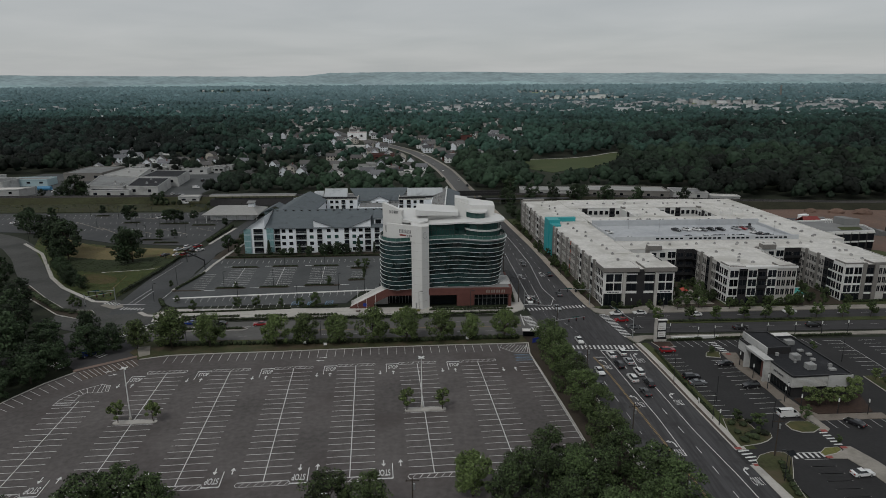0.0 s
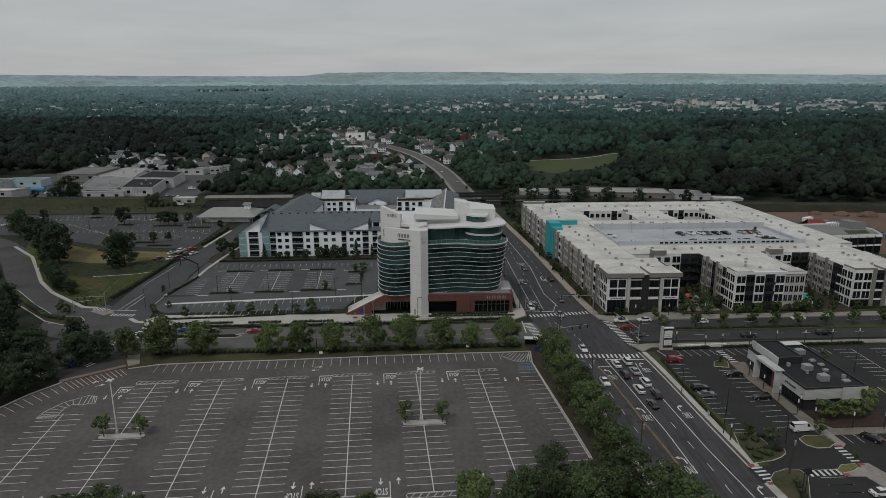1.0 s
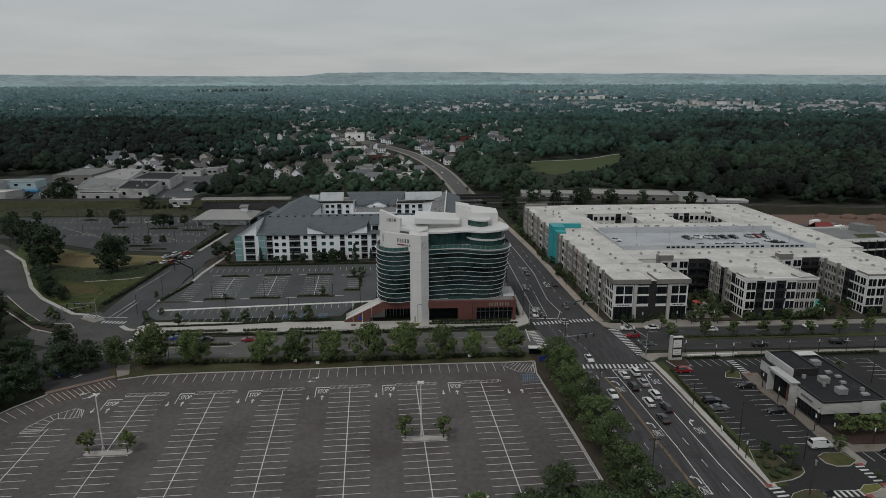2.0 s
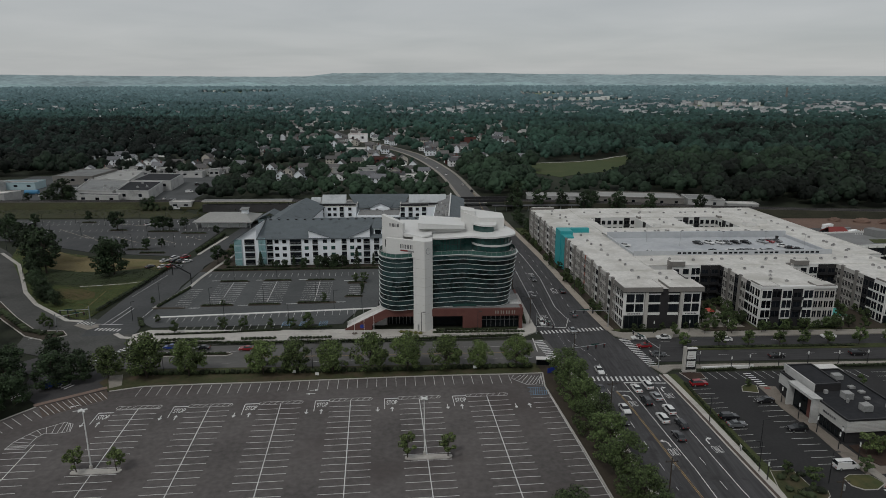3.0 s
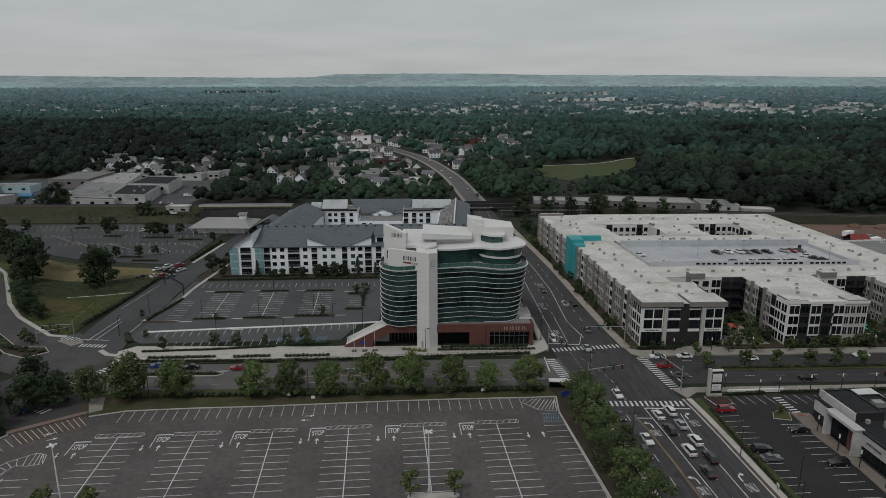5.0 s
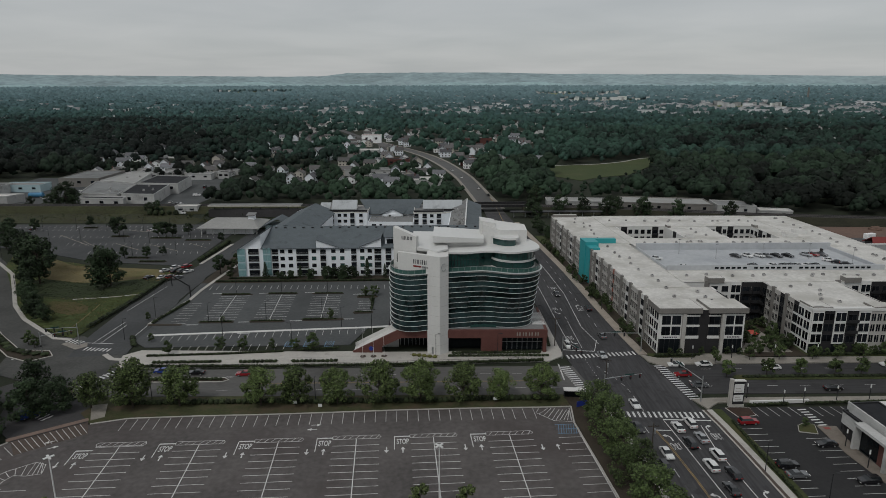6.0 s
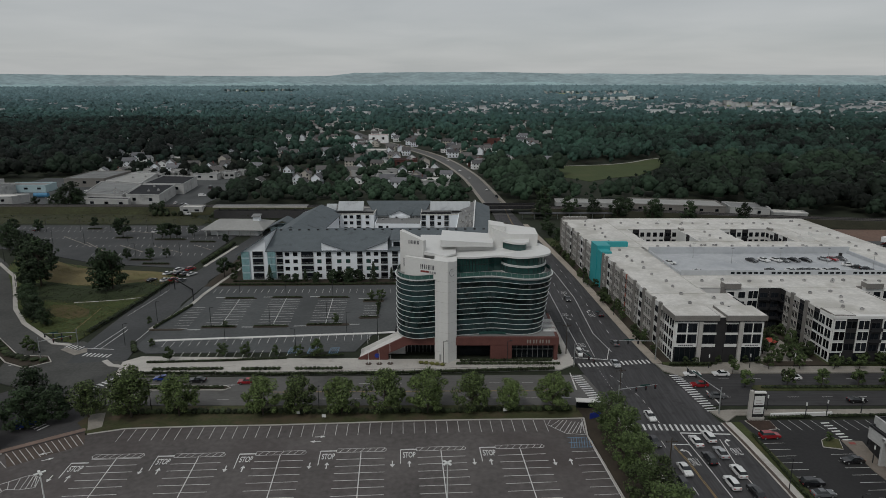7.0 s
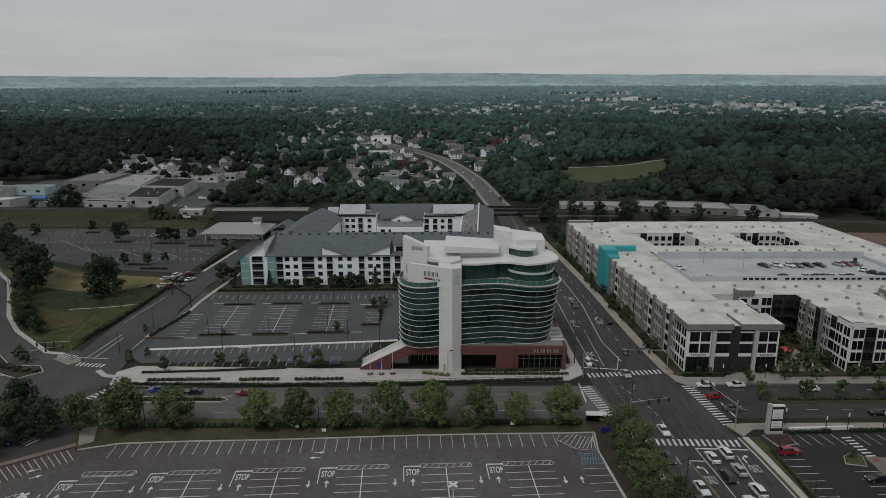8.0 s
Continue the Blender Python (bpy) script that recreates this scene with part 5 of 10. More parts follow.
block("west_wing", quad(0, 0, 25.5, 22), AZ, apartments, wall=DARK_BRICK)
block("west_wing", quad(0, 22, 18.5, 83), AZ, apartments, wall=GREY_BRICK)
block("west_wing", quad(-0.5, 83, 20, 140), AZ, apartments, wall=GREY_BRICK)
block("link_wing", quad(18.5, 28, 112, 42), AZ, apartments)
block("middle_wing", quad(46, 0, 71, 28), AZ, apartments, wall=DARK_BRICK)
block("east_wing", quad(90.5, 2, 113, 28), AZ, apartments, wall=DARK_BRICK)
block("east_wing", quad(98, 42, 118, 140), AZ, apartments)
block("north_wing", quad(20, 116.6, 98, 141), AZ, apartments)
block("north_wing", quad(20, 74, 98, 92.4), AZ, apartments)
block("cross_wing", quad(20, 92.4, 24, 116.6), AZ, apartments)
block("cross_wing", quad(47.6, 92.4, 66.4, 116.6), AZ, apartments)
block("cross_wing", quad(88.5, 92.4, 98, 116.6), AZ, apartments)
# taller stair heads and corner caps on the roofs
for u, v, w, l, h, m in ((27, 27.4, 5.5, 3, 1.4, GREY_BRICK), (74, 27.4, 5.5, 3, 1.4, GREY_BRICK),
                          (46.3, 0.3, 3.5, 0.9, 0.5, WHITE_WALL), (67, 0.3, 3.8, 0.9, 0.5, WHITE_WALL), (0, 139, 12, 1.6, 1.1, GREY_BRICK), (100, 100, 5, 4, 1.6, WHITE_WALL), (44, 130, 6, 4, 0.8, WHITE_WALL), (92, 94, 5, 4, 1.4, WHITE_WALL), (47.8, 93, 3.4, 2, 1.2, WHITE_WALL), (47.6, 113.6, 1.6, 3, 0.9, GREY_BRICK), (88.5, 113.6, 1.6, 3, 0.9, GREY_BRICK), (46, -0.2, 6, 7, 0.5, GREY_BRICK), (64.5, -0.2, 6.5, 5, 0.5, GREY_BRICK), (90.5, 1.8, 7, 6, 0.6, GREY_BRICK), (101, 1.8, 9, 5, 0.6, GREY_BRICK)):
    part("roof_cap", Shape().prism(quad(u, v, u + w, v + l), AZ - 0.4, AZ + h), m, apartments)
    part("roof", Shape().prism(quad(u + 0.2, v + 0.2, u + w - 0.2, v + l - 0.2), AZ + h, AZ + h + 0.03), ROOF_WHITE, apartments)
for u0, u1 in ((-0.7, 12.4), (14.5, 26.3)):
    part("cornice", Shape().prism(quad(u0, -0.9, u1, 8.5), 13.2, 14.75, 0, None, True), GREY_BRICK, apartments, "deep grey cornice")
    part("soffit", Shape().prism(quad(u0 + 0.3, -0.6, u1 - 0.3, 8.2), 12.9, 13.2, 0, None, True), METAL_DARK, apartments)
    part("roof", Shape().prism(quad(u0 + 0.2, -0.5, u1 - 0.2, 8.3), 14.75, 14.8), ROOF_WHITE, apartments)
part("cornice", Shape().prism(quad(45.6, -0.5, 71.4, 1.2), 13.7, 14.5, 0, None, True), WHITE_WALL, apartments)
# teal corner
teal = part("teal_corner", Shape().prism(quad(-1.0, 77.5, 4.5, 85.5), 0, 16.2), TEAL, apartments, "bright teal corner bay")
part("teal_return", Shape().prism(quad(4.5, 83.2, 13.5, 85.5), 12, 16.2), TEAL, apartments)
part("teal_front", Shape().prism(quad(-0.6, 72.5, 3.6, 77.5), 0, 14.9), TEAL, apartments)
for f in range(4):
    window(teal, Matrix.Translation((*ap(1.6, 72.4), 1.2 + f * 3.3)), 1.0, 1.0)
# street front along the avenue
facade(apartments, ap(0, 72), ap(0, 0), "GgGwgGggGgrggGgwGggGwGgWW", AZ)
facade(apartments, ap(-0.5, 140), ap(-0.5, 86), "GggGggwGggGgwgGgg", AZ)
# south fronts
def on_front(name, u0, u1, z0, z1, out, m, parent, label="", back=-0.2):
    """A slab on the south front, standing out by out metres."""
    return part(name, Shape().prism(quad(u0, -out, u1, -back), z0, z1, 0, None, True), m, parent, label)


def pane_pair(u0, u1, z0, z1, out, parent):
    """A wide window of two panes in a slim dark frame."""
    w = on_front("window", u0, u1, z0, z1, out + 0.02, METAL_DARK, parent)
    mid = (u0 + u1) / 2
    for a, b in ((u0 + 0.1, mid - 0.05), (mid + 0.05, u1 - 0.1)):
        on_front("pane", a, b, z0 + 0.1, z1 - 0.1, out + 0.04, GLASS_WIN, w)


def corner_half(u0, u1, flip):
    """One half of the corner front: white framed windows, a tall grey pier and a black bay with white bars over a dark shop base."""
    def at(k):
        return u0 + (u1 - u0) * (1 - k if flip else k)

    def span(a, b):
        return min(at(a), at(b)), max(at(a), at(b))

    white = on_front("white_frame", *span(0, 0.54), 4.9, 12.75, 0.3, WHITE_WALL, apartments, "white window frame")
    for a, b in ((0.045, 0.265), (0.295, 0.515)):
        for z0, z1 in ((6.05, 8.85), (9.45, 12.3)):
            pane_pair(*span(a, b), z0, z1, 0.3, white)
    for i in range(8):
        lo, hi = span(0.1 + i * 0.045, 0.13 + i * 0.045)
        on_front("sign_letter", lo, hi, 5.2, 5.6, 0.33, LETTER_DARK, white)
    shop = on_front("shopfront", *span(0.02, 0.54), 0.3, 4.9, 0.05, GLASS_DARK, apartments)
    for i in range(5):
        lo, hi = span(0.02 + i * 0.125, 0.032 + i * 0.125)
        on_front("mullion", lo, hi, 0.3, 4.9, 0.12, METAL_DARK, shop)
    on_front("pier", *span(0.55, 0.64), 0, 12.95, 0.75, LIGHT_PIER, apartments, "tall grey brick pier")
    dark = on_front("wall_bay", *span(0.64, 1.0), 0, 12.9, 0.1, DARK_BRICK, apartments)
    for z0, z1 in ((6.0, 8.6), (9.5, 11.9)):
        pane_pair(*span(0.68, 0.97), z0, z1, 0.1, dark)
    for z0, z1 in ((12.0, 12.45), (8.7, 9.35), (4.9, 5.8)):
        on_front("spandrel", *span(0.66, 0.99), z0, z1, 0.22, WHITE_WALL, dark)


corner_half(0, 12.2, False)
corner_half(14.6, 25.6, True)
recess_bay = on_front("wall_bay", 12.2, 14.6, 4.0, 13.6, -0.5, LIGHT_PIER, apartments, "", -0.9)
for z0, z1 in ((5.0, 7.4), (8.0, 10.3), (10.9, 13.1)):
    pane_pair(12.4, 14.4, z0, z1, -0.5, recess_bay)
on_front("entrance_glazing", 12.2, 14.6, 0.2, 4.0, -0.5, GLASS_DARK, apartments, "", -0.9)
facade(apartments, ap(46, 0), ap(71, 0), "WdWDWgg", AZ, 3, 3.0)
facade(apartments, ap(90.5, 2), ap(113, 2), "WWGbGgbW", AZ, 3, 3.0)
facade(apartments, ap(25.5, 0), ap(25.5, 22), "WdDdDW", AZ)
facade(apartments, ap(26, 28), ap(46, 28), "GwwWDD", AZ)
facade(apartments, ap(46, 28), ap(46, 0), "DgGgdGgbWW", AZ)
facade(apartments, ap(71, 28), ap(90.5, 28), "GwwWDD", AZ)
facade(apartments, ap(90.5, 28), ap(90.5, 2), "gGggGgdbWW", AZ)
facade(apartments, ap(71, 0), ap(71, 28), "WDdDdW", AZ)
facade(apartments, ap(113, 2), ap(113, 28), "WDdDdW", AZ)
# courtyards north of the deck
facade(apartments, ap(24, 116.6), ap(47.6, 116.6), "wDwwwwDw", AZ)
facade(apartments, ap(66.4, 116.6), ap(88.5, 116.6), "wwDwDwww", AZ)
facade(apartments, ap(47.6, 92.4), ap(47.6, 116.6), "wwwDwww", AZ)
facade(apartments, ap(24, 116.6), ap(24, 92.4), "wwDwDww", AZ)
facade(apartments, ap(88.5, 116.6), ap(88.5, 92.4), "wwDwDww", AZ)
facade(apartments, ap(66.4, 92.4), ap(66.4, 116.6), "wwDwDww", AZ)

# ---- the open top of the parking deck ----
deck = thing("parking_deck", "pale concrete parking deck ringed by the apartment house", "parking deck")
DZ = 14.0
part("deck_floor", Shape().prism(quad(18.6, 42.1, 97.9, 73.9), 0, DZ), DECK, deck)
part("deck_wall", Shape().prism(quad(18.6, 73.0, 97.9, 74.0), DZ, DZ + 2.6), DECK, deck)
part("deck_wall", Shape().prism(quad(18.6, 42.1, 19.2, 73.0), DZ, DZ + 1.2), DECK, deck)
part("deck_wall", Shape().prism(quad(97.2, 42.1, 97.9, 73.0), DZ, DZ + 1.2), DECK, deck)
south = part("deck_wall", Shape().prism(quad(18.6, 42.0, 97.9, 42.5), DZ, DZ + 2.1), DECK, deck)
# dark panels on the closed wall stand in for the shade inside openings
for i in range(28):
    u = 36 + i * 2.05
    if i in (6, 14, 20):
        continue
    part("opening", Shape().prism(quad(u, 41.93, u + 1.35, 42.0), DZ + 0.75, DZ + 1.45, 0, None, True), GLASS_DARK, south)
for i in range(16):
    u = 44 + i * 2.7
    part("stall_line", Shape().face([(*ap(u, 58), DZ + 0.02), (*ap(u + 0.15, 58), DZ + 0.02), (*ap(u + 0.15, 63.5), DZ + 0.02), (*ap(u, 63.5), DZ + 0.02)]), PAINT_WORN, deck)
part("stair_head", Shape().prism(quad(88.5, 64, 89.3, 65), DZ, DZ + 2.4), DARK_BRICK, deck)
for u, v in ((44, 58), (62, 58), (80, 58), (33, 66), (93, 52)):
    lp = thing("deck_lamp", "slim grey lamp post on the parking deck", "lamp post", "deck lamps", (*ap(u, v), DZ))
    part("post", Shape().tube((0, 0, 0), (0, 0, 6), 0.09, 0.06), METAL_GREY, lp)
    part("head", Shape().box(-0.5, -0.15, 5.95, 0.5, 0.15, 6.08), METAL_DARK, lp)

# roof plant: small condensers in loose rows
ac = thing("air_conditioner", "grey metal condenser unit on the flat roof", "air conditioner", "condensers on the roofs", (*ap(9, 12), AZ - 0.39))
part("housing", Shape().box(-0.46, -0.4, 0.0, 0.46, 0.4, 0.95).box(-0.5, -0.44, 0.95, 0.5, 0.44, 1.0), UNIT_PALE, ac)
part("fan_guard", Shape().tube((0, 0, 1.0), (0, 0, 1.06), 0.3, n=10), METAL_DARK, ac)
rr = random.Random(5)
spots = [(9, v) for v in range(20, 138, 8)] + [(17, v) for v in range(6, 20, 6)] + [(u, 35) for u in range(24, 112, 7)] + [(58, v) for v in range(6, 28, 6)] + [(52, v) for v in (9, 21)] + \
        [(102, v) for v in range(8, 28, 6)] + [(108, v) for v in range(48, 138, 7)] + [(u, 128) for u in range(26, 98, 7)] + [(u, 84) for u in range(26, 98, 6)] + [(58, v) for v in (98, 104, 110)]
for u, v in spots:
    for k in range(rr.choice((1, 1, 1, 2))):
        c = copy_thing(ac, pose(*ap(u + rr.uniform(-2, 2) + k * 1.5, v + rr.uniform(-1.5, 1.5)), AZ - 0.39, 0, 0, rr.uniform(-15, 15)))

# ---- the white apartment block in the west ----
west = thing("apartment_block", "white four-storey apartment block with grey shingle roofs", "building")
EAVE = 12.5
sash = Shape()
for a, b, c, e in ((-0.98, 0, 0.98, 0.1), (-0.98, 1.7, 0.98, 1.8), (-0.98, 0, -0.9, 1.8), (0.9, 0, 0.98, 1.8)):
    sash.box(a, -0.06, b, c, 0.02, e)
SASH = sash.mesh("window_frame", WHITE_METAL)
SASH_PANE = Shape().box(-0.95, -0.02, 0.03, 0.95, 0.02, 1.77).mesh("pane", GLASS_WIN)
SASH_TEAL = Shape().box(-0.95, -0.02, 0.03, 0.95, 0.02, 1.77).mesh("pane", GLASS_TEAL)
LOGGIA = Shape().box(-1.55, -0.03, 0, 1.55, 0.0, 2.5).mesh("loggia", GLASS_WIN)
LOGGIA_RAIL = Shape().box(-1.6, -0.35, 0, 1.6, -0.02, 0.1)
for i in range(15):
    LOGGIA_RAIL.box(-1.58 + i * 0.222, -0.34, 0.1, -1.555 + i * 0.222, -0.31, 0.9)
LOGGIA_RAIL = LOGGIA_RAIL.box(-1.6, -0.35, 0.88, 1.6, -0.29, 0.94).mesh("railing", METAL_GREY)
LOGGIA_POST = Shape().box(-1.68, -0.12, -0.05, -1.55, 0.02, 2.6).box(1.55, -0.12, -0.05, 1.68, 0.02, 2.6).box(-1.66, -0.12, 2.5, 1.66, 0.02, 2.6).mesh("surround", WHITE_METAL)


def small_window(parent, m, teal=False):
    w = part("window", SASH_TEAL if teal else SASH_PANE, None, parent, m=m)
    part("window_frame", SASH, None, w)


def recess(parent, m, sx=1.0):
    w = part("balcony", LOGGIA, None, parent, m=m @ Matrix.Diagonal((sx, 1, 1, 1)))
    part("railing", LOGGIA_RAIL, None, w)
    part("surround", LOGGIA_POST, None, w)


def front_y(x):
    return 305.5 + (x + 84) * 0.02


XE = 22.0
front = part("front_wall", Shape().prism([(-84.5, front_y(-84.5)), (XE, front_y(XE)), (XE, front_y(XE) + 26), (-80, 331)], 0, EAVE), SIDING, west)
fl = EAVE / 4
# bays of the front: x, kind
plan_x = [(-78.2, "R", 1.4), (-69.2, "R", 0.85), (-66.1, "w", 1), (-62.7, "w", 1), (-57.7, "R", 1.6), (-52.8, "w", 1), (-48.9, "R", 0.75), (-44.5, "w", 1), (-40.8, "w", 1), (-35.9, "R", 0.7), (-32.3, "w", 1), (-29.1, "w", 1),
          (-25.7, "R", 0.9), (-21.2, "R", 0.75), (-17, "w", 1), (-13.4, "w", 1), (-9, "R", 0.9), (-5, "w", 1), (-1, "w", 1), (3, "R", 1), (8, "w", 1), (13, "R", 1), (18, "w", 1)]
for x, kind, sx in plan_x:
    for f in range(4):
        m = pose(x, front_y(x) - 0.05, f * fl + 0.75, 0, 0, 1.2)
        if kind == "R":
            recess(front, pose(x, front_y(x) - 0.06, f * fl + 0.4, 0, 0, 1.2), sx)
        else:
            small_window(front, m, (x, f) in ((-52.8, 2), (-44.5, 2), (-40.8, 1), (-40.8, 2), (-32.3, 1), (-29.1, 1), (-32.3, 2)))
# pale blue glazed corners
stair = part("glazed_corner", Shape().prism([(-74.2, 305.2), (-70.8, 305.3), (-70.8, 305.9), (-74.2, 305.8)], 0.6, EAVE - 0.2), SIDING_BLUE, west, "pale blue glazed stair front")
for f in range(4):
    part("pane", Shape().box(-74.0, 305.05, f * fl + 0.9, -72.6, 305.25, f * fl + 3.3), GLASS_PALE, stair)
    part("pane", Shape().box(-72.4, 305.08, f * fl + 0.9, -71.0, 305.28, f * fl + 3.3), GLASS_PALE, stair)
corner = part("glazed_corner", Shape().box(-85.0, 305.1, 0.2, -81.6, 305.5, 12.2), SIDING_BLUE, west, "pale blue glazed corner")
for f in range(4):
    part("pane", Shape().box(-84.9, 304.95, f * fl + 0.5, -81.9, 305.15, f * fl + 2.9), GLASS_PALE, corner)


def roof_slab(parent, pts, th=0.35, m=None):
    """A sloping roof plane: corners with heights, thick."""
    s = Shape()
    top = [Vector(p) for p in pts]
    s.face([tuple(p) for p in top])
    s.face([(p.x, p.y, p.z - th) for p in reversed(top)])
    n = len(top)
    for i in range(n):
        a, b = top[i], top[(i + 1) % n]
        s.face([(a.x, a.y, a.z - th), (b.x, b.y, b.z - th), tuple(b), tuple(a)])
    return part("roof", s, m or SHINGLE, parent)


RY, RZ = 15.5, 18.6
roof_slab(west, [(-75, front_y(-75) - 0.7, EAVE), (XE, front_y(XE) - 0.7, EAVE), (XE, front_y(XE) + RY, RZ), (-73.5, front_y(-75) + RY, RZ)])
roof_slab(west, [(-74.5, front_y(-75) + RY, RZ), (XE, front_y(XE) + RY, RZ), (XE, front_y(XE) + 28, 13.5), (-72, front_y(-75) + 28, 13.5)])
for x in range(-72, 20, 4):
    part("roof_vent", Shape().box(x, front_y(x) + RY - 1.6, RZ - 0.7, x + 1.0, front_y(x) + RY - 1.0, RZ - 0.1), METAL_DARK, west)
# the end house with one rising roof
s = Shape().prism([(-84.6, 305.55), (-75.0, 305.72), (-74.0, 322), (-82.6, 322)], 0, [EAVE - 0.3, 18.4, 18.4, EAVE])
part("end_gable", s, SIDING, west, "white end gable under a rising roof")
roof_slab(west, [(-87.0, 304.4, EAVE - 1.6), (-74.6, 304.6, 19.0), (-73.4, 323, 19.0), (-85.0, 323, EAVE - 1.6)])


def half_gable(x0, x1, z0, z1):
    """A wall that breaks the eave with a raking top, from z0 at x0 to z1 at x1, and its own little roof."""
    g = part("raking_gable", Shape().prism([(x0, front_y(x0) - 0.35), (x1, front_y(x1) - 0.35), (x1, front_y(x1) + 0.3), (x0, front_y(x0) + 0.3)], EAVE - 0.6, [z0, z1, z1, z0]), SIDING, west)
    lo = min(z0, z1)
    back = 9 if max(z0, z1) > 14.5 else 6
    roof_slab(west, [(x0, front_y(x0) - 0.8, z0 + 0.25), (x1, front_y(x1) - 0.8, z1 + 0.25), (x1, front_y(x1) + back, z1 + 0.25), (x0, front_y(x0) + back, z0 + 0.25)], 0.25)


half_gable(-51.6, -42.6, 16.0, 12.8)
half_gable(-33.5, -24.2, 12.8, 16.4)
half_gable(-14.2, -6.5, 15.6, 12.8)
part("dormer", Shape().box(-22.6, front_y(-22) + 2.0, EAVE, -18.6, front_y(-22) + 9, 16.2), SIDING, west)
part("dormer_window", Shape().box(-22.0, front_y(-22) + 1.9, 13.6, -19.2, front_y(-22) + 2.0, 15.6), GLASS_DARK, west)
roof_slab(west, [(-23.2, front_y(-22) + 1.2, 16.6), (-18.0, front_y(-22) + 1.2, 16.6), (-18.0, front_y(-22) + 13, 18.2), (-23.2, front_y(-22) + 13, 18.2)], 0.25)
# rear wings round the court
def rear(name, pts, z, **kw):
    return block(name, pts, z, west, roof=ROOF_GREY, wall=SIDING, parapet=0.6, **kw)


rear("north_wing", [(-59.4, 382), (-38, 382.4), (-38, 402), (-59.4, 401)], 13.0)
rear("north_wing", [(-38, 392), (-13, 392), (-13, 404), (-38, 403)], 10.0)
rear("north_wing", [(-13, 380), (3, 380.3), (15, 384), (15, 405), (-13, 404)], 13.0)
for x0, x1, y in ((-59.4, -38, 382.2), (-13, 3, 380.2), (3, 14, 384)):
    part("terrace_rail", Shape().box(x0 + 0.1, y + 0.3, 13.0, x1 - 0.1, y + 0.4, 14.1), METAL_DARK, west)
PALE_SEAM = mat("roof_pale_metal", (0.4, 0.42, 0.43), 0.6, vary=0.12, scale=0.2, fine=1.5, spots=0.3, spread=(3, 0.3, 1))
for x0, x1, y, z in ((-58.4, -44.6, 390.0, 17.2), (-65.0, -59.2, 391.0, 15.6), (-8.4, 13.4, 390.4, 17.0)):
    roof_slab(west, [(x0, y, 13.2), (x1, y, 13.2), (x1, y + 6, z), (x0, y + 6, z)], m=PALE_SEAM)
    part("screen_wall", Shape().prism([(x0 + 0.2, y + 1.0), (x1 - 0.2, y + 1.0), (x1 - 0.2, y + 7), (x0 + 0.2, y + 7)], 12.6, [13.6, 13.6, z - 0.3, z - 0.3]), WHITE_METAL, west)
for x, kind in ((-57.0, "R"), (-52.9, "w"), (-49.8, "w"), (-46.0, "R"), (-41.4, "w"), (-11.6, "R"), (-7.2, "R"), (-3.4, "w"), (0.4, "R")):
    y = 381.9 if x < -30 else 379.9
    for f in range(4):
        if kind == "R":
            recess(west, pose(x, y, f * 3.2 + 0.4), 0.72)
        else:
            small_window(west, pose(x, y, f * 3.2 + 0.8))
roof_slab(west, [(-38, 390.4, 10.4), (-12, 390.4, 10.4), (-8, 402, 16.4), (-44, 402, 16.4)])
roof_slab(west, [(-31, 389.6, 10.6), (-25, 389.6, 13.4), (-25, 398, 14.6), (-34, 396, 13.0)])
roof_slab(west, [(-25, 389.6, 13.4), (-19, 389.6, 10.6), (-16, 396, 13.0), (-25, 398, 14.6)])
part("gable_wall", Shape().prism([(-30.6, 390.0), (-19.4, 390.0), (-19.4, 390.6), (-25, 390.6), (-30.6, 390.6)], 8, [10.4, 10.4, 10.4, 13.1, 10.4]), SIDING, west)
court = part("court_house", Shape().prism([(-37, 376), (-13, 375), (-13, 396), (-37, 396)], 0, 8.9), SIDING, west)
part("roof", Shape().prism([(-36.6, 376.5), (-13.4, 375.6), (-13.4, 395.6), (-36.6, 395.6)], 8.9, 8.96), ROOF_GREY, court)
for x in (-35, -31, -27, -23):
    part("window", Shape().box(x, 375.7, 6.0, x + 2.2, 375.95, 7.8), GLASS_WIN, court)
for i in range(6):
    part("roof_vent", Shape().box(-34 + i * 3.4, 384 + (i % 3) * 3, 8.96, -32.8 + i * 3.4, 385 + (i % 3) * 3, 9.8), METAL_GREY, court)
# west wing: hipped grey roofs
part("west_wing", Shape().prism([(-80, 331), (-60, 332), (-56, 386), (-74, 386)], 0, 12.5), SIDING, west)
roof_slab(west, [(-81, 330, 12.6), (-70, 331, 17.2), (-66, 386, 17.2), (-76, 387, 12.6)])
roof_slab(west, [(-70, 331, 17.2), (-58.5, 331.5, 12.6), (-55, 386, 12.6), (-66, 386, 17.2)])
part("west_gable", Shape().prism([(-76.2, 386), (-66, 386.2), (-66, 386.7), (-76.2, 386.5)], 10, [12.6, 17, 17, 12.6]), SIDING, west)
# court roof and east wing
part("court_deck", Shape().prism([(-60, 333), (4, 334), (6, 379), (-58, 381)], 0, 0.5), ROOF_GREY, west)
part("east_wing", Shape().prism([(4, 334), (18, 334), (22, 404), (8, 404)], 0, 13.0), SIDING, west)
roof_slab(west, [(4.5, 333, 13.4), (12.5, 333, 15.6), (16.5, 405, 15.6), (8.5, 405, 13.4)], m=ROOF_GREY)
roof_slab(west, [(12.5, 333, 15.6), (20.5, 333, 12.6), (24.5, 405, 12.6), (16.5, 405, 15.6)])
part("ridge_parapet", Shape().bar((12.5, 333), (16.5, 405), 0.6, 15.0, 16.3), WHITE_METAL, west)
c0 = random.Random(9)
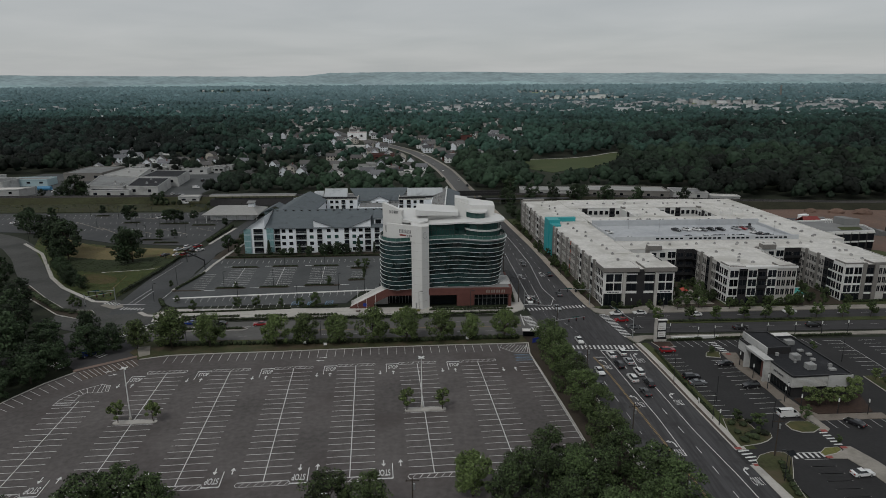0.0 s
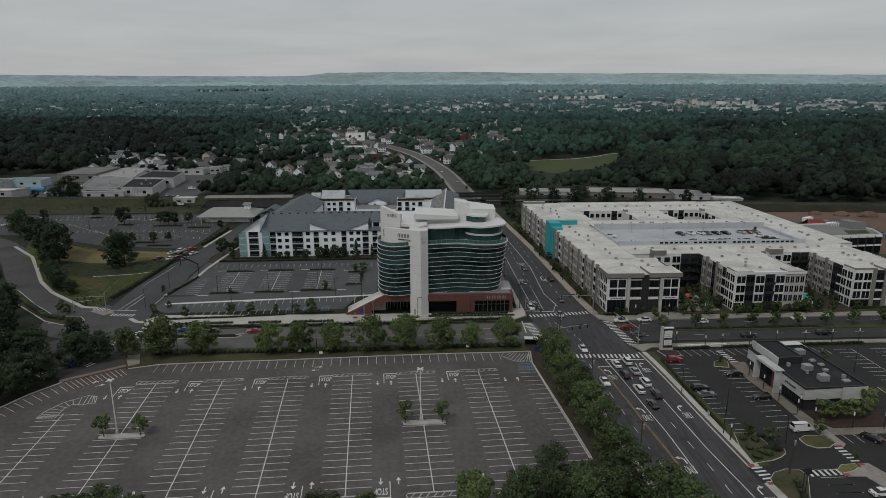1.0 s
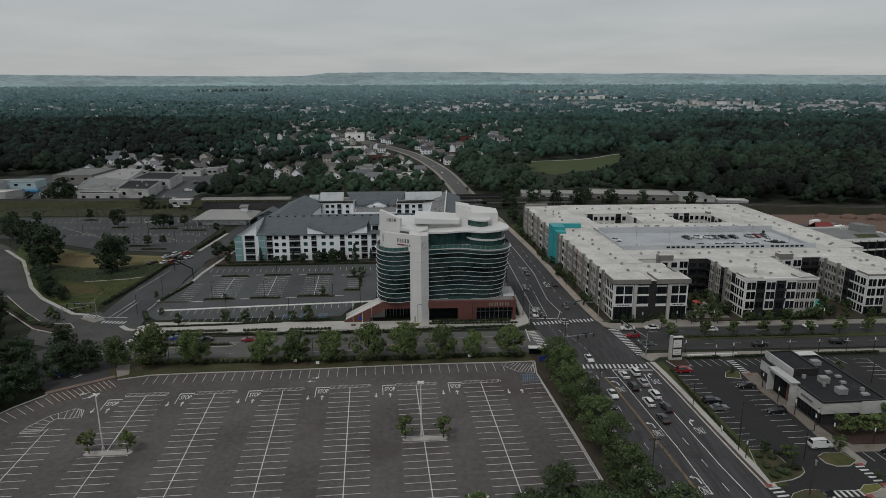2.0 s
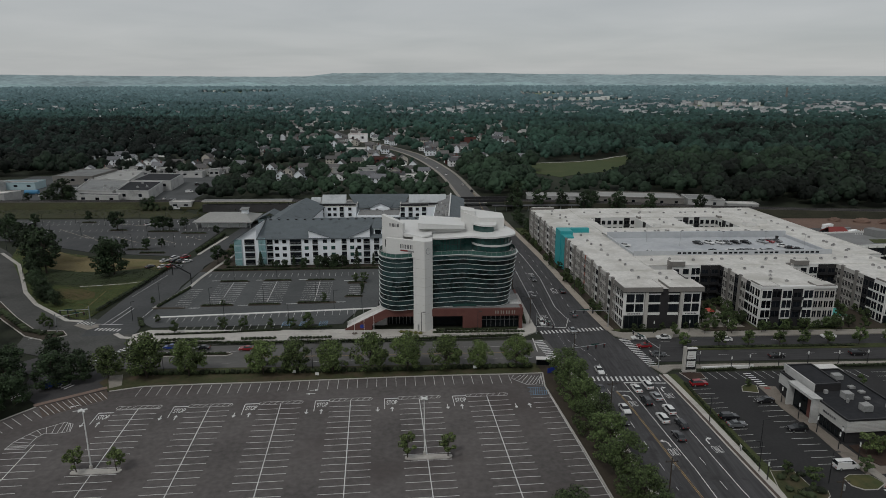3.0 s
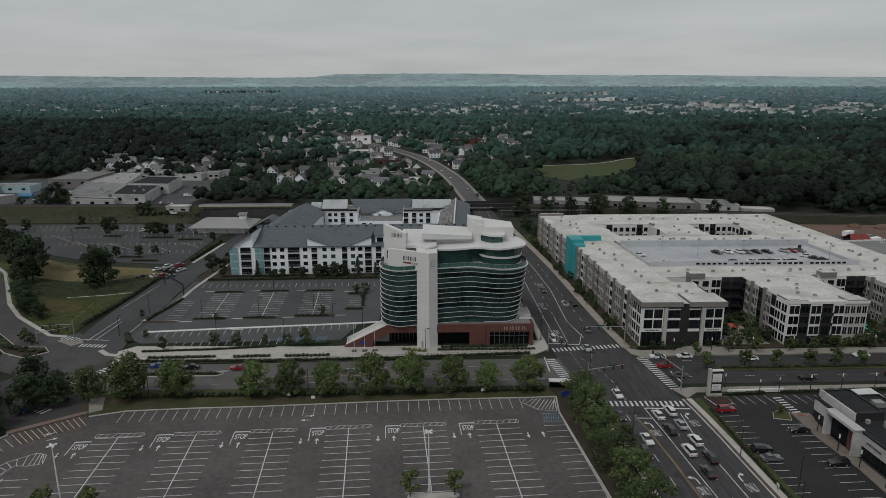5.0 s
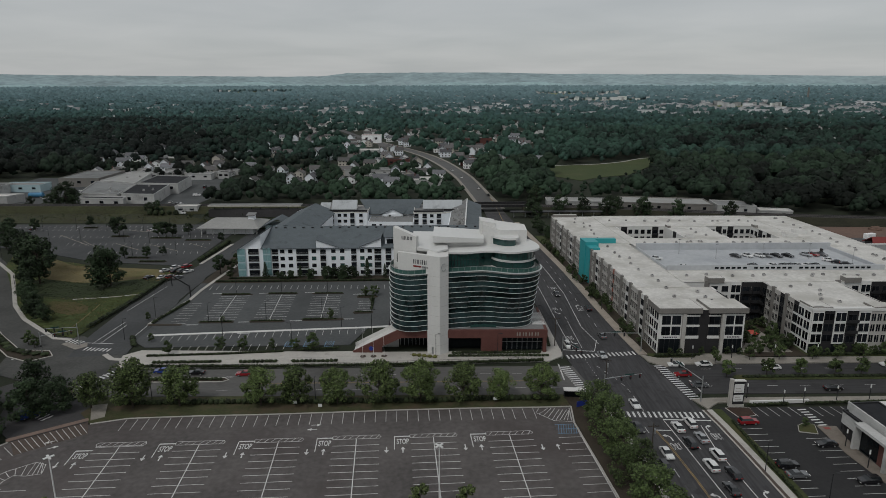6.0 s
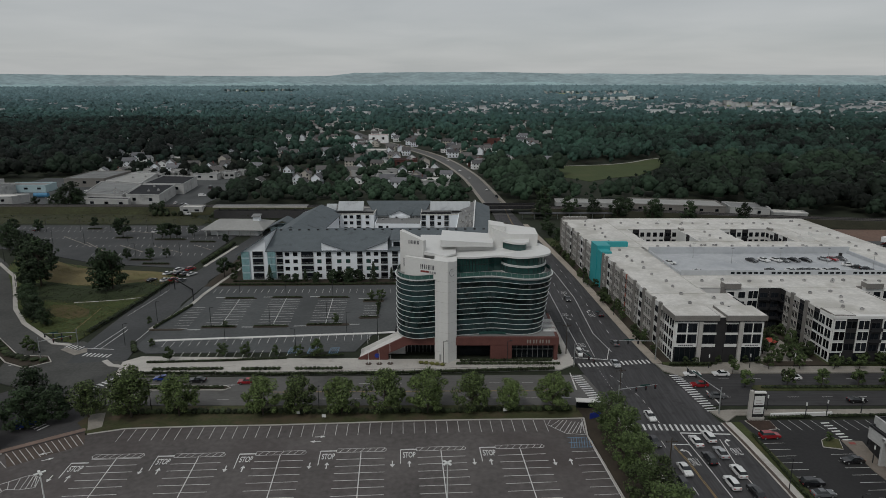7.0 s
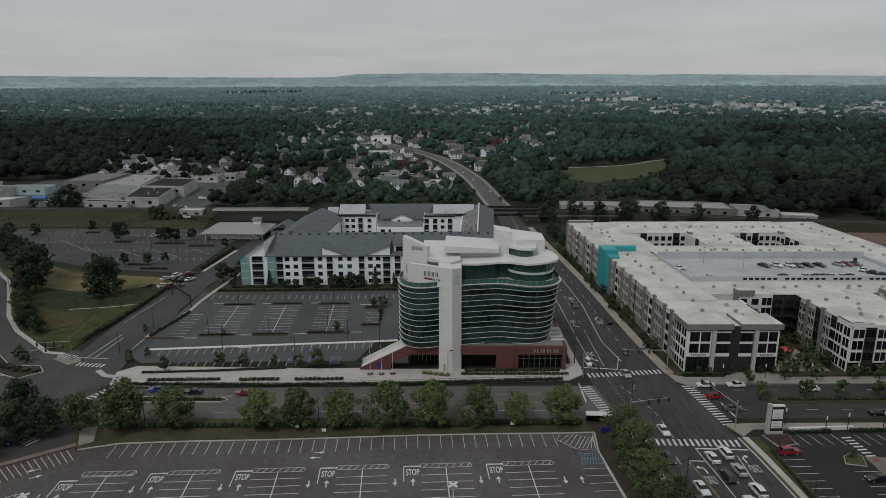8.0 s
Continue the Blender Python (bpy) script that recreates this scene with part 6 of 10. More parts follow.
for i in range(26):
    x, y = c0.uniform(5.5, 12), c0.uniform(340, 400)
    c = copy_thing(ac, pose(x + (y - 333) * 0.055, y, 13.5 + (x - 4.5) * 0.27, 0, 0, c0.uniform(0, 90)))

# ---- the flat-roofed shop and its surroundings ----
def sh(u, v):
    """Plan of the shop: u east, v north from its south-west corner."""
    return (96.4 + u - 0.06 * v, 148.0 + v + 0.06 * u)


CLAD = mat("cladding_pale", (0.45, 0.45, 0.437), 0.8, vary=0.15, scale=0.3, fine=2, spots=0.3, spot_colour=(0.32, 0.32, 0.31), spread=(1, 1, 5))
UNIT_GREY = mat("unit_grey", (0.27, 0.27, 0.265), 0.6, vary=0.2, scale=0.5, fine=3, spots=0.3)
shop = thing("shop_building", "low shop with a black flat roof and pale cladding bands", "building")


def shq(u0, v0, u1, v1):
    return [sh(u0, v0), sh(u1, v0), sh(u1, v1), sh(u0, v1)]


part("base_wall", Shape().prism(shq(0.5, 0.5, 15.9, 26), 0, 3.2), DARK_BRICK, shop)
part("clad_band", Shape().prism(shq(0, 0, 16.4, 26.4), 3.0, 5.9), CLAD, shop, "pale ribbed cladding band")
part("roof", Shape().prism(shq(0.3, 0.3, 16.1, 26.1), 5.8, 5.906), ROOF_DARK, shop, "black flat roof")
s = Shape()
for a, b in ((sh(0.1, 0.1), sh(16.3, 0.1)), (sh(16.3, 0.1), sh(16.3, 26.3)), (sh(16.3, 26.3), sh(0.1, 26.3)), (sh(0.1, 26.3), sh(0.1, 0.1))):
    s.bar(a, b, 0.4, 5.85, 6.3)
part("parapet", s, METAL_DARK, shop)
s = Shape()
for i in range(9):
    z = 3.1 + i * 0.32
    s.bar(sh(-0.02, 0), sh(16.4, 0), 0.1, z, z + 0.05)
    s.bar(sh(0, 0), sh(0, 9.8), 0.1, z, z + 0.05)
part("cladding_joint", s, CONCRETE, shop)
part("clad_panel", Shape().prism(shq(9.8, -0.25, 16.6, 0.2), 2.7, 6.0), CLAD, shop)
# portal frame round the entrance
part("portal", Shape().prism(shq(-1.8, 9.8, 0.6, 10.4), 0, 6.5).prism(shq(-1.8, 19.4, 0.6, 20.0), 0, 6.5).prism(shq(-1.8, 9.8, 0.6, 20.0), 5.9, 6.55, 0, None, True), CLAD, shop, "pale portal frame round the entrance")
part("raised_roof", Shape().prism(shq(1.6, 14.6, 8.6, 26.6), 5.9, 7.6), DARK_BRICK, shop)
part("raised_front", Shape().prism(shq(1.2, 14.4, 1.6, 26.8), 5.9, 8.1), CLAD, shop)
part("roof", Shape().prism(shq(2.0, 15.0, 8.2, 26.2), 7.6, 7.66), ROOF_DARK, shop)
s = Shape()
for a, b in ((sh(1.8, 14.8), sh(8.4, 14.8)), (sh(8.4, 14.8), sh(8.4, 26.4)), (sh(8.4, 26.4), sh(1.8, 26.4))):
    s.bar(a, b, 0.4, 7.5, 8.0)
part("parapet", s, METAL_DARK, shop)
part("brick_panel", Shape().prism(shq(-0.3, 10.4, 0.4, 13.6), 0, 5.9), BRICK, shop)
part("entrance_glazing", Shape().prism(shq(-0.1, 13.6, 0.4, 19.4), 0.1, 5.8), GLASS_DARK, shop)
front = part("shop_glazing", Shape().prism(shq(0.3, 0.9, 0.52, 9.6), 0.3, 2.9), GLASS_DARK, shop)
for i in range(7):
    part("mullion", Shape().prism(shq(0.2, 0.9 + i * 1.42, 0.33, 1.02 + i * 1.42), 0.3, 2.9, 0, None, True), METAL_DARK, front)
part("rear_block", Shape().prism(shq(9.5, 26.6, 17, 31), 0, 4.6), DARK_BRICK, shop)
part("canopy", Shape().prism(shq(8.6, 26.8, 18.4, 31.6), 4.7, 5.2, 0, None, True), CONCRETE_WHITE, shop, "flat pale drive-through canopy")
for u, v in ((8.8, 31), (17.8, 31)):
    part("canopy_post", Shape().prism(shq(u, v, u + 0.4, v + 0.4), 0, 4.7), METAL_GREY, shop)
for u, v, w, l, h in ((6.2, 9.6, 2.2, 2.0, 1.5), (6.4, 3.4, 2.3, 2.0, 1.5), (11.2, 9.0, 1.2, 1.0, 0.5), (12.0, 2.4, 1.8, 1.2, 0.45), (11.4, 15.0, 1.5, 1.2, 0.5), (12.2, 12.4, 1.4, 1.1, 0.45), (13.2, 4.6, 0.8, 0.8, 0.9), (3.4, 13.0, 0.8, 0.7, 0.9), (10.8, 20.0, 2.4, 2.0, 1.2), (5.6, 8.0, 0.5, 0.5, 1.0), (9.0, 6.4, 0.4, 0.4, 1.0)):
    hv = thing("rooftop_unit", "white metal air handling unit on the black roof", "air conditioner", "rooftop units", (*sh(u, v), 5.91), 3)
    part("housing", Shape().box(0, 0, 0.15, w, l, 0.15 + h), UNIT_GREY, hv)
    part("base", Shape().box(0.1, 0.1, 0, w - 0.1, l - 0.1, 0.15), METAL_DARK, hv)
    if h > 1:
        sl = Shape()
        for i in range(6):
            sl.box(0.1, -0.03, 0.35 + i * 0.2, w - 0.1, 0.0, 0.44 + i * 0.2)
        part("louvre", sl, METAL_GREY, hv)
letters(shop, sh(-0.1, 8.0), (0.06, -1), 4.2, 4.6, 0.5, LETTER_DARK, 6)
PAVER_SHOP = mat("paver_shop", (0.185, 0.16, 0.135), 0.9, vary=0.2, scale=0.4, fine=3, spots=0.35, spot_colour=(0.13, 0.112, 0.095))
structure("pavement_shop", Shape().prism([(91.4, 178), (91.2, 165.7), (92.8, 153.1), (92.8, 141.2), (94.0, 136.2), (115, 136.6), (115, 139.4), (98.8, 139.2), (96.6, 143), (96.0, 148), (94.6, 168), (96, 177.6)], -0.1, 0.14), PAVER_SHOP, "concrete pavement in front of the shop", "pavement")
structure("bed_shop", Shape().prism([(97.4, 142.6), (99, 139.4), (113, 139.9), (116, 149.6), (112.4, 149.6), (97.2, 147.4)], -0.1, 0.16), SHRUB_RED, "planting bed with red-brown ground cover", "verge")
for pts, m, lab in (([(88.1, 134.7), (90, 136), (94.2, 135.8), (95.4, 132.8), (92.8, 131), (90, 130.9), (88.3, 132.3)], GRASS, "kerbed grass island"), ([(85.8, 175.2), (89.6, 174.2), (91, 178.2), (89.4, 179.4), (87, 178)], GRASS, "kerbed grass island"),
                    ([(72.9, 117.6), (73.4, 119.6), (75.2, 121.6), (78.3, 122.8), (81, 122.5), (81.6, 120.4), (79.6, 116.4), (77.4, 112.3), (76.2, 104), (74.4, 104)], VERGE, "kerbed corner bed by the driveway"), ([(72.6, 125.4), (74.2, 125.7), (77.6, 126.5), (79.9, 127.6), (81.6, 129), (82.2, 130.7), (79.6, 131.4), (79, 138), (74.2, 138), (72.8, 132)], VERGE, "planted corner with dense low shrubs"),
                    ([(89.2, 122.1), (91.2, 123.9), (94.4, 124.2), (94.4, 123), (92.5, 121.8), (89.4, 120.9)], FLOWER, "small planted island"), ([(124, 150), (127.6, 150), (127.6, 160), (124, 160)], GRASS, "kerbed island with two trees"),
                    ([(74.6, 182.0), (79.0, 183.2), (79.2, 187.0), (73.2, 187.0)], SHRUB_RED, "bed of red-leaved shrubs under the sign")):
    structure("bed", Shape().prism(pts, -0.1, 0.2), m, lab + " in the car park", "verge")
    kerb(pts + [pts[0]], "kerb_island", 0.3, -0.1, 0.18)
structure("pavement_shop_south", Shape().prism([(95, 124.4), (97.4, 124.4), (99.6, 118), (101.4, 108), (103, 96), (98.6, 96), (96.2, 108), (94.9, 115.6), (93.7, 119.6), (90, 119.8), (89.4, 120.8), (92.5, 121.7), (95, 123)], -0.1, 0.15), CONCRETE_DIM, "concrete footway across the car park", "pavement")

structure("footway_link", Shape().prism([(94.4, 139), (96.8, 138.8), (97.4, 132.2), (96.2, 131), (94.3, 131.6), (95.6, 133)], -0.1, 0.16), CONCRETE_DIM, "short concrete footway to the crossing", "pavement")
TACTILE = mat("tactile_red", (0.26, 0.07, 0.06), 0.8, vary=0.15)
for x, y in ((71.6, 124.6), (72.6, 117.9), (95.4, 131.4), (95.6, 124.0), (90, 120.3), (93.2, 176.6)):
    structure("tactile_pad", Shape().box(x - 0.7, y - 0.45, 0.1, x + 0.7, y + 0.45, 0.18), TACTILE, "small red tactile pad at the crossing", "paving")
# low white retaining wall and hedge along the cross street
structure("wall_low_white", Shape().bar((80.4, 189.2), (96, 190.0), 0.5, 0, 0.9), WHITE_WALL, "low white wall beside the pavement", "wall")

# monument sign at the corner
sign = thing("monument_sign", "tall pale sign pylon with two white panels, beside the corner", "sign", "", (76.0, 188.2, 0), 2)
part("pylon", Shape().box(-1.75, -0.45, 0, -1.0, 0.45, 7.6), CONCRETE, sign)
part("sign_body", Shape().box(-1.0, -0.35, 0.6, 2.0, 0.35, 7.0), METAL_DARK, sign)
for z0, z1 in ((1.5, 3.3), (3.9, 6.3)):
    p = part("sign_panel", Shape().box(-0.75, -0.42, z0, 1.75, -0.34, z1), WHITE_METAL, sign)
    s = Shape()
    for i in range(2):
        s.box(-0.4, -0.45, z0 + 0.35 + i * 0.7, 1.3 - i * 0.4, -0.42, z0 + 0.6 + i * 0.7)
    part("writing_bar", s, CONCRETE, p)
part("cap", Shape().box(-1.0, -0.5, 7.0, 2.1, 0.5, 7.25), CONCRETE_WHITE, sign)
part("plinth", Shape().box(-1.2, -0.5, 0, 2.2, 0.5, 0.65), CONCRETE, sign)

# ---- lamps, signals, poles, fences ----
def lot_lamp(x, y, z=0.0):
    """A tall lamp of the large car park: square white post with four heads."""
    t = thing("lot_lamp", "tall pale steel lamp post with four heads on the kerbed island", "lamp post", "car park lamps", (x, y, z))
    part("base", Shape().tube((0, 0, 0), (0, 0, 0.8), 0.35, n=12), CONCRETE, t)
    part("post", Shape().tube((0, 0, 0.8), (0, 0, 13.8), 0.17, 0.1, n=10), WHITE_METAL, t)
    for a in (45, 135, 225, 315):
        h = part("head", Shape().box(0.12, -0.2, 13.78, 0.95, 0.2, 13.94), WHITE_METAL, t, m=pose(0, 0, 0, 0, 0, a))
        part("lens", Shape().box(0.3, -0.15, 13.74, 0.9, 0.15, 13.78), LAMP_WHITE, h)
    return t


lot_lamp(*lot(-1.6 + 0.9, 28.9))
lot_lamp(-71.8, 143.6)
for cx, cy in ((1.1, 145.8), (-70.2, 142.3)):
    pts = []
    for i in range(16):
        w = 2 * math.pi * i / 16
        pts.append((cx + 5.3 * math.copysign(abs(math.cos(w)) ** 0.4, math.cos(w)), cy + 0.9 * math.copysign(abs(math.sin(w)) ** 0.6, math.sin(w)) + 0.05 * 5.3 * math.cos(w)))
    structure("island_concrete", Shape().prism(pts, -0.05, 0.2), CONCRETE, "long rounded concrete island in the car park", "kerb")

black = thing("street_lamp", "slim black lamp post with a pale cylinder head", "lamp post", "black lamps of the shop", (95.6, 148, 0.1))
part("post", Shape().tube((0, 0, 0), (0, 0, 3.4), 0.11, 0.1), METAL_DARK, black)
part("head", Shape().tube((0, 0, 3.4), (0, 0, 4.4), 0.16, 0.16, n=10), LAMP_WHITE, black)
part("cap", Shape().tube((0, 0, 4.4), (0, 0, 4.5), 0.2, 0.2, n=10), METAL_DARK, black)
for x, y in ((92.8, 168.7), (92.4, 160.0), (93.2, 153.5), (93.8, 146.0), (95.6, 141.7), (103.5, 139.2), (110.8, 138.6), (94.5, 189.7), (103.8, 190.9), (112.7, 191.4), (122, 191.6), (131, 192), (140, 192.4), (96.7, 176.7), (88.6, 188.5), (81, 192.4),
             (100, 112), (104, 118), (71.8, 134.9), (76.0, 217.6), (88, 217.9), (101, 218.2), (114, 218.4), (127, 218.6), (140, 218.8)):
    copy_thing(black, pose(x, y, 0.02))
park = thing("street_lamp", "tall black lamp post with a flat head", "lamp post", "black lamps of the streets", (-79.3, 249.9, 0.1))
part("post", Shape().tube((0, 0, 0), (0, 0, 7.2), 0.1, 0.07), METAL_DARK, park)
part("arm", Shape().tube((0, 0, 7.1), (0.9, 0, 7.3), 0.05, 0.05, n=6), METAL_DARK, park)
part("head", Shape().box(0.6, -0.2, 7.24, 1.4, 0.2, 7.36), METAL_DARK, park)
for x, y, a in ((-100.3, 256.4, 0), (-70.5, 237.3, 90), (-60.0, 252.2, 0), (-46.4, 230.4, 180), (-40.8, 254.1, 90), (-32.8, 245.3, 0), (-22.3, 242.5, 0), (-101.4, 234.9, 0), (-78.9, 281, 0), (-61.4, 281.8, 0), (-43.4, 281.8, 0), (69.7, 158.8, 180), (71.6, 138, 180), (-31.7, 190.3, 90),
                (-74.9, 192.8, 90), (-0.7, 220.4, 0), (18, 220.6, 0), (33.2, 246, 0), (34.6, 236, 0), (56.5, 300, 180), (59.5, 262, 180), (75.4, 112, 180), (76.4, 147, 0), (-204, 334, 0), (-172, 292, 0), (84, 133.4, 0), (124, 170, 90)):
    copy_thing(park, pose(x, y, 0.03, 0, 0, a))
rr = random.Random(3)
for i in range(26):
    x, y = -280 + (i % 9) * 19 + rr.uniform(-3, 3), 342 + (i // 9) * 26 + rr.uniform(-2, 2)
    if y > 330 - (x + 114) * 0.42 - 8:
        copy_thing(park, pose(x, y, 0.05, 0, 0, rr.uniform(0, 360)))


def mast_signal(x, y, turn, reach, name_label):
    t = thing("traffic_signal", name_label, "traffic light", "signals of the junction", (x, y, 0.1), turn)
    part("pole", Shape().tube((0, 0, 0), (0, 0, 7.2), 0.17, 0.13, n=10), METAL_GREY, t)
    part("mast_arm", Shape().tube((0, 0, 6.0), (reach, 0, 6.7), 0.12, 0.07, n=8), METAL_GREY, t)
    for k in (0.45, 0.7, 0.95):
        x0 = reach * k
        z0 = 6.0 + 0.7 * k
        h = part("signal_head", Shape().box(x0 - 0.2, -0.25, z0 - 1.1, x0 + 0.2, 0.1, z0 + 0.05), METAL_DARK, t)
        part("lens", Shape().tube((x0, -0.25, z0 - 0.2), (x0, -0.3, z0 - 0.2), 0.13, n=10), LAMP_RED, h)
    b = part("street_sign", Shape().box(reach * 0.55, -0.06, 6.55, reach * 0.8, -0.02, 6.95), GLASS_TEAL, t, "green street sign")
    part("pedestrian_signal", Shape().box(-0.25, -0.35, 2.6, 0.25, -0.12, 3.1), METAL_DARK, t)
    return t


mast_signal(62.4, 223.4, 186, 12.5, "galvanised signal mast with a long arm over the avenue")
mast_signal(68.2, 190.6, 108, 13.5, "galvanised signal mast with a long arm over the cross street")
mast_signal(43.2, 191.8, 8, 10, "galvanised signal mast with a long arm beside the trees")
mast_signal(37.2, 218.4, -70, 11, "galvanised signal mast with a long arm at the glass building")
mast_signal(-113.6, 230.4, 200, 9, "galvanised signal mast on the corner island")
mast_signal(-121.0, 223.0, 20, 9, "galvanised signal mast on the planted island")


def utility_pole(x, y, h=10.0, turn=0):
    t = thing("utility_pole", "weathered wooden utility pole with a crossarm", "utility pole", "utility poles", (x, y, 0), turn)
    part("pole", Shape().tube((0, 0, 0), (0, 0, h), 0.17, 0.11, n=8), BARK, t)
    part("crossarm", Shape().box(-1.3, -0.07, h - 0.9, 1.3, 0.07, h - 0.75), BARK, t)
    part("transformer", Shape().tube((0.32, 0, h - 2.6), (0.32, 0, h - 1.5), 0.24, n=10), METAL_GREY, t)
    for k in (-1.1, -0.4, 0.4, 1.1):
        part("insulator", Shape().tube((k, 0, h - 0.75), (k, 0, h - 0.5), 0.05, n=6), METAL_DARK, t)
    return t


poles = [(46.2, 162, 10), (48.4, 128, 10), (44.6, 196, 10), (36.6, 228, 10), (35.0, 262, 10), (33.5, 300, 10), (49.6, 100, 10)]
for p in poles:
    utility_pole(p[0], p[1], p[2], 4)
poles = sorted(poles, key=lambda p: p[1])
wires = thing("overhead_wires", "thin black overhead wires between the poles", "wire")
for a, b in zip(poles, poles[1:]):
    for k in (-1.1, 0.4, 1.1):
        s = Shape()
        for i in range(9):
            f = i / 8
            p = Vector((a[0] + (b[0] - a[0]) * f + k, a[1] + (b[1] - a[1]) * f, a[2] - 0.5 - 1.2 * 4 * f * (1 - f)))
            s.v.extend((p.x + 0.022 * math.cos(w), p.y, p.z + 0.022 * math.sin(w)) for w in (0.5, 2.6, 4.7))
            if i:
                n = 3 * i
                s.f.extend((n - 3 + j, n - 3 + (j + 1) % 3, n + (j + 1) % 3, n + j) for j in range(3))
                s.m.extend((0, 0, 0))
        part("wire", s, METAL_DARK, wires)
wood = utility_pole(78.1, 121.1, 9.5)
solar = thing("solar_panel", "small tilted solar panel on a post", "solar panel", "", (78.2, 115.2, 0))
part("post", Shape().tube((0, 0, 0), (0, 0, 4.4), 0.07), METAL_DARK, solar)
part("panel", Shape().box(-0.9, -0.6, -0.03, 0.9, 0.6, 0.03), GLASS_DARK, solar, m=pose(0, 0, 4.5, 35, 0, 15))
utility_pole(-1.6, 104.5, 8.0)


def fence(points, h, label, post_gap=2.4, material=None, rails=2, name="fence"):
    t = thing(name, label, "fence")
    m = material or METAL_DARK
    pts = [Vector(p) for p in points]
    for a, b in zip(pts, pts[1:]):
        n = max(1, int((b - a).length / post_gap))
        for i in range(n + 1):
            p = a.lerp(b, i / n)
            part("post", Shape().tube((p.x, p.y, 0), (p.x, p.y, h), 0.05, n=5), m, t)
        for k in range(rails):
            z = h * (k + 1) / rails - 0.05
            part("rail", Shape().tube((a.x, a.y, z), (b.x, b.y, z), 0.035, n=5), m, t)
    return t


fence([(-118.5, 242.8), (-116.8, 250.1), (-114.4, 270), (-111.4, 291.9), (-112, 310)], 1.5, "dark chain-link fence along the meadow")
fence([(-126.1, 237.5), (-122, 239), (-118.5, 242.8)], 1.2, "dark fence at the corner of the meadow")
fence([(-90, 212.8), (-50, 213.0), (-15, 214.6), (30, 217.4)], 1.1, "low black railing behind the hedge", 3.0)
gantry = thing("height_barrier", "dark steel height barrier across the station road", "barrier")
for x, y in ((-95.6, 277.6), (-108.6, 292.6)):
    part("post", Shape().tube((x, y, 0), (x, y, 5.0), 0.2, n=8), METAL_DARK, gantry)
part("beam", Shape().bar((-95.6, 277.6), (-108.6, 292.6), 0.4, 4.4, 5.1), METAL_DARK, gantry)
s = Shape()
for i in range(9):
    a = Vector((-95.6, 277.6)).lerp(Vector((-108.6, 292.6)), i / 9)
    b = Vector((-95.6, 277.6)).lerp(Vector((-108.6, 292.6)), (i + 1) / 9)
    s.tube((a.x, a.y, 4.4 if i % 2 else 5.1), (b.x, b.y, 5.1 if i % 2 else 4.4), 0.06, n=4)
part("lattice", s, METAL_DARK, gantry)
for x, y in ((-19.6, 220.4), (-22.8, 220.4), (-16.4, 220.6)):
    t = thing("flagpole", "slim white flagpole on a round base", "flagpole", "flagpoles", (x, y, 0.15))
    part("pole", Shape().tube((0, 0, 0), (0, 0, 9), 0.07, 0.04), WHITE_METAL, t)
    part("base", Shape().tube((0, 0, 0), (0, 0, 0.1), 0.9, n=16), PAVER, t)
shield = thing("round_sign", "round blue sign on the brick stair wall", "sign", "", (-20.6, 223.36, 1.5))
part("disc", Shape().tube((0, 0, 0), (0, -0.05, 0), 0.7, n=16), SIGN_BLUE, shield)
bb = thing("banner", "blue banner panel at the corner of the car park", "sign", "", (36.6, 187.6, 0.1), 25)
part("panel", Shape().box(-1.6, -0.06, 0.5, 1.6, 0.06, 2.0), SIGN_BLUE, bb)
part("post", Shape().tube((-1.5, 0, 0), (-1.5, 0, 2.1), 0.05, n=5), METAL_DARK, bb)
part("post", Shape().tube((1.5, 0, 0), (1.5, 0, 2.1), 0.05, n=5), METAL_DARK, bb)
shelter = thing("bus_shelter", "small bus shelter with a flat pale roof at the corner", "bus shelter", "", (35.4, 192.6, 0.1), -5)
part("roof", Shape().box(-2.6, -1.0, 2.5, 2.6, 1.0, 2.7), CONCRETE_WHITE, shelter)
part("back_panel", Shape().box(-2.4, 0.75, 0.1, 2.4, 0.82, 2.5), GLASS_DARK, shelter)
for x in (-2.4, 2.4):
    part("post", Shape().tube((x, -0.8, 0), (x, -0.8, 2.5), 0.05, n=6), METAL_DARK, shelter)
for x, y, a in ((-36.8, 189.2, 0), (14.8, 190.6, 0), (-30, 187.4, 0), (71.4, 146, 90)):
    t = thing("notice_board", "small white sign board on a post", "sign", "small signs", (x, y, 0.1), a)
    part("board", Shape().box(-0.5, -0.03, 0.7, 0.5, 0.03, 1.5), WHITE_METAL, t)
    part("post", Shape().tube((0, 0.05, 0), (0, 0.05, 1.4), 0.04, n=5), METAL_DARK, t)
for x, y, z in ((101.2, 233.0, 0),):
    t = thing("umbrella", "red garden umbrella in the courtyard", "umbrella", "", (x, y, z + 0.05))
    part("pole", Shape().tube((0, 0, 0), (0, 0, 2.8), 0.05, n=6), METAL_DARK, t)
    part("canopy", Shape().tube((0, 0, 2.4), (0, 0, 3.2), 2.1, 0.05, n=8), UMBRELLA, t)
pool = thing("garden_pool", "bright turquoise pool in the courtyard", "pool", "", (147, 235, 0.06))
part("water", Shape().prism([(-4, -4), (4, -4), (4, 5), (-4, 5)], 0, 0.05), POOL, pool)
part("rim", Shape().bar((-4.5, -4.4), (4.5, -4.4), 0.8, 0, 0.12).bar((-4.5, 5.4), (4.5, 5.4), 0.8, 0, 0.12), CONCRETE_WHITE, pool)
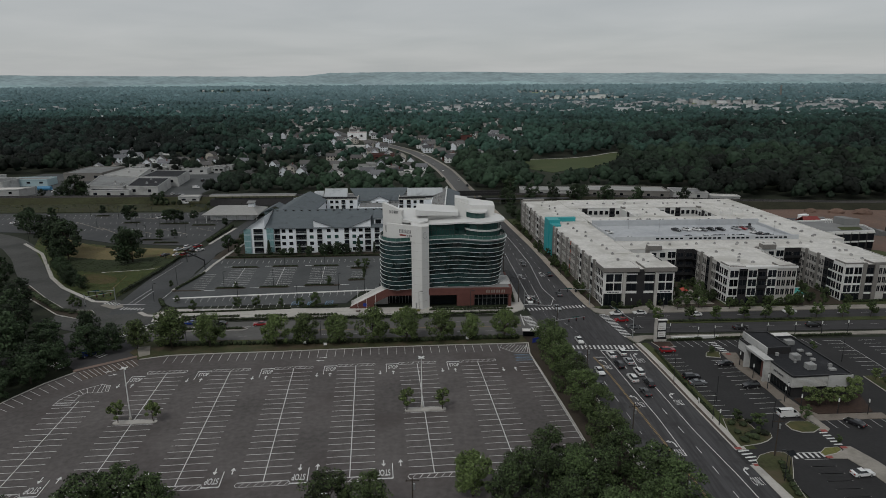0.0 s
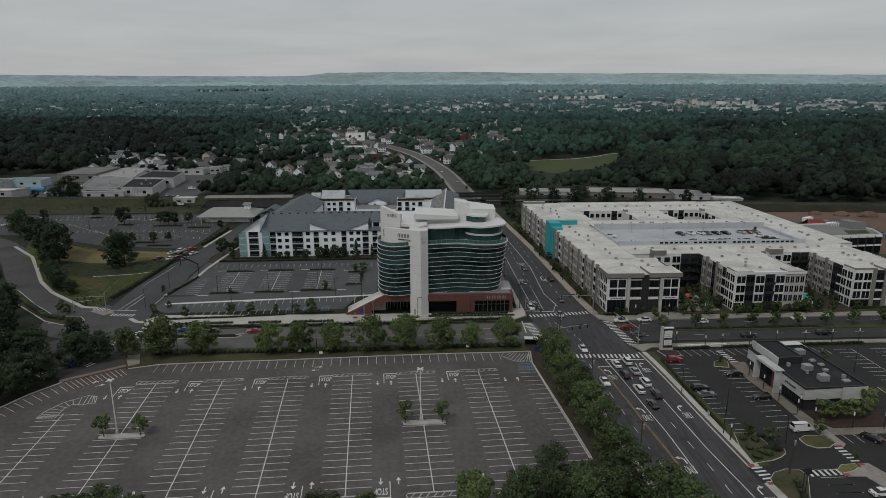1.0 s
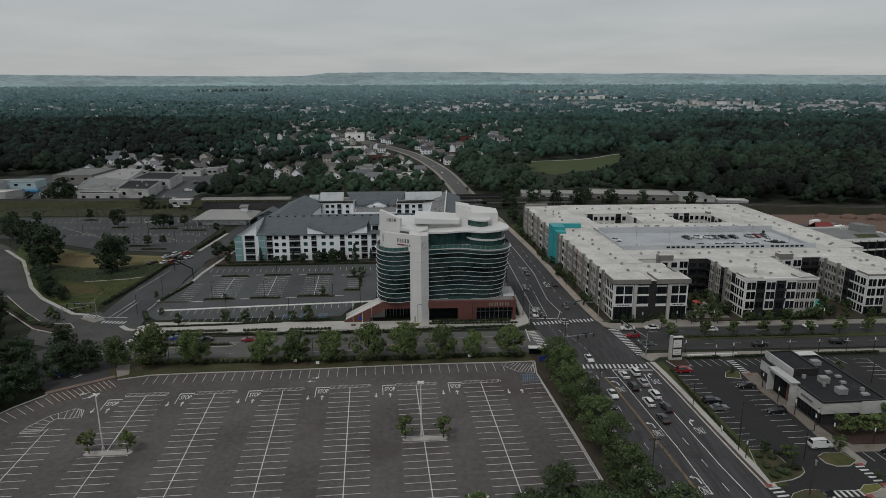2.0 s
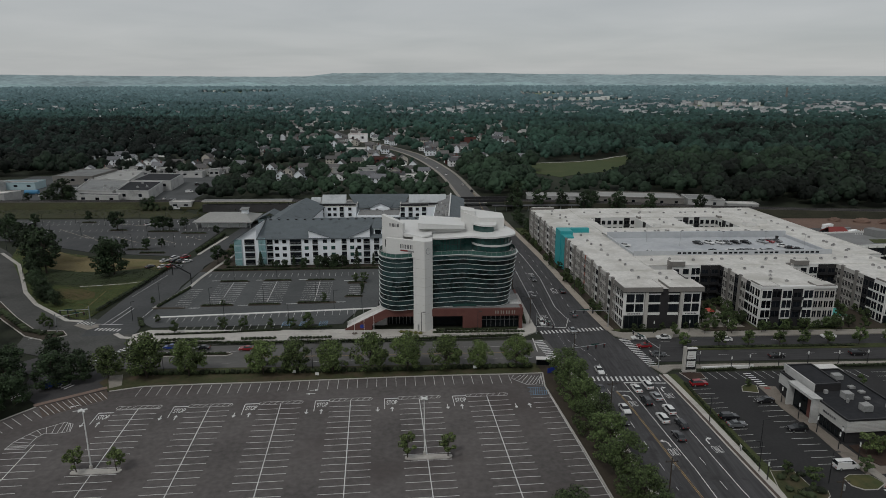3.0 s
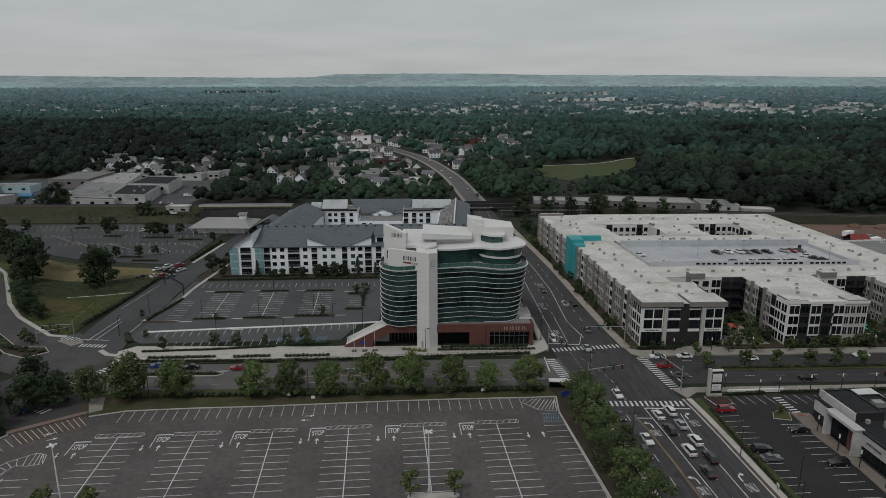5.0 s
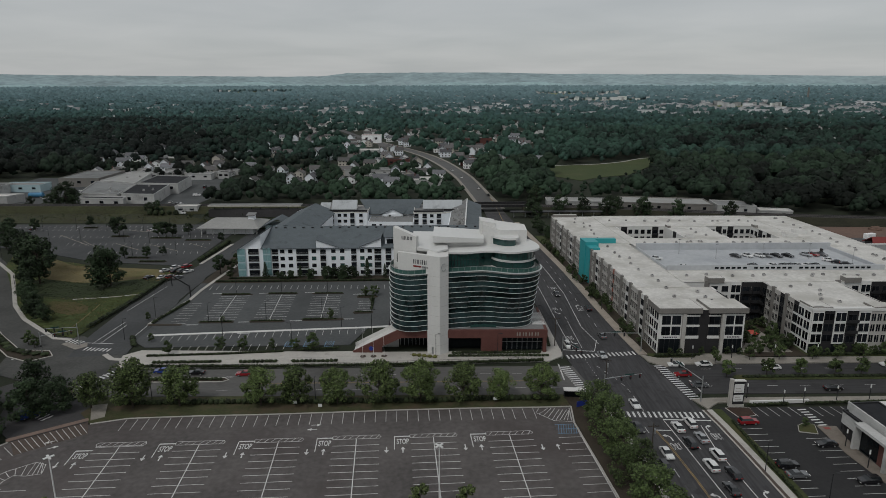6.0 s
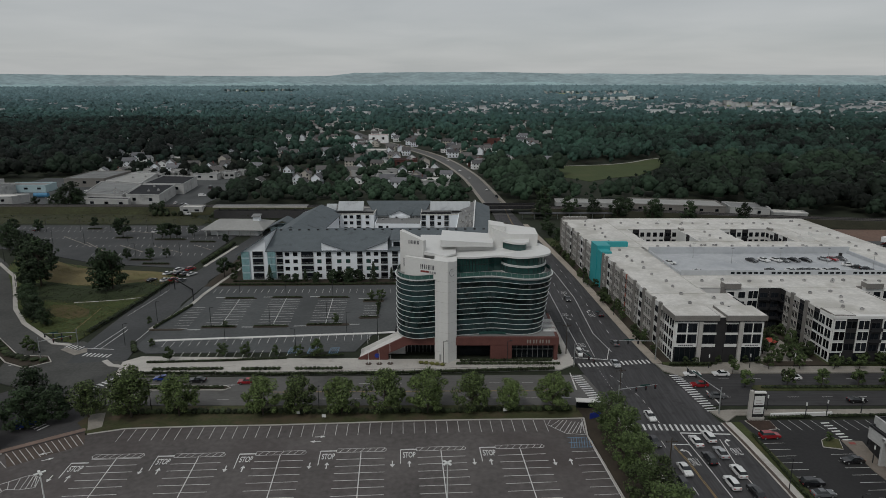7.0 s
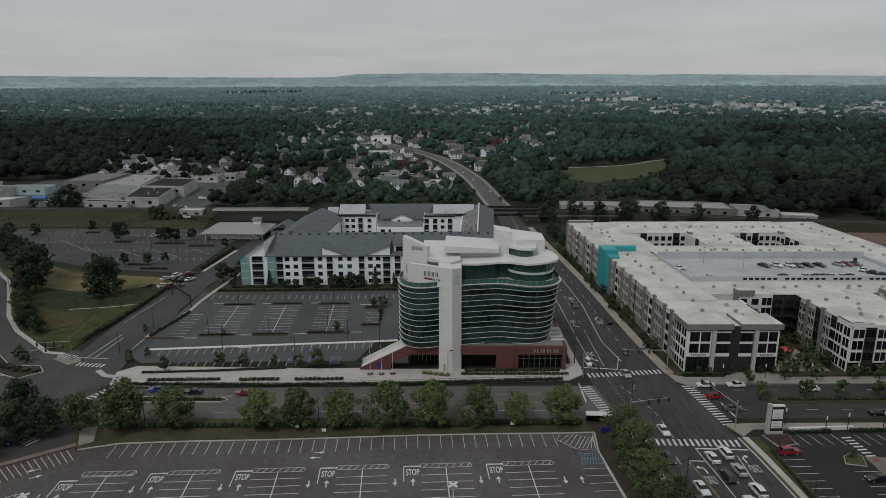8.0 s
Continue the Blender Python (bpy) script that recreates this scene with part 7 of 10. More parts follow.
structure("courtyard_paving", Shape().prism([(93.5, 222.5), (109, 222.5), (107, 240), (94, 240)], -0.1, 0.07), CONCRETE_DIM, "paved courtyard with beds", "paving")
structure("forecourt_apartments", Shape().prism([(77, 218.2), (94, 218.2), (92, 221.4), (79, 221.4)], -0.1, 0.16), CONCRETE_DIM, "concrete forecourt at the corner entrance", "paving")
structure("courtyard_soil", Shape().prism([(93.5, 219.4), (112, 219.6), (109, 249), (92, 249)], -0.1, 0.062), SOIL, "dark planted courtyard ground", "verge")
structure("courtyard_soil_east", Shape().prism([(138.5, 219.8), (158, 220), (155, 250), (136, 250)], -0.1, 0.06), SOIL, "dark planted courtyard ground", "verge")
structure("verge_west_front", Shape().prism([(63.4, 222), (66.6, 222), (61.5, 300), (57.5, 362), (52.4, 362), (57.4, 300), (60.4, 262)], -0.1, 0.09), SOIL, "planted strip along the apartment house", "verge")

# ---- cars ----
def hull(profile, half, z_in=0.0, top_in=0.0):
    """A body from a side outline (x, z), drawn in at the top by top_in."""
    s = Shape()
    n = len(profile)
    zs = [z for _, z in profile]
    lo, hi = min(zs), max(zs)
    for sgn in (-1, 1):
        s.v.extend((x, sgn * (half - top_in * (z - lo) / (hi - lo)), z) for x, z in profile)
    s.f.append(tuple(range(n)))
    s.f.append(tuple(range(2 * n - 1, n - 1, -1)))
    for i in range(n):
        j = (i + 1) % n
        s.f.append((j, i, n + i, n + j))
    s.m = [0] * len(s.f)
    return s


SHAPES = {
    "sedan": (4.7, [(-2.3, 0.35), (2.28, 0.35), (2.35, 0.6), (2.2, 0.82), (1.0, 0.98), (-1.55, 1.02), (-2.25, 0.98), (-2.35, 0.7)], [(-1.75, 1.0), (0.95, 0.96), (0.2, 1.42), (-1.05, 1.44)], (-1.0, 0.15)),
    "suv": (4.7, [(-2.3, 0.4), (2.28, 0.4), (2.35, 0.7), (2.25, 0.98), (1.1, 1.12), (-2.2, 1.16), (-2.35, 0.8)], [(-2.2, 1.14), (1.1, 1.1), (0.45, 1.66), (-1.9, 1.7)], (-1.8, 0.4)),
    "van": (5.4, [(-2.6, 0.4), (2.6, 0.4), (2.7, 0.8), (2.4, 1.2), (1.7, 1.4), (-2.65, 1.4), (-2.7, 0.8)], [(-2.6, 1.38), (1.75, 1.36), (1.1, 2.1), (-2.5, 2.15)], (-2.45, 1.05)),
}
COLOURS = {"white": (0.66, 0.66, 0.65), "silver": (0.34, 0.35, 0.36), "black": (0.012, 0.012, 0.014), "grey": (0.11, 0.115, 0.12), "red": (0.24, 0.012, 0.016), "blue": (0.015, 0.04, 0.2)}
paint = {k: mat("car_paint_" + k, c, 0.22, vary=0.04, spec=0.5) for k, c in COLOURS.items()}
for m in paint.values():
    m.node_tree.nodes["Principled BSDF"].inputs["Coat Weight"].default_value = 0.6
wheel = Shape().tube((0, -0.11, 0), (0, 0.11, 0), 0.34, n=14)
WHEEL = wheel.mesh("tyre", RUBBER)
RIM = Shape().tube((0, -0.12, 0), (0, 0.12, 0), 0.2, n=10).mesh("rim", METAL_GREY)
LIGHT = {"headlight": (Shape().box(-0.06, -0.2, -0.08, 0.06, 0.2, 0.08).mesh("headlight", LAMP_WHITE)), "tail_light": Shape().box(-0.06, -0.2, -0.1, 0.06, 0.2, 0.1).mesh("tail_light", LAMP_RED)}
proto = {}


def car(kind, colour, x, y, turn, z=0.02):
    """A parked or waiting car; it looks along its own x."""
    key = (kind, colour)
    m = pose(x, y, z, 0, 0, turn)
    if key in proto:
        return copy_thing(proto[key], m)
    length, body, cabin, (r0, r1) = SHAPES[kind]
    word = {"sedan": "saloon car", "suv": "sport utility car", "van": "delivery van"}[kind]
    t = thing("car" if kind != "van" else "van", f"{colour} {word} standing on the asphalt", "car" if kind != "van" else "van", "cars")
    t.matrix_basis = m
    b = part("body", hull(body, 0.92, 0, 0.08), paint[colour], t)
    c = part("cabin", hull(cabin, 0.84, 0, 0.2), CAR_GLASS, t, "dark tinted windows")
    top = max(z for _, z in cabin)
    part("roof_panel", Shape().box(r0, -0.62, top - 0.03, r1, 0.62, top + 0.03), paint[colour], t)
    if kind == "van":
        part("side_panel", Shape().box(-2.5, -0.86, 1.3, 0.7, 0.86, 2.0), paint[colour], t)
    for wx in (-length * 0.3, length * 0.3):
        for wy in (-0.82, 0.82):
            w = part("wheel", WHEEL, None, t, m=pose(wx, wy, 0.34))
            part("rim", RIM, None, w)
    for sy in (-0.62, 0.62):
        part("headlight", LIGHT["headlight"], None, t, m=pose(length / 2 - 0.06, sy, 0.68))
        part("tail_light", LIGHT["tail_light"], None, t, m=pose(-length / 2 + 0.05, sy, 0.82))
    proto[key] = t
    return t


N = 94
for kind, colour, x, y, turn in (("sedan", "white", 57.4, 176.8, N), ("suv", "white", 61.0, 178.6, N), ("suv", "black", 57.7, 169.6, N), ("sedan", "silver", 61.2, 172.0, N), ("suv", "white", 61.9, 164.6, N), ("suv", "white", 58.8, 160.4, N),
                                 ("suv", "black", 62.3, 157.4, N), ("sedan", "black", 59.6, 152.0, N), ("sedan", "white", 50.9, 165.4, N + 180), ("suv", "black", 48.7, 159.6, N + 180), ("sedan", "white", 50.4, 188.4, N + 180), ("sedan", "silver", 49.6, 219.6, N + 180),
                                 ("sedan", "black", 47.8, 176.6, N + 180), ("suv", "white", 40.6, 227.2, N + 180), ("sedan", "grey", 53.3, 235.4, N), ("sedan", "black", 46.1, 278.6, N + 180), ("sedan", "black", 54.6, 262.0, N), ("suv", "grey", 40.6, 470, 95), ("suv", "black", 36.2, 505, 275)):
    car(kind, colour, x, y, turn)
# on the cross street
for kind, colour, x, y, turn in (("sedan", "white", 69.4, 212.6, 180), ("sedan", "white", 77.6, 212.8, 181), ("sedan", "red", 69.0, 206.0, 182), ("sedan", "white", 96.6, 210.5, 181), ("sedan", "white", 131.5, 212.2, 181), ("sedan", "grey", 71.2, 199.4, 1), ("sedan", "black", 106.4, 197.0, 1), ("suv", "black", 132, 198.2, 1)):
    car(kind, colour, x, y, turn)
# in the west and by the shop
for kind, colour, x, y, turn in (("sedan", "blue", -79.1, 209.8, 181), ("sedan", "black", -68.9, 208.6, 181), ("sedan", "red", -55.0, 207.8, 181), ("suv", "red", 75.4, 179.2, 4), ("suv", "black", 75.3, 160.6, 4), ("sedan", "grey", 75.6, 157.0, 4), ("sedan", "black", 88.6, 169.0, 184),
                                 ("suv", "black", 89.2, 154.6, 184), ("van", "white", 90.8, 138.6, 4), ("sedan", "black", 104.6, 134, 118), ("sedan", "white", 92.8, 113.4, 6), ("van", "blue", -101.2, 184.2, 40), ("van", "white", -161.6, 443.6, 8), ("van", "white", -88.6, 334, 84), ("sedan", "white", -88.0, 327, 84)):
    car(kind, colour, x, y, turn)
rc = random.Random(11)
# on the far road
for y in (538, 600, 648, 728):
    c = [p for p in main_line if p[1] < y][-1]
    e = [p for p in main_line if p[1] >= y][0]
    w = rc.choice((-1, 1))
    d = Vector((e[0] - c[0], e[1] - c[1])).normalized()
    k = (y - c[1]) / (e[1] - c[1])
    car(rc.choice(("sedan", "suv")), rc.choice(("white", "silver", "black", "white")), c[0] + (e[0] - c[0]) * k + 2.6 * w, y, math.degrees(math.atan2(d.y, d.x)) + (180 if w < 0 else 0))
for kind, colour, x, y in (("sedan", "white", -120, 313.6), ("suv", "white", -117, 318.2), ("sedan", "black", -115.2, 313), ("suv", "red", -112.6, 320), ("sedan", "grey", -112.4, 313), ("sedan", "white", -109.2, 312.4), ("sedan", "black", -122.6, 303.4), ("sedan", "white", -117, 303.6), ("suv", "red", -113.6, 303.6), ("sedan", "grey", -110.2, 303)):
    car(kind, colour, x, y, 62, 0.03)
for x, y in ((-228, 399), (-241, 384), (-160, 395)):
    car("sedan", rc.choice(("black", "white")), x, y, 75, 0.05)
for u, v, k in ((53.2, 61.0, "black"), (58.0, 61.4, "white"), (62.6, 61.4, "white"), (65.4, 61.0, "grey"), (69.5, 61.4, "black"), (73.9, 61.4, "black"), (81.7, 62.6, "silver"), (84.7, 62.8, "red"), (88.2, 63.0, "grey"), (85.7, 54.4, "white"), (87.1, 51.4, "black"), (88.6, 48.8, "black"), (20.9, 57.8, "white"),
                (26.6, 45.6, "white"), (52.9, 46.6, "black"), (60.1, 46.6, "white"), (64.5, 46.6, "black"), (66.8, 46.6, "black"), (69.1, 46.6, "white"), (76.1, 46.6, "black"), (73, 46.6, "white")):
    car("sedan", k, *ap(u, v), -28 if v < 58 and u > 80 else (-18 if u < 30 else -62), DZ + 0.02)

# ---- trees, hedges, shrubs ----
def leaf_cloud(rng, centres, radii, per, leaf, flat=0.8):
    """Corners of many small leaf clumps: quads scattered through lobes (centres, radii), facing mostly out and up."""
    n = len(centres)
    c = np.repeat(np.asarray(centres, float), per, axis=0)
    r = np.repeat(np.asarray(radii, float), per)[:, None]
    d = rng.normal(size=(n * per, 3))
    d /= np.linalg.norm(d, axis=1, keepdims=True)
    pos = c + d * r * (rng.uniform(0.45, 1.0, (n * per, 1)) ** 0.6) * np.array([1, 1, flat])
    nor = d * 0.7 + np.array([0, 0, 0.45]) + rng.normal(size=d.shape) * 0.55
    nor /= np.linalg.norm(nor, axis=1, keepdims=True)
    a = np.cross(nor, rng.normal(size=d.shape))
    a /= np.linalg.norm(a, axis=1, keepdims=True)
    b = np.cross(nor, a)
    mid = np.mean(np.asarray(centres, float), axis=0)
    far = pos - mid
    far /= np.linalg.norm(far, axis=1, keepdims=True) + 1e-6
    dome = d * 0.55 + far * 0.55 + np.array([0, 0, 0.25])
    dome /= np.linalg.norm(dome, axis=1, keepdims=True) + 1e-6
    s = leaf * rng.uniform(0.6, 1.3, (n * per, 1))
    t = leaf * rng.uniform(0.6, 1.3, (n * per, 1))
    droop = nor * s * 0.25
    return np.stack([pos - a * s - droop, pos - b * t * 0.7, pos + a * s - droop, pos + b * t * 0.7], axis=1), dome


def quads_mesh(name, quads, material, tint=None):
    """One mesh of loose four-cornered faces; quads: their corners and the outward direction of each."""
    quads, dome = quads
    q = np.ascontiguousarray(quads, dtype=np.float32).reshape(-1, 3)
    n = len(q)
    d = bpy.data.meshes.new(name)
    d.vertices.add(n)
    d.vertices.foreach_set("co", q.ravel())
    d.loops.add(n)
    d.loops.foreach_set("vertex_index", np.arange(n, dtype=np.int32))
    d.polygons.add(n // 4)
    d.polygons.foreach_set("loop_start", np.arange(0, n, 4, dtype=np.int32))
    d.materials.append(material)
    d.update(calc_edges=True)
    dome = np.asarray(dome, dtype=np.float32)
    if dome.ndim == 2:
        dome = np.repeat(dome, 4, axis=0)
    d.attributes.new("dome", "FLOAT_VECTOR", "POINT").data.foreach_set("vector", np.ascontiguousarray(dome).ravel())
    if tint is not None:
        d.attributes.new("tint", "FLOAT", "FACE").data.foreach_set("value", np.asarray(tint, dtype=np.float32))
    return d


def tree_meshes(seed, h, r, lobes, per, leaf, material, clear=0.28, spread=1.0, lobe=0.28):
    """Trunk with limbs, and a crown of leaf clumps round the limb ends."""
    rng = np.random.default_rng(seed)
    wood = Shape()
    top = Vector((rng.uniform(-0.3, 0.3), rng.uniform(-0.3, 0.3), h * 0.62))
    wood.tube((0, 0, 0), tuple(top * 0.5), h * 0.022, h * 0.016, n=8)
    wood.tube(tuple(top * 0.5), tuple(top), h * 0.016, h * 0.008, n=7)
    centres, radii = [], []
    z0, z1 = h * (clear + 0.06), h * 0.94
    for i in range(lobes):
        w = rng.uniform(0, 2 * math.pi)
        k = (i + rng.uniform(0, 1)) / lobes
        z = z0 + (z1 - z0) * k
        # widest a third of the way up, ragged
        reach = r * spread * (0.35 + 0.65 * math.sin(math.pi * min(1, 0.18 + 0.8 * k)) ** 0.8) * rng.uniform(0.25, 0.95)
        e = Vector((reach * math.cos(w), reach * math.sin(w), z))
        s = Vector((0, 0, max(h * clear * 0.9, z - h * 0.2)))
        if i % 2 == 0:
            wood.tube(tuple(s), tuple(e), h * 0.007, h * 0.0025, n=5)
        centres.append(tuple(e))
        radii.append(r * lobe * rng.uniform(0.7, 1.3))
    q, dome = leaf_cloud(rng, centres, radii, per, leaf)
    q[..., 2] = np.minimum(q[..., 2], h)
    return wood.mesh("trunk", BARK), quads_mesh("crown", (q, dome), material)


LEAF_YOUNG = mat("leaf_young", (0.105, 0.14, 0.048), 0.7, vary=0.42, scale=0.4, fine=3, per_island=0.5, per_object=0.2, dome=0.38)
LEAF_NEAR = mat("leaf_near", (0.047, 0.072, 0.026), 0.75, vary=0.5, scale=0.3, fine=2, per_island=0.6, per_object=0.3, dome=0.38)


def cone_meshes(seed, h, r):
    """An evergreen: a straight stem under whorls of leaf clumps that narrow to the tip."""
    rng = np.random.default_rng(seed)
    centres, radii = [], []
    for i in range(34):
        k = (i + 0.5) / 34
        w, e = i * 2.4, r * (1 - k) ** 0.85 * rng.uniform(0.35, 0.75)
        centres.append((e * math.cos(w), e * math.sin(w), h * (0.06 + 0.92 * k)))
        radii.append(0.22 + r * 0.42 * (1 - k))
    return Shape().tube((0, 0, 0), (0, 0, h * 0.9), 0.13, 0.03).mesh("trunk", BARK), quads_mesh("crown", leaf_cloud(rng, centres, radii, 40, 0.2), LEAF_DARK)


def in_outline(x, y, pts):
    c = False
    for (x0, y0), (x1, y1) in zip(pts, pts[1:] + pts[:1]):
        if (y0 > y) != (y1 > y) and x < (x1 - x0) * (y - y0) / (y1 - y0) + x0:
            c = not c
    return c


KINDS = {
    "street": [tree_meshes(20 + i, 10.4, 5.1, 70, 80, 0.25, LEAF, 0.16, 1.0, 0.22) for i in range(4)],
    "row": [tree_meshes(25 + i, 10.4, 5.0, 56, 86, 0.22, LEAF_MID, 0.1, 1.0, 0.22) for i in range(4)],
    "near": [tree_meshes(35 + i, 10.2, 5.4, 56, 86, 0.235, LEAF_NEAR, 0.08, 1.0, 0.22) for i in range(3)],
    "dense": [tree_meshes(30 + i, 10.2, 5.2, 44, 52, 0.36, LEAF_DARK, 0.08, 1.0, 0.26) for i in range(4)],
    "lollipop": [tree_meshes(90 + i, 6.0, 2.5, 20, 60, 0.3, LEAF_DARK, 0.24) for i in range(3)],
    "small": [tree_meshes(40 + i, 5.8, 2.3, 18, 56, 0.25, LEAF_YOUNG, 0.28) for i in range(3)],
    "kerb": [tree_meshes(45 + i, 5.8, 2.3, 18, 56, 0.27, LEAF_MID, 0.28) for i in range(3)],
    "round": [tree_meshes(50 + i, 5.0, 2.0, 16, 38, 0.29, LEAF_COURT, 0.16) for i in range(3)],
    "tall": [tree_meshes(60 + i, 15, 6.2, 40, 44, 0.5, LEAF_DARK, 0.08, 1.0, 0.26) for i in range(3)],
    "poplar": [cone_meshes(70 + i, 7.5, 1.7) for i in range(2)],
    "bush": [tree_meshes(80 + i, 4.6, 2.6, 26, 60, 0.26, LEAF_DARK, 0.03) for i in range(3)],
}
LABELS = {"kerb": ("young mid-green tree in the planted strip of the street", "kerb trees"), "street": ("broad leafy green street tree in the grass verge", "street trees"), "dense": ("dense dark green broadleaf tree", "dense trees"), "near": ("dense dark green tree beside the car park", "dense trees"), "row": ("leafy mid-green tree in the strip beside the avenue", "trees beside the avenue"), "small": ("young light green tree with a thin trunk", "young trees"),
          "round": ("small round dark green tree", "young trees"), "lollipop": ("round dark green tree on a clear stem on asphalt", "station trees"), "tall": ("tall spreading dark green tree", "tall trees"), "poplar": ("narrow upright dark evergreen against the wall", "evergreens"), "bush": ("rounded dark green bush against the wall", "bushes")}
rt = random.Random(4)


def tree(kind, x, y, scale=1.0, z=0.05, label=""):
    trunk, crown = rt.choice(KINDS[kind])
    t = thing("tree", label or LABELS[kind][0], "tree", LABELS[kind][1])
    k = scale * rt.uniform(0.92, 1.08)
    t.matrix_basis = pose(x, y, z, 0, 0, rt.uniform(0, 360)) @ Matrix.Diagonal((k, k, k * rt.uniform(0.94, 1.06), 1))
    part("trunk", trunk, None, t)
    part("crown", crown, None, t)
    return t


for x, y in ((-45.6, 189.6), (-36.8, 189.8), (-26.0, 190.2), (-15.2, 190.8), (-4.6, 191.0), (6.6, 191.6), (16.2, 192.4), (27.0, 192.6)):
    tree("street", x, y, 1.02 if x != 16.2 else 0.85)
for x, y, k in ((-66.5, 189.6, 1.12), (-78.0, 188.6, 1.2), (-88.6, 188.6, 0.95)):
    tree("street", x, y, k)
for x, y, k in ((38.6, 182.0, 1.0), (39.2, 173.0, 1.02), (39.6, 163.4, 1.0), (40.2, 154.2, 1.06), (41.0, 144.4, 1.05), (41.4, 134.4, 1.1), (41.8, 124.2, 1.08)):
    tree("row", x, y, k)
for x, y, k in ((41.6, 115.0, 1.05), (46.8, 108.0, 1.12), (36.4, 108.0, 1.05), (31.0, 107.0, 1.1), (27.4, 119.0, 0.95), (33.0, 116.0, 0.8), (24.6, 108.4, 1.05), (28.8, 99.6, 1.1), (44, 98, 1.1), (36, 95, 1.1), (20.6, 113.4, 0.8), (17.6, 104.6, 1.05), (49.0, 102.0, 1.1)):
    tree("near", x, y, k)
tree("street", 10.4, 109.5, 0.95, label="half-bare tree with an open crown beside the car park")
tree("row", -17.0, 101.4, 1.1)
tree("row", -10.4, 101.2, 1.05)
tree("near", -62.4, 103.0, 1.05)
tree("near", -56.4, 104.0, 1.12)
tree("near", -50.8, 102.6, 1.0)
tree("near", -83.0, 104.0, 0.95)
for x, y in ((-3.6, 145.6), (5.4, 145.9)):
    tree("small", x, y, 0.98, 0.2)
for x, y in ((-74.2, 142.1), (-65.8, 142.4)):
    tree("small", x, y, 0.95, 0.2)
# west side
# along the car park's west kerb
for x, y, k, kd in ((-101.4, 184, 0.95, "dense"), (-95.6, 187.8, 0.8, "dense"), (-105.6, 173.4, 0.85, "dense"), (-108, 165, 0.9, "dense"), (-112, 157, 0.9, "dense"), (-108, 197.2, 0.85, "dense"), (-98.6, 184.4, 0.7, "dense"), (-116, 188, 1, "dense"), (-122, 180, 1, "tall"), (-118, 148, 1, "dense"), (-126, 160, 0.9, "tall"), (-128, 138, 0.9, "dense"), (-112, 172, 0.9, "dense"), (-116, 166, 0.95, "dense"), (-121, 152, 0.9, "tall"), (-124, 141, 1, "dense"), (-113, 182, 0.9, "dense"), (-130, 170, 1, "tall"), (-133, 126, 1, "dense"), (-131, 190, 0.9, "tall")):
    tree(kd, x, y, k)
# the wood west of the street
for x, y, k, kd in ((-132, 200, 0.9, "tall"), (-140, 212, 0.9, "tall"), (-146, 226, 0.85, "tall"), (-150, 190, 1, "tall"), (-158, 214, 1, "tall"), (-166, 240, 0.95, "tall"), (-172, 258, 0.9, "tall"), (-140, 178, 1, "tall"), (-182, 232, 1, "tall"), (-176, 204, 1, "tall"), (-140, 120, 1, "dense"), (-136, 150, 0.9, "tall"), (-145, 258.4, 0.62, "dense"), (-137.4, 252.4, 0.6, "dense"), (-144, 160, 1, "tall"), (-150, 172, 1, "tall"), (-143, 142, 1, "tall"), (-160, 196, 1, "tall"), (-168, 224, 1, "tall"), (-192, 250, 1, "tall"), (-196, 216, 1, "tall"), (-215, 240, 1, "tall")):
    tree(kd, x, y, k)
# round the meadow
for x, y, k, kd in ((-186, 268, 0.9, "tall"), (-198, 284, 0.9, "tall"), (-212, 300, 0.9, "tall"), (-143.6, 258.6, 0.6, "dense"), (-148.2, 264.4, 0.66, "dense"), (-153.4, 270.6, 0.72, "dense"), (-158, 277, 0.75, "dense"), (-162.4, 283.6, 0.7, "dense"), (-167, 291, 0.8, "dense"), (-164.6, 296.6, 1.1, "tall"), (-170.6, 306, 1.15, "tall"), (-177, 314, 1.15, "tall"), (-186, 326, 1.05, "tall"),
                    (-200, 340, 1, "tall"), (-216, 356, 0.9, "tall"), (-182, 318, 1, "tall"), (-226, 366, 0.7, "tall"), (-205, 268, 1, "tall"), (-222, 286, 1, "tall"), (-236, 306, 1, "tall"), (-135.2, 291.6, 1.15, "tall"), (-133.8, 293.4, 0.95, "tall"), (-152.6, 322, 0.5, "tall"), (-149, 323.6, 0.42, "dense")):
    tree(kd, x, y, k)
for x, y in ((-130, 231), (-126.6, 228.6)):
    tree("round", x, y, 0.9)
# small trees of the north car park and the glass building
for x, y, k in ((-82.5, 222.7, 0.9), (-67.7, 225.7, 0.9), (-60.3, 225.7, 0.9), (-51.8, 226.5, 0.7), (-44.4, 225.6, 0.85), (-38.7, 225.6, 1.15), (-37.9, 253.6, 0.7), (-74.6, 250, 0.5), (-28.1, 278.4, 0.9), (-24.6, 278.6, 0.9), (-25.0, 270, 0.6), (-101.4, 253, 0.6), (-92, 233.2, 0.6)):
    tree("round", x, y, k, 0.04)
for x, y, k in ((-58.4, 303.4, 0.75), (-73.0, 302.8, 0.95), (-30.0, 302.6, 1.25), (-22.6, 303.6, 0.8)):
    tree("poplar", x, y, k, 0.06)
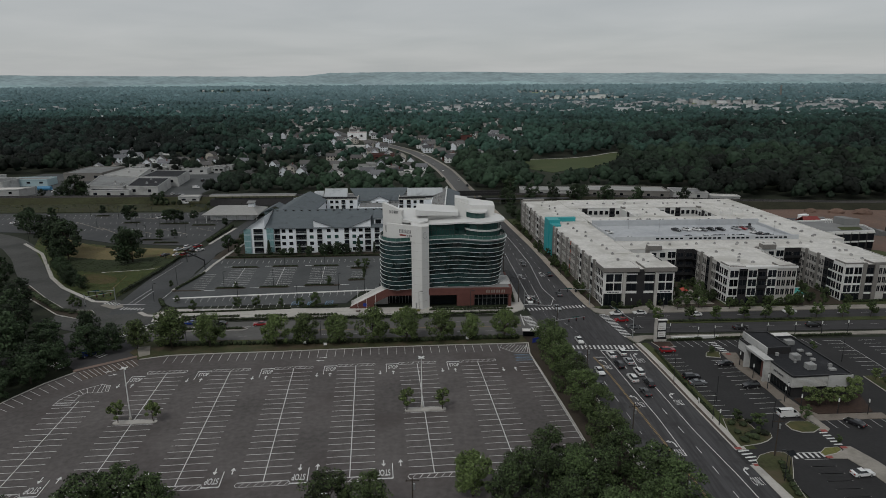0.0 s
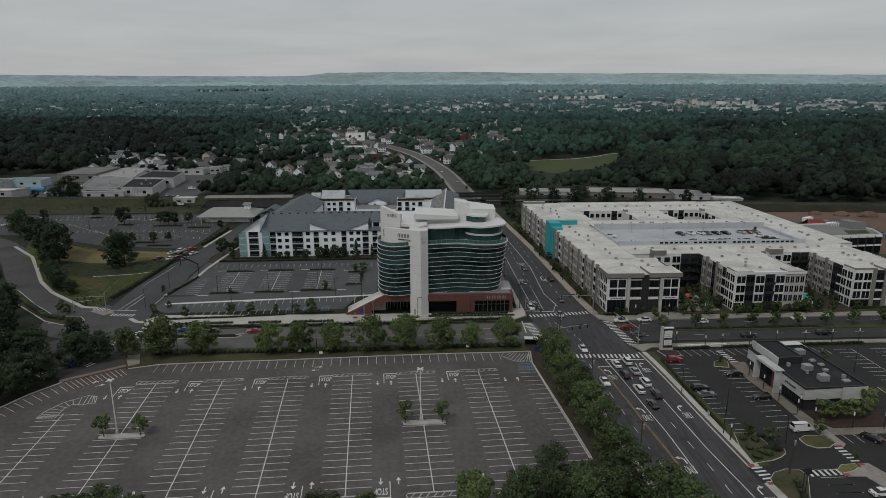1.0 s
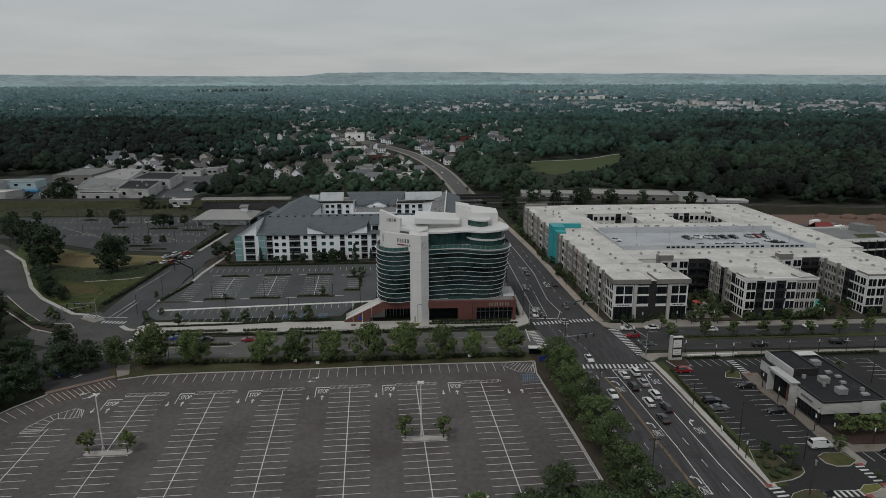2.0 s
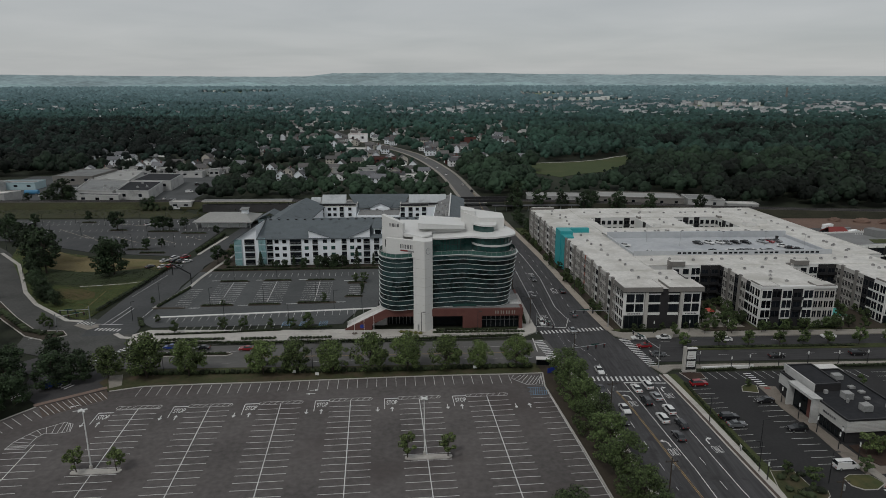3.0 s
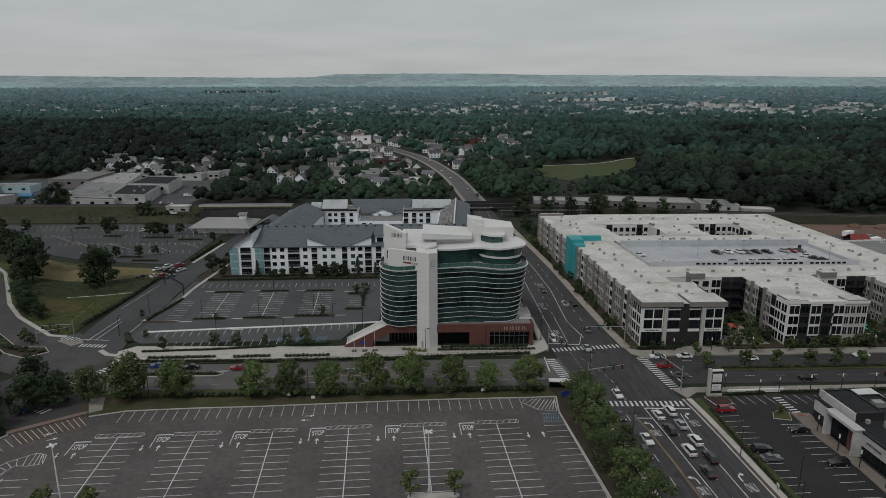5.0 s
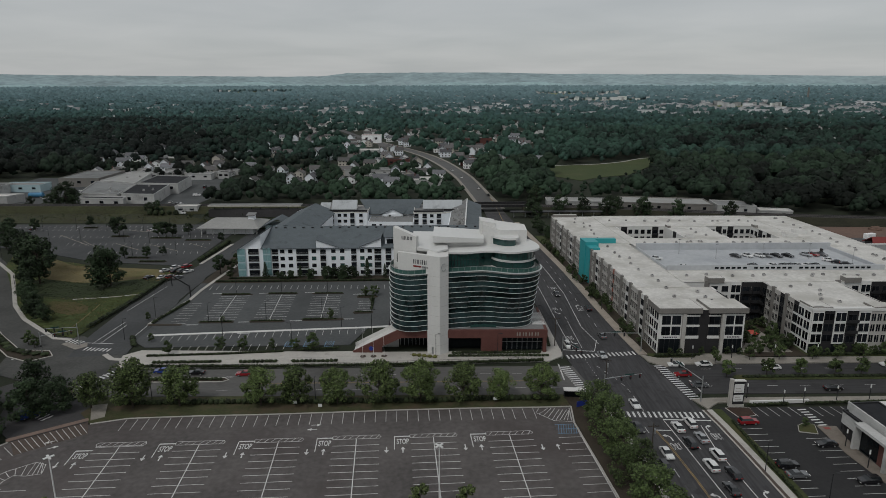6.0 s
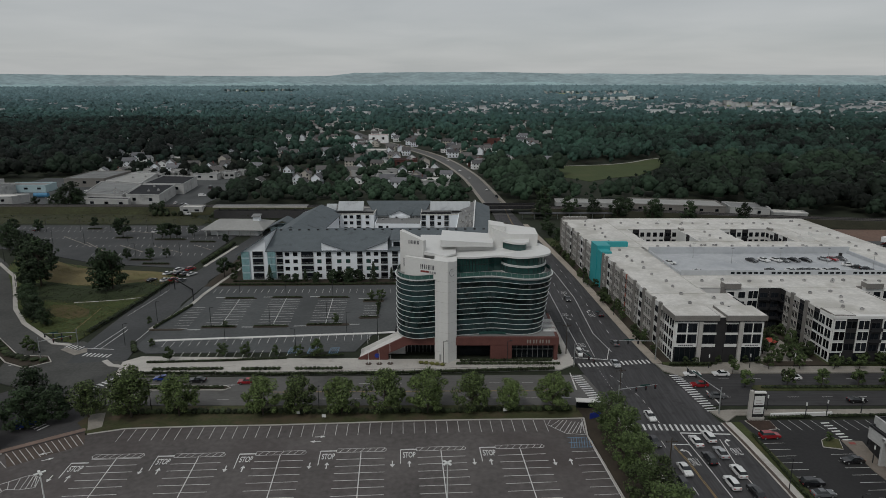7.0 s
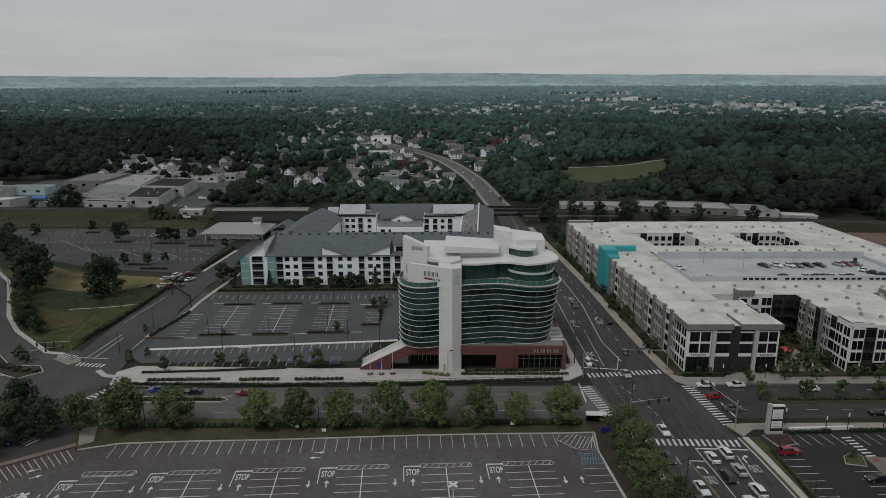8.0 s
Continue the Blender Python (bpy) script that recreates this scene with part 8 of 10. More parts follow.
for x, y, k in ((-65.6, 302.2, 0.75), (-62.6, 302.4, 0.8), (-53.6, 302.4, 0.85), (-46.4, 302.2, 1.1), (-43.8, 302.6, 1.1), (-39.8, 302.2, 1.3), (-36.6, 302.6, 1.15), (-16, 303.8, 0.9), (-87.6, 302.6, 0.8), (-90, 312, 1.2), (-91, 322, 1.1), (-92, 331, 1.0), (-8, 304.4, 1.0), (-68, 303.4, 0.6)):
    tree("bush" if y < 303 and x > -80 else "round", x, y, k)
# apartment house: street trees, courtyards, the strip along the avenue
for x, y in ((81.0, 205.0), (92.4, 205.0), (101.8, 205.2), (111.8, 205.4), (119.2, 205.4), (127.2, 205.6), (137.6, 206), (147, 206), (157, 206)):
    tree("kerb", x, y, 0.92, 0.1)
for x, y in ((81.4, 213.8), (92.8, 216.6), (101.8, 216.8), (112.0, 217.0), (119.4, 217.2), (127.4, 217.4), (137.8, 217.8), (147, 218), (156, 218)):
    tree("kerb", x, y, 0.8, 0.1)
ra = random.Random(8)
for i in range(26):
    x, y = ra.uniform(94.5, 110), ra.uniform(221, 247)
    tree("round", x, y, ra.uniform(0.5, 1.1))
for i in range(20):
    x, y = ra.uniform(139, 156), ra.uniform(221, 248)
    tree("round", x, y, ra.uniform(0.5, 1.0))
for i in range(40):
    v = ra.uniform(4, 138)
    x, y = ap(-ra.uniform(1.6, 5.0), v)
    tree("round", x, y, ra.uniform(0.35, 0.9))
for i in range(16):
    x = ra.uniform(112, 140)
    tree("round", x, 220.6 + ra.uniform(-0.6, 0.6), ra.uniform(0.4, 0.8))
for x, y in ((80, 220.6), (84, 221), (88, 220.8), (91.6, 220.4), (70, 219.6), (73, 220)):
    tree("round", x, y, 0.55)
# shop surroundings
for x, y, k, kd in ((98.9, 143.9, 0.95, "small"), (101.2, 143.2, 0.85, "small"), (103.4, 143.8, 0.95, "small"), (106.4, 143.2, 0.9, "small"), (109, 143.6, 0.85, "small"), (112.9, 147.4, 1.05, "small"), (94.1, 136.8, 0.85, "round"), (76.8, 136.2, 0.72, "round"), (80.6, 132.9, 0.95, "round"), (88.4, 177.4, 0.55, "round"),
                    (125.6, 153, 0.7, "small"), (125.8, 157.6, 0.7, "small"), (118.6, 176, 0.8, "round"), (95.6, 126.2, 0.4, "round")):
    tree(kd, x, y, k, 0.02)
# trees of the station car park
for x, y, k in ((-237.7, 393.4, 1.35), (-224.8, 396, 1.3), (-198.2, 404, 1.15), (-172, 382.4, 1.75), (-147.9, 336.2, 0.95), (-137.5, 336.2, 0.9), (-131.8, 341, 0.85), (-151.1, 382.4, 1.3), (-145.6, 379.8, 1.5), (-142.4, 380.4, 1.4), (-136.2, 386, 1.05), (-94.4, 310, 1.3), (-112.2, 367.6, 0.9), (-262, 378, 1.2)):
    tree("lollipop", x, y, k)


def hedge(points, w, h, label, z=0.0, material=None, name="hedge"):
    """A clipped row of shrubs: a lumpy body with loose leaves over it."""
    t = thing(name, label, "hedge", "hedges")
    rng = np.random.default_rng(len(points) * 7 + int(abs(points[0][0]) * 10))
    cs, rs = [], []
    core = Shape()
    for a, b in zip(points, points[1:]):
        a, b = Vector(a), Vector(b)
        n = max(1, int((b - a).length / (w * 0.75)))
        for i in range(n + 1):
            p = a.lerp(b, i / n)
            k = rng.uniform(0.82, 1.12)
            core.ball((p.x, p.y, z + h * 0.48 * k), (w * 0.42, w * 0.42, h * 0.44 * k), 7, 5, 0, 0.16, rt)
            cs.append((p.x, p.y, z + h * 0.5 * k))
            rs.append(w * 0.55)
    part("shrub_body", core, material or HEDGE, t)
    part("leaves", quads_mesh("leaves", leaf_cloud(rng, cs, rs, 28, 0.18, h / w), material or HEDGE), None, t)
    return t


hedge([(-82, 190.4), (-40, 191.0)], 1.9, 1.6, "dark clipped hedge along the street")
hedge([(-39, 190.6), (5, 191.2)], 1.9, 1.6, "dark clipped hedge along the street")
hedge([(6, 191.8), (31, 192.2)], 1.9, 1.6, "dark clipped hedge along the street")
hedge([(-88, 220.9), (-66, 222.3), (-48, 224.2)], 0.9, 0.8, "low clipped hedge edging the car park", 0.1)
hedge([(-43.4, 225.0), (-31.3, 226.6)], 0.9, 0.8, "low clipped hedge edging the car park", 0.1)
hedge([(-84, 216.0), (-65, 216.6)], 1.6, 0.9, "low shrub bed beside the pavement", 0.1)
hedge([(-58.5, 216.2), (-48.4, 216.6)], 1.6, 0.9, "low shrub bed beside the pavement", 0.1)
hedge([(-43, 216.5), (-30.5, 216.8)], 1.6, 0.9, "low shrub bed beside the pavement", 0.1)
hedge([(-88, 213.2), (-50, 212.8), (-15, 213.6), (31, 216.4)], 0.9, 1.1, "dark low hedge along the street", 0.1)
hedge([(3.6, 220.2), (33, 220.4)], 1.6, 0.7, "low shrubs under the brick base", 0.1)
hedge([(4.6, 222.2), (31, 222.4)], 1.3, 0.9, "low shrubs under the brick base", 0.1)
hedge([(-7.4, 220.8), (-1.0, 219.2)], 1.8, 0.9, "yellow-green shrubs at the foot of the tower", 0.1, FLOWER)
hedge([(34.8, 228), (35.6, 244)], 1.2, 0.7, "low hedge strip beside the office", 0.1)
hedge([(-90, 204.8), (-61, 204.8)], 1.6, 0.8, "low shrubs on the traffic island", 0.1)
hedge([(-120, 222.4), (-126, 223.4), (-133, 226.6), (-143, 236.4), (-154, 247)], 3.2, 1.2, "low shrubs on the traffic island", 0.1)
for x0, y0, x1, y1 in ((-82, 250.4, -72, 250.8), (-64.8, 251.2, -54.6, 251.4), (-47, 252.6, -36, 253), (-29.6, 260, -24.6, 260), (-30.6, 278, -24.4, 278.2), (-24.4, 263, -24.8, 275), (-84, 280.8, -74, 281), (-66, 281.8, -56, 282), (-48, 281.8, -38, 282)):
    hedge([(x0, y0), (x1, y1)], 1.1, 0.6, "low shrubs on the parking island", 0.12)
for x0, y0, x1, y1 in hedge_spots:
    hedge([(x0, y0), (x1, y1)], 1.3, 0.7, "low dark shrubs on the parking island", 0.15)
hedge([(-98.4, 249.6), (-96, 262), (-94.2, 272)], 1.3, 1.0, "low hedge along the car park edge", 0.1)
hedge([(-96, 229.6), (-99.4, 236)], 2.2, 1.0, "low shrub bed at the corner", 0.1)
hedge([(-92, 297.6), (-60, 298.2), (-20, 299)], 1.2, 1.0, "dark hedge below the apartment block", 0.05)
hedge([(-88, 302.2), (-60, 303)], 0.9, 0.7, "row of small shrubs below the apartment block", 0.05)
hedge([(72.0, 180), (72.0, 160), (72.6, 140)], 0.8, 0.8, "low dark hedge along the car park", 0.05)
hedge([(79.6, 188.2), (90, 188.8)], 0.9, 0.8, "low dark hedge along the pavement", 0.05)
hedge([(95, 189.0), (140, 190.6)], 0.9, 0.8, "low dark hedge along the pavement", 0.05)
hedge([(86, 204.8), (135, 205.2)], 1.5, 0.7, "low shrubs on the median", 0.12)
hedge([(66, 220), (79, 220.2)], 1.2, 0.9, "low shrubs along the apartment house", 0.05)
hedge([(113, 220), (139, 220.8)], 1.4, 1.0, "low shrubs along the apartment house", 0.05)
hedge([(158, 222), (178, 223)], 1.4, 1.0, "low shrubs along the apartment house", 0.05)
hedge([(-110.4, 330), (-109.4, 348), (-108, 367)], 2.4, 2.2, "thick hedge beside the station road", 0.02)
hedge([(-113.5, 312.5), (-113, 300)], 1.2, 1.0, "scrub along the fence", 0.05)
hedge([(-114.6, 300), (-116.2, 268), (-118.6, 246)], 2.0, 1.4, "scrub along the fence", 0.05)
hedge([(-180, 440), (-172, 440), (-164, 441)], 4.0, 4.2, "thick dark scrub beside the railway", -0.2)
hedge([(-330, 468), (-300, 467), (-272, 467)], 4.0, 3.0, "uneven scrub between the works and the railway", -0.2)
hedge([(-262, 466.6), (-250, 466.4)], 4.0, 3.4, "uneven scrub between the works and the railway", -0.2)
hedge([(-204, 464.6), (-186, 464.4)], 3.4, 2.4, "uneven scrub between the works and the railway", -0.2)
hedge([(-142, 436), (-134, 436), (-120, 435)], 4.0, 3.8, "thick dark scrub beside the platform", -0.2)
hedge([(-92, 336), (-92.6, 352), (-90, 372)], 2.6, 2.6, "thick hedge beside the white apartment block", 0.02)
hedge([(-110, 402), (-90, 396)], 1.6, 1.4, "dark shrubs in front of the station", 0.02)
# rough grass of the meadow
rm = np.random.default_rng(12)
MEADOW = [(-126, 240), (-118.5, 236.5), (-115.6, 296), (-115.4, 312), (-140, 316), (-205, 345), (-195, 322), (-168, 284), (-148, 257)]
TUFT = mat("grass_tuft", (0.07, 0.077, 0.027), 0.95, vary=0.35, scale=0.15, fine=2, per_island=0.3, dome=0.8)
TUFT_DRY = mat("grass_tuft_dry", (0.15, 0.118, 0.056), 0.95, vary=0.3, scale=0.15, fine=2, per_island=0.3, dome=0.8)
HOLLOW = [(-115.6, 288), (-117, 303), (-136, 297), (-167, 302), (-158, 279), (-131, 278)]
for name, m, label, cells in (("meadow_tufts", TUFT, "rough green grass tufts of the meadow", 2400), ("meadow_tufts_dry", TUFT_DRY, "dry straw-coloured grass tufts of the meadow", 1200), ("meadow_weeds", HEDGE, "dark weeds in the dark green hollow", 700)):
    c = []
    while len(c) < cells:
        x, y = rm.uniform(-205, -115), rm.uniform(237, 345)
        low, high = in_outline(x, y, HOLLOW), y > 303 - 0.28 * (x + 136)
        if in_outline(x, y, MEADOW) and {"meadow_tufts": not low and y < 297, "meadow_tufts_dry": high or (not low and rm.random() < 0.1), "meadow_weeds": low}[name]:
            c.append((x, y, 0.04))
    q, up = leaf_cloud(rm, c, [0.6] * len(c), 5, 0.24, 0.25)
    tagged(new(name, quads_mesh(name, (q, up * 0.2 + np.array([0, 0, 1.0])), m)), label, "grass", kind="stuff")
hedge([(74.4, 131), (76.4, 129.4), (79.4, 131)], 2.2, 0.9, "low dark shrubs on the planted corner", 0.2)
hedge([(74.8, 135), (77.4, 134.4), (79.6, 136)], 2.2, 1.0, "low dark shrubs on the planted corner", 0.2)
hedge([(75.6, 107), (76.6, 113), (78, 118)], 1.8, 0.9, "low dark shrubs in the corner bed", 0.2)
hedge([(74.4, 127.4), (77.4, 128.6), (80.4, 130)], 2.6, 1.2, "thick low shrubs on the planted corner", 0.2)
for name, m, label, cells, y0, y1 in (("bank_weeds", HEDGE, "dark weeds and scrub beside the railway", 500, 432, 448), ("bank_tufts", TUFT, "rough grass beside the railway", 1400, 418, 446)):
    c = []
    for i in range(cells):
        x, y = rm.uniform(-400, -100), rm.uniform(y0, y1)
        if not (-142 < x < -83 and 431 < y < 441):
            c.append((x, y, -0.1))
    tagged(new(name, quads_mesh(name, leaf_cloud(rm, c, [0.9] * len(c), 5, 0.42, 0.5), m)), label, "grass", kind="stuff")

# ---- railway, station, works, woods, houses and hills ----
def land(x, y):
    """Height of the land: flat near the site, rising to the hills."""
    r = math.hypot(x, y)
    return 0.0 if r < 2300 else 30.0 * min(1.0, (r - 2300) / 2300.0) ** 1.6


s = Shape()
n = 44
rings = [2300, 2800, 3300, 3800, 4300, 4900]
for a, b in zip(rings, rings[1:]):
    for i in range(n):
        w0, w1 = (radians(30 + 120 * k / n) for k in (i, i + 1))
        s.face([(r * math.cos(w), r * math.sin(w), land(r, 0) - 0.1) for r, w in ((a, w0), (b, w0), (b, w1), (a, w1))])
# the slope shares a leaf colour with haze painted in
structure("hill_slope", s, LEAF_HAZE[5], "wooded slope rising in the far distance", "hill")
# the ridge on the skyline
s = Shape()
prof = [(-60, 92), (-34, 124), (-26, 117), (-20, 114), (-12.5, 111), (-9.6, 114), (-7.5, 134), (-2, 138), (2, 138), (6, 135), (10, 126), (12, 127), (16, 122), (20, 123), (26, 114), (32, 106), (60, 96)]
last = None
rh = random.Random(2)
for i in range(241):
    w = -60 + i * 0.5
    for (a, za), (b, zb) in zip(prof, prof[1:]):
        if a <= w <= b:
            z = za + (zb - za) * (w - a) / (b - a)
    z += rh.uniform(-1.2, 1.2)
    p = (4760 * math.sin(radians(w)), 4760 * math.cos(radians(w)))
    if last:
        (q, zq) = last
        s.face([(*q, -1), (*p, -1), (*p, z), (*q, zq)])
        s.face([(*q, zq), (*p, z), (p[0] * 1.02, p[1] * 1.02, z - 5), (q[0] * 1.02, q[1] * 1.02, zq - 5)])
    last = (p, z)
# a paler glowing band added before the ridge, standing for haze at its foot
foot = Shape()
last = None
for i in range(241):
    w = -60 + i * 0.5
    z = 62 + 9 * math.sin(w * 0.31) + 6 * math.sin(w * 0.83 + 1) + rh.uniform(-1.5, 1.5)
    p = (4740 * math.sin(radians(w)), 4740 * math.cos(radians(w)))
    if last:
        foot.face([(*last[0], -1), (*p, -1), (*p, z), (*last[0], last[1])])
    last = (p, z)
structure("backdrop_foothills", foot, FOOTHILL_HAZE, "added foothill band, painted pale as haze below the ridge", "hill")
structure("backdrop_hills", s, HILL, "wooded ridge on the skyline, painted pale blue-green for haze", "hill")

# railway bank with a gap for the avenue
BANK_GRASS = mat("bank_grass", (0.036, 0.039, 0.017), 0.95, vary=0.55, scale=0.08, fine=0.8, spots=0.55, spot_colour=(0.035, 0.034, 0.016))
def bank(pts, name, grass):
    """An earth bank with two tracks along a line on the plan."""
    s = Shape()
    sec = [(-11, 0), (-4.5, 3.6), (4.5, 3.6), (11, 0)]
    rows = []
    for d, z in sec:
        l, r = strip(pts, 2 * abs(d))
        rows.append([(*p, z) for p in (l if d > 0 else r)])
    for ra, rb in zip(rows, rows[1:]):
        for k in range(len(pts) - 1):
            s.face([ra[k], ra[k + 1], rb[k + 1], rb[k]], 1 if ra[k][2] == rb[k][2] else 0)
    for k in (0, -1):
        s.face([r[k] for r in rows])
    structure(name, s, [grass, BALLAST], "grassy railway bank with dark ballast", "bank")
    t = thing("railway_track", "two pairs of dark steel rails on the bank", "railway track", "railway tracks")
    for off in (-3.0, -1.5, 1.5, 3.0):
        l, r = strip(pts, 2 * abs(off))
        part("rail", ribbon(Shape(), l if off > 0 else r, 0.12, 3.6, 3.78), METAL_DARK, t)


bank([(-420, 460), (-240, 457), (26, 451.5)], "railway_bank_west", BANK_GRASS)
bank(smooth([(54, 450.5), (90, 446), (140, 434), (200, 418), (300, 404), (430, 396)]), "railway_bank_east", mat("bank_scrub", (0.024, 0.024, 0.014), 0.95, vary=0.4, scale=0.1, fine=1.0))
bridge = thing("railway_bridge", "dark steel railway bridge over the avenue", "bridge")
for yy in (446.4, 456.6):
    part("girder", Shape().box(24, yy - 0.3, 3.2, 57, yy + 0.3, 5.0), METAL_DARK, bridge)
    for i in range(14):
        part("stiffener", Shape().box(25 + i * 2.4, yy - 0.45, 3.3, 25.2 + i * 2.4, yy - 0.3, 4.9), BALLAST, bridge)
part("deck", Shape().box(24, 446.8, 3.0, 57, 456.2, 3.5), BALLAST, bridge)
for x in (24, 55):
    part("abutment", Shape().box(x, 445, 0, x + 2.6, 458, 3.4), CONCRETE, bridge)
road_bridge = thing("foot_platform", "long low platform roof beside the railway bridge", "platform", "", (70, 430, 0))
part("canopy", Shape().box(-26, -2.5, 3.4, 30, 2.5, 3.8), METAL_DARK, road_bridge)
for i in range(8):
    part("post", Shape().box(-24 + i * 7, -0.2, 0, -23.6 + i * 7, 0.2, 3.4), METAL_GREY, road_bridge)

# station buildings
station = thing("station_building", "station building with a pale hipped metal roof", "building")
part("wall", Shape().prism([(-127, 388), (-101, 387), (-101, 405), (-127, 406)], 0, 3.6), WALL_PALE, station)
roof_slab(station, [(-131, 384.4, 3.8), (-97, 383.2, 3.8), (-104, 396, 7.4), (-124, 396.6, 7.4)], m=ROOF_PALE)
roof_slab(station, [(-124, 396.6, 7.4), (-104, 396, 7.4), (-97, 409, 3.8), (-131, 410, 3.8)], m=ROOF_PALE)
roof_slab(station, [(-131, 410, 3.8), (-131, 384.4, 3.8), (-124, 396.6, 7.4)], m=ROOF_PALE)
roof_slab(station, [(-97, 383.2, 3.8), (-97, 409, 3.8), (-104, 396, 7.4)], m=ROOF_PALE)
part("turret", Shape().box(-105.5, 394, 6.4, -102, 397.5, 9.2), SIDING, station)
roof_slab(station, [(-106.2, 393.2, 9.2), (-101.4, 393.2, 9.2), (-101.4, 398.2, 9.9), (-106.2, 398.2, 9.9)], m=ROOF_GREY)
for x in range(-129, -98, 6):
    part("column", Shape().box(x, 385.6, 0, x + 0.4, 386, 3.9), CONCRETE_WHITE, station)
porch = thing("entrance_pavilion", "small grey gabled pavilion beside the station", "building")
part("wall", Shape().prism([(-94, 386), (-80, 386), (-80, 396), (-94, 396)], 0, 5), SIDING_BLUE, porch)
roof_slab(porch, [(-95, 384, 5), (-87, 384, 9), (-87, 397, 9), (-95, 397, 5)])
roof_slab(porch, [(-87, 384, 9), (-79, 384, 5), (-79, 397, 5), (-87, 397, 9)])
for x0, x1, y in ((-141, -84, 436),):
    p = thing("platform_canopy", "long pale platform roof on posts", "platform")
    part("roof", Shape().box(x0, y - 3, 7.0, x1, y + 3, 7.5), ROOF_GREY, p)
    part("fascia", Shape().box(x0, y - 3.1, 6.6, x1, y - 2.95, 7.5), CONCRETE, p)
    for i in range(10):
        part("post", Shape().box(x0 + (x1 - x0) * (i + 0.5) / 10, y - 0.2, 0, x0 + (x1 - x0) * (i + 0.5) / 10 + 0.4, y + 0.2, 7.0), METAL_DARK, p)
    part("deck", Shape().box(x0, y - 2.4, 0, x1, y + 2.4, 4.6), ASPHALT, p)




def works(pts, h, wall, roof, label):
    t = thing("warehouse", label, "building", "works by the railway")
    part("wall", Shape().prism(pts, 0, h), wall, t)
    n = len(pts)
    part("roof", Shape().prism(pts, h, h + 0.1), roof, t)
    s = Shape()
    for i in range(n):
        s.bar(pts[i], pts[(i + 1) % n], 0.5, h, h + 0.7)
    part("parapet", s, wall, t)
    a, b = Vector(pts[0]), Vector(pts[1])
    k = max(2, int((b - a).length / 9))
    for i in range(k):
        p = a.lerp(b, (i + 0.5) / k)
        part("window", Shape().box(p.x - 1.4, p.y - 0.12, h * 0.45, p.x + 1.4, p.y + 0.1, h * 0.75), GLASS_WIN, t)
    return t


ROOF_WORKS = mat("roof_works", (0.2, 0.205, 0.203), 0.9, spec=0.1, vary=0.25, scale=0.1, fine=1, spots=0.4, per_object=0.5)
works([(-238.5, 470), (-208.5, 467), (-210, 474), (-239.5, 478)], 5.4, WALL_WORKS, ROOF_DARK, "low white annex by the railway")
works([(-244.5, 480.5), (-216, 475), (-224, 521), (-260, 535)], 7.0, WALL_WORKS, ROOF_WORKS, "pale flat-roofed works hall")
works([(-257, 536), (-225, 524), (-236, 577), (-256, 576)], 7.6, WALL_WORKS, ROOF_PALE, "white flat-roofed works hall")
works([(-214.6, 477.6), (-191, 474.4), (-198, 519), (-223.4, 521)], 7.0, WALL_WORKS, ROOF_DARK, "low hall with a black flat roof")
works([(-224, 525), (-193, 521.6), (-197.4, 561), (-226, 566)], 7.2, WALL_WORKS, ROOF_DARK, "low hall with a black flat roof")
rv = random.Random(9)
for i in range(9):
    u, v = rv.random(), rv.random()
    x, y = (-238 + 18 * u - 8 * v, 486 + 40 * v) if i < 4 else ((-246 + 14 * u, 545 + 26 * v) if i < 6 else (-206 + 8 * u - 8 * (v > 0.5), 482 + 32 * v))
    t = thing("roof_vent", "small grey vent box on the hall roof", "vent", "roof vents", (x, y, 6.9 if i > 5 or i < 4 else 7.5), rv.uniform(0, 40))
    part("housing", Shape().box(-0.8, -0.6, 0, 0.8, 0.6, 1.1), UNIT_PALE, t)
    part("cowl", Shape().tube((0, 0, 1.1), (0, 0, 1.7), 0.35, n=8), METAL_GREY, t)
works([(-300, 555), (-268, 555), (-268, 600), (-300, 600)], 6.5, GREY_BRICK, ROOF_WORKS, "grey brick works with a flat roof")
works([(-352, 506), (-323, 510), (-322, 534), (-352, 536)], 6.0, WALL_WORKS, ROOF_WORKS, "pale warehouse by the railway")
works([(-318, 476), (-293.4, 480), (-288, 491), (-314, 489)], 5.0, WALL_WORKS, ROOF_WHITE, "small white shed by the railway")
works([(-390, 520), (-345, 520), (-345, 552), (-390, 552)], 6.5, WALL_WORKS, ROOF_WORKS, "pale warehouse beyond the railway")
works([(-330, 530), (-300, 530), (-300, 545), (-330, 545)], 5, SIDING_BLUE, ROOF_WORKS, "pale blue shed beyond the railway")
works([(-166.6, 446.6), (-152.4, 446.4), (-152.4, 453), (-166.4, 453.4)], 4, WALL_WORKS, ROOF_WHITE, "small white depot by the railway")
works([(118, 450), (172, 440), (174, 462), (120, 472)], 5.2, GREY_BRICK, ROOF_PALE, "long white warehouse beyond the railway")
works([(174, 438), (196, 433), (198, 450), (176, 456)], 5.4, WALL_WORKS, ROOF_GREY, "grey warehouse beyond the railway")
works([(72, 464), (112, 460), (113, 474), (73, 478)], 3.6, WALL_WORKS, ROOF_PALE, "low white shed beyond the railway")
works([(196, 428), (214, 424), (215, 432), (197, 436)], 4.0, WALL_WORKS, ROOF_WHITE, "small white depot beyond the railway")
tank = thing("storage_tank", "long bright blue storage tank by the railway", "tank", "", (-289.4, 506.4, -0.2))
part("vessel", Shape().tube((-5, 0, 2.2), (5, 0, 2.2), 1.7, n=14), mat("tank_blue", (0.06, 0.2, 0.34), 0.5, vary=0.2), tank)
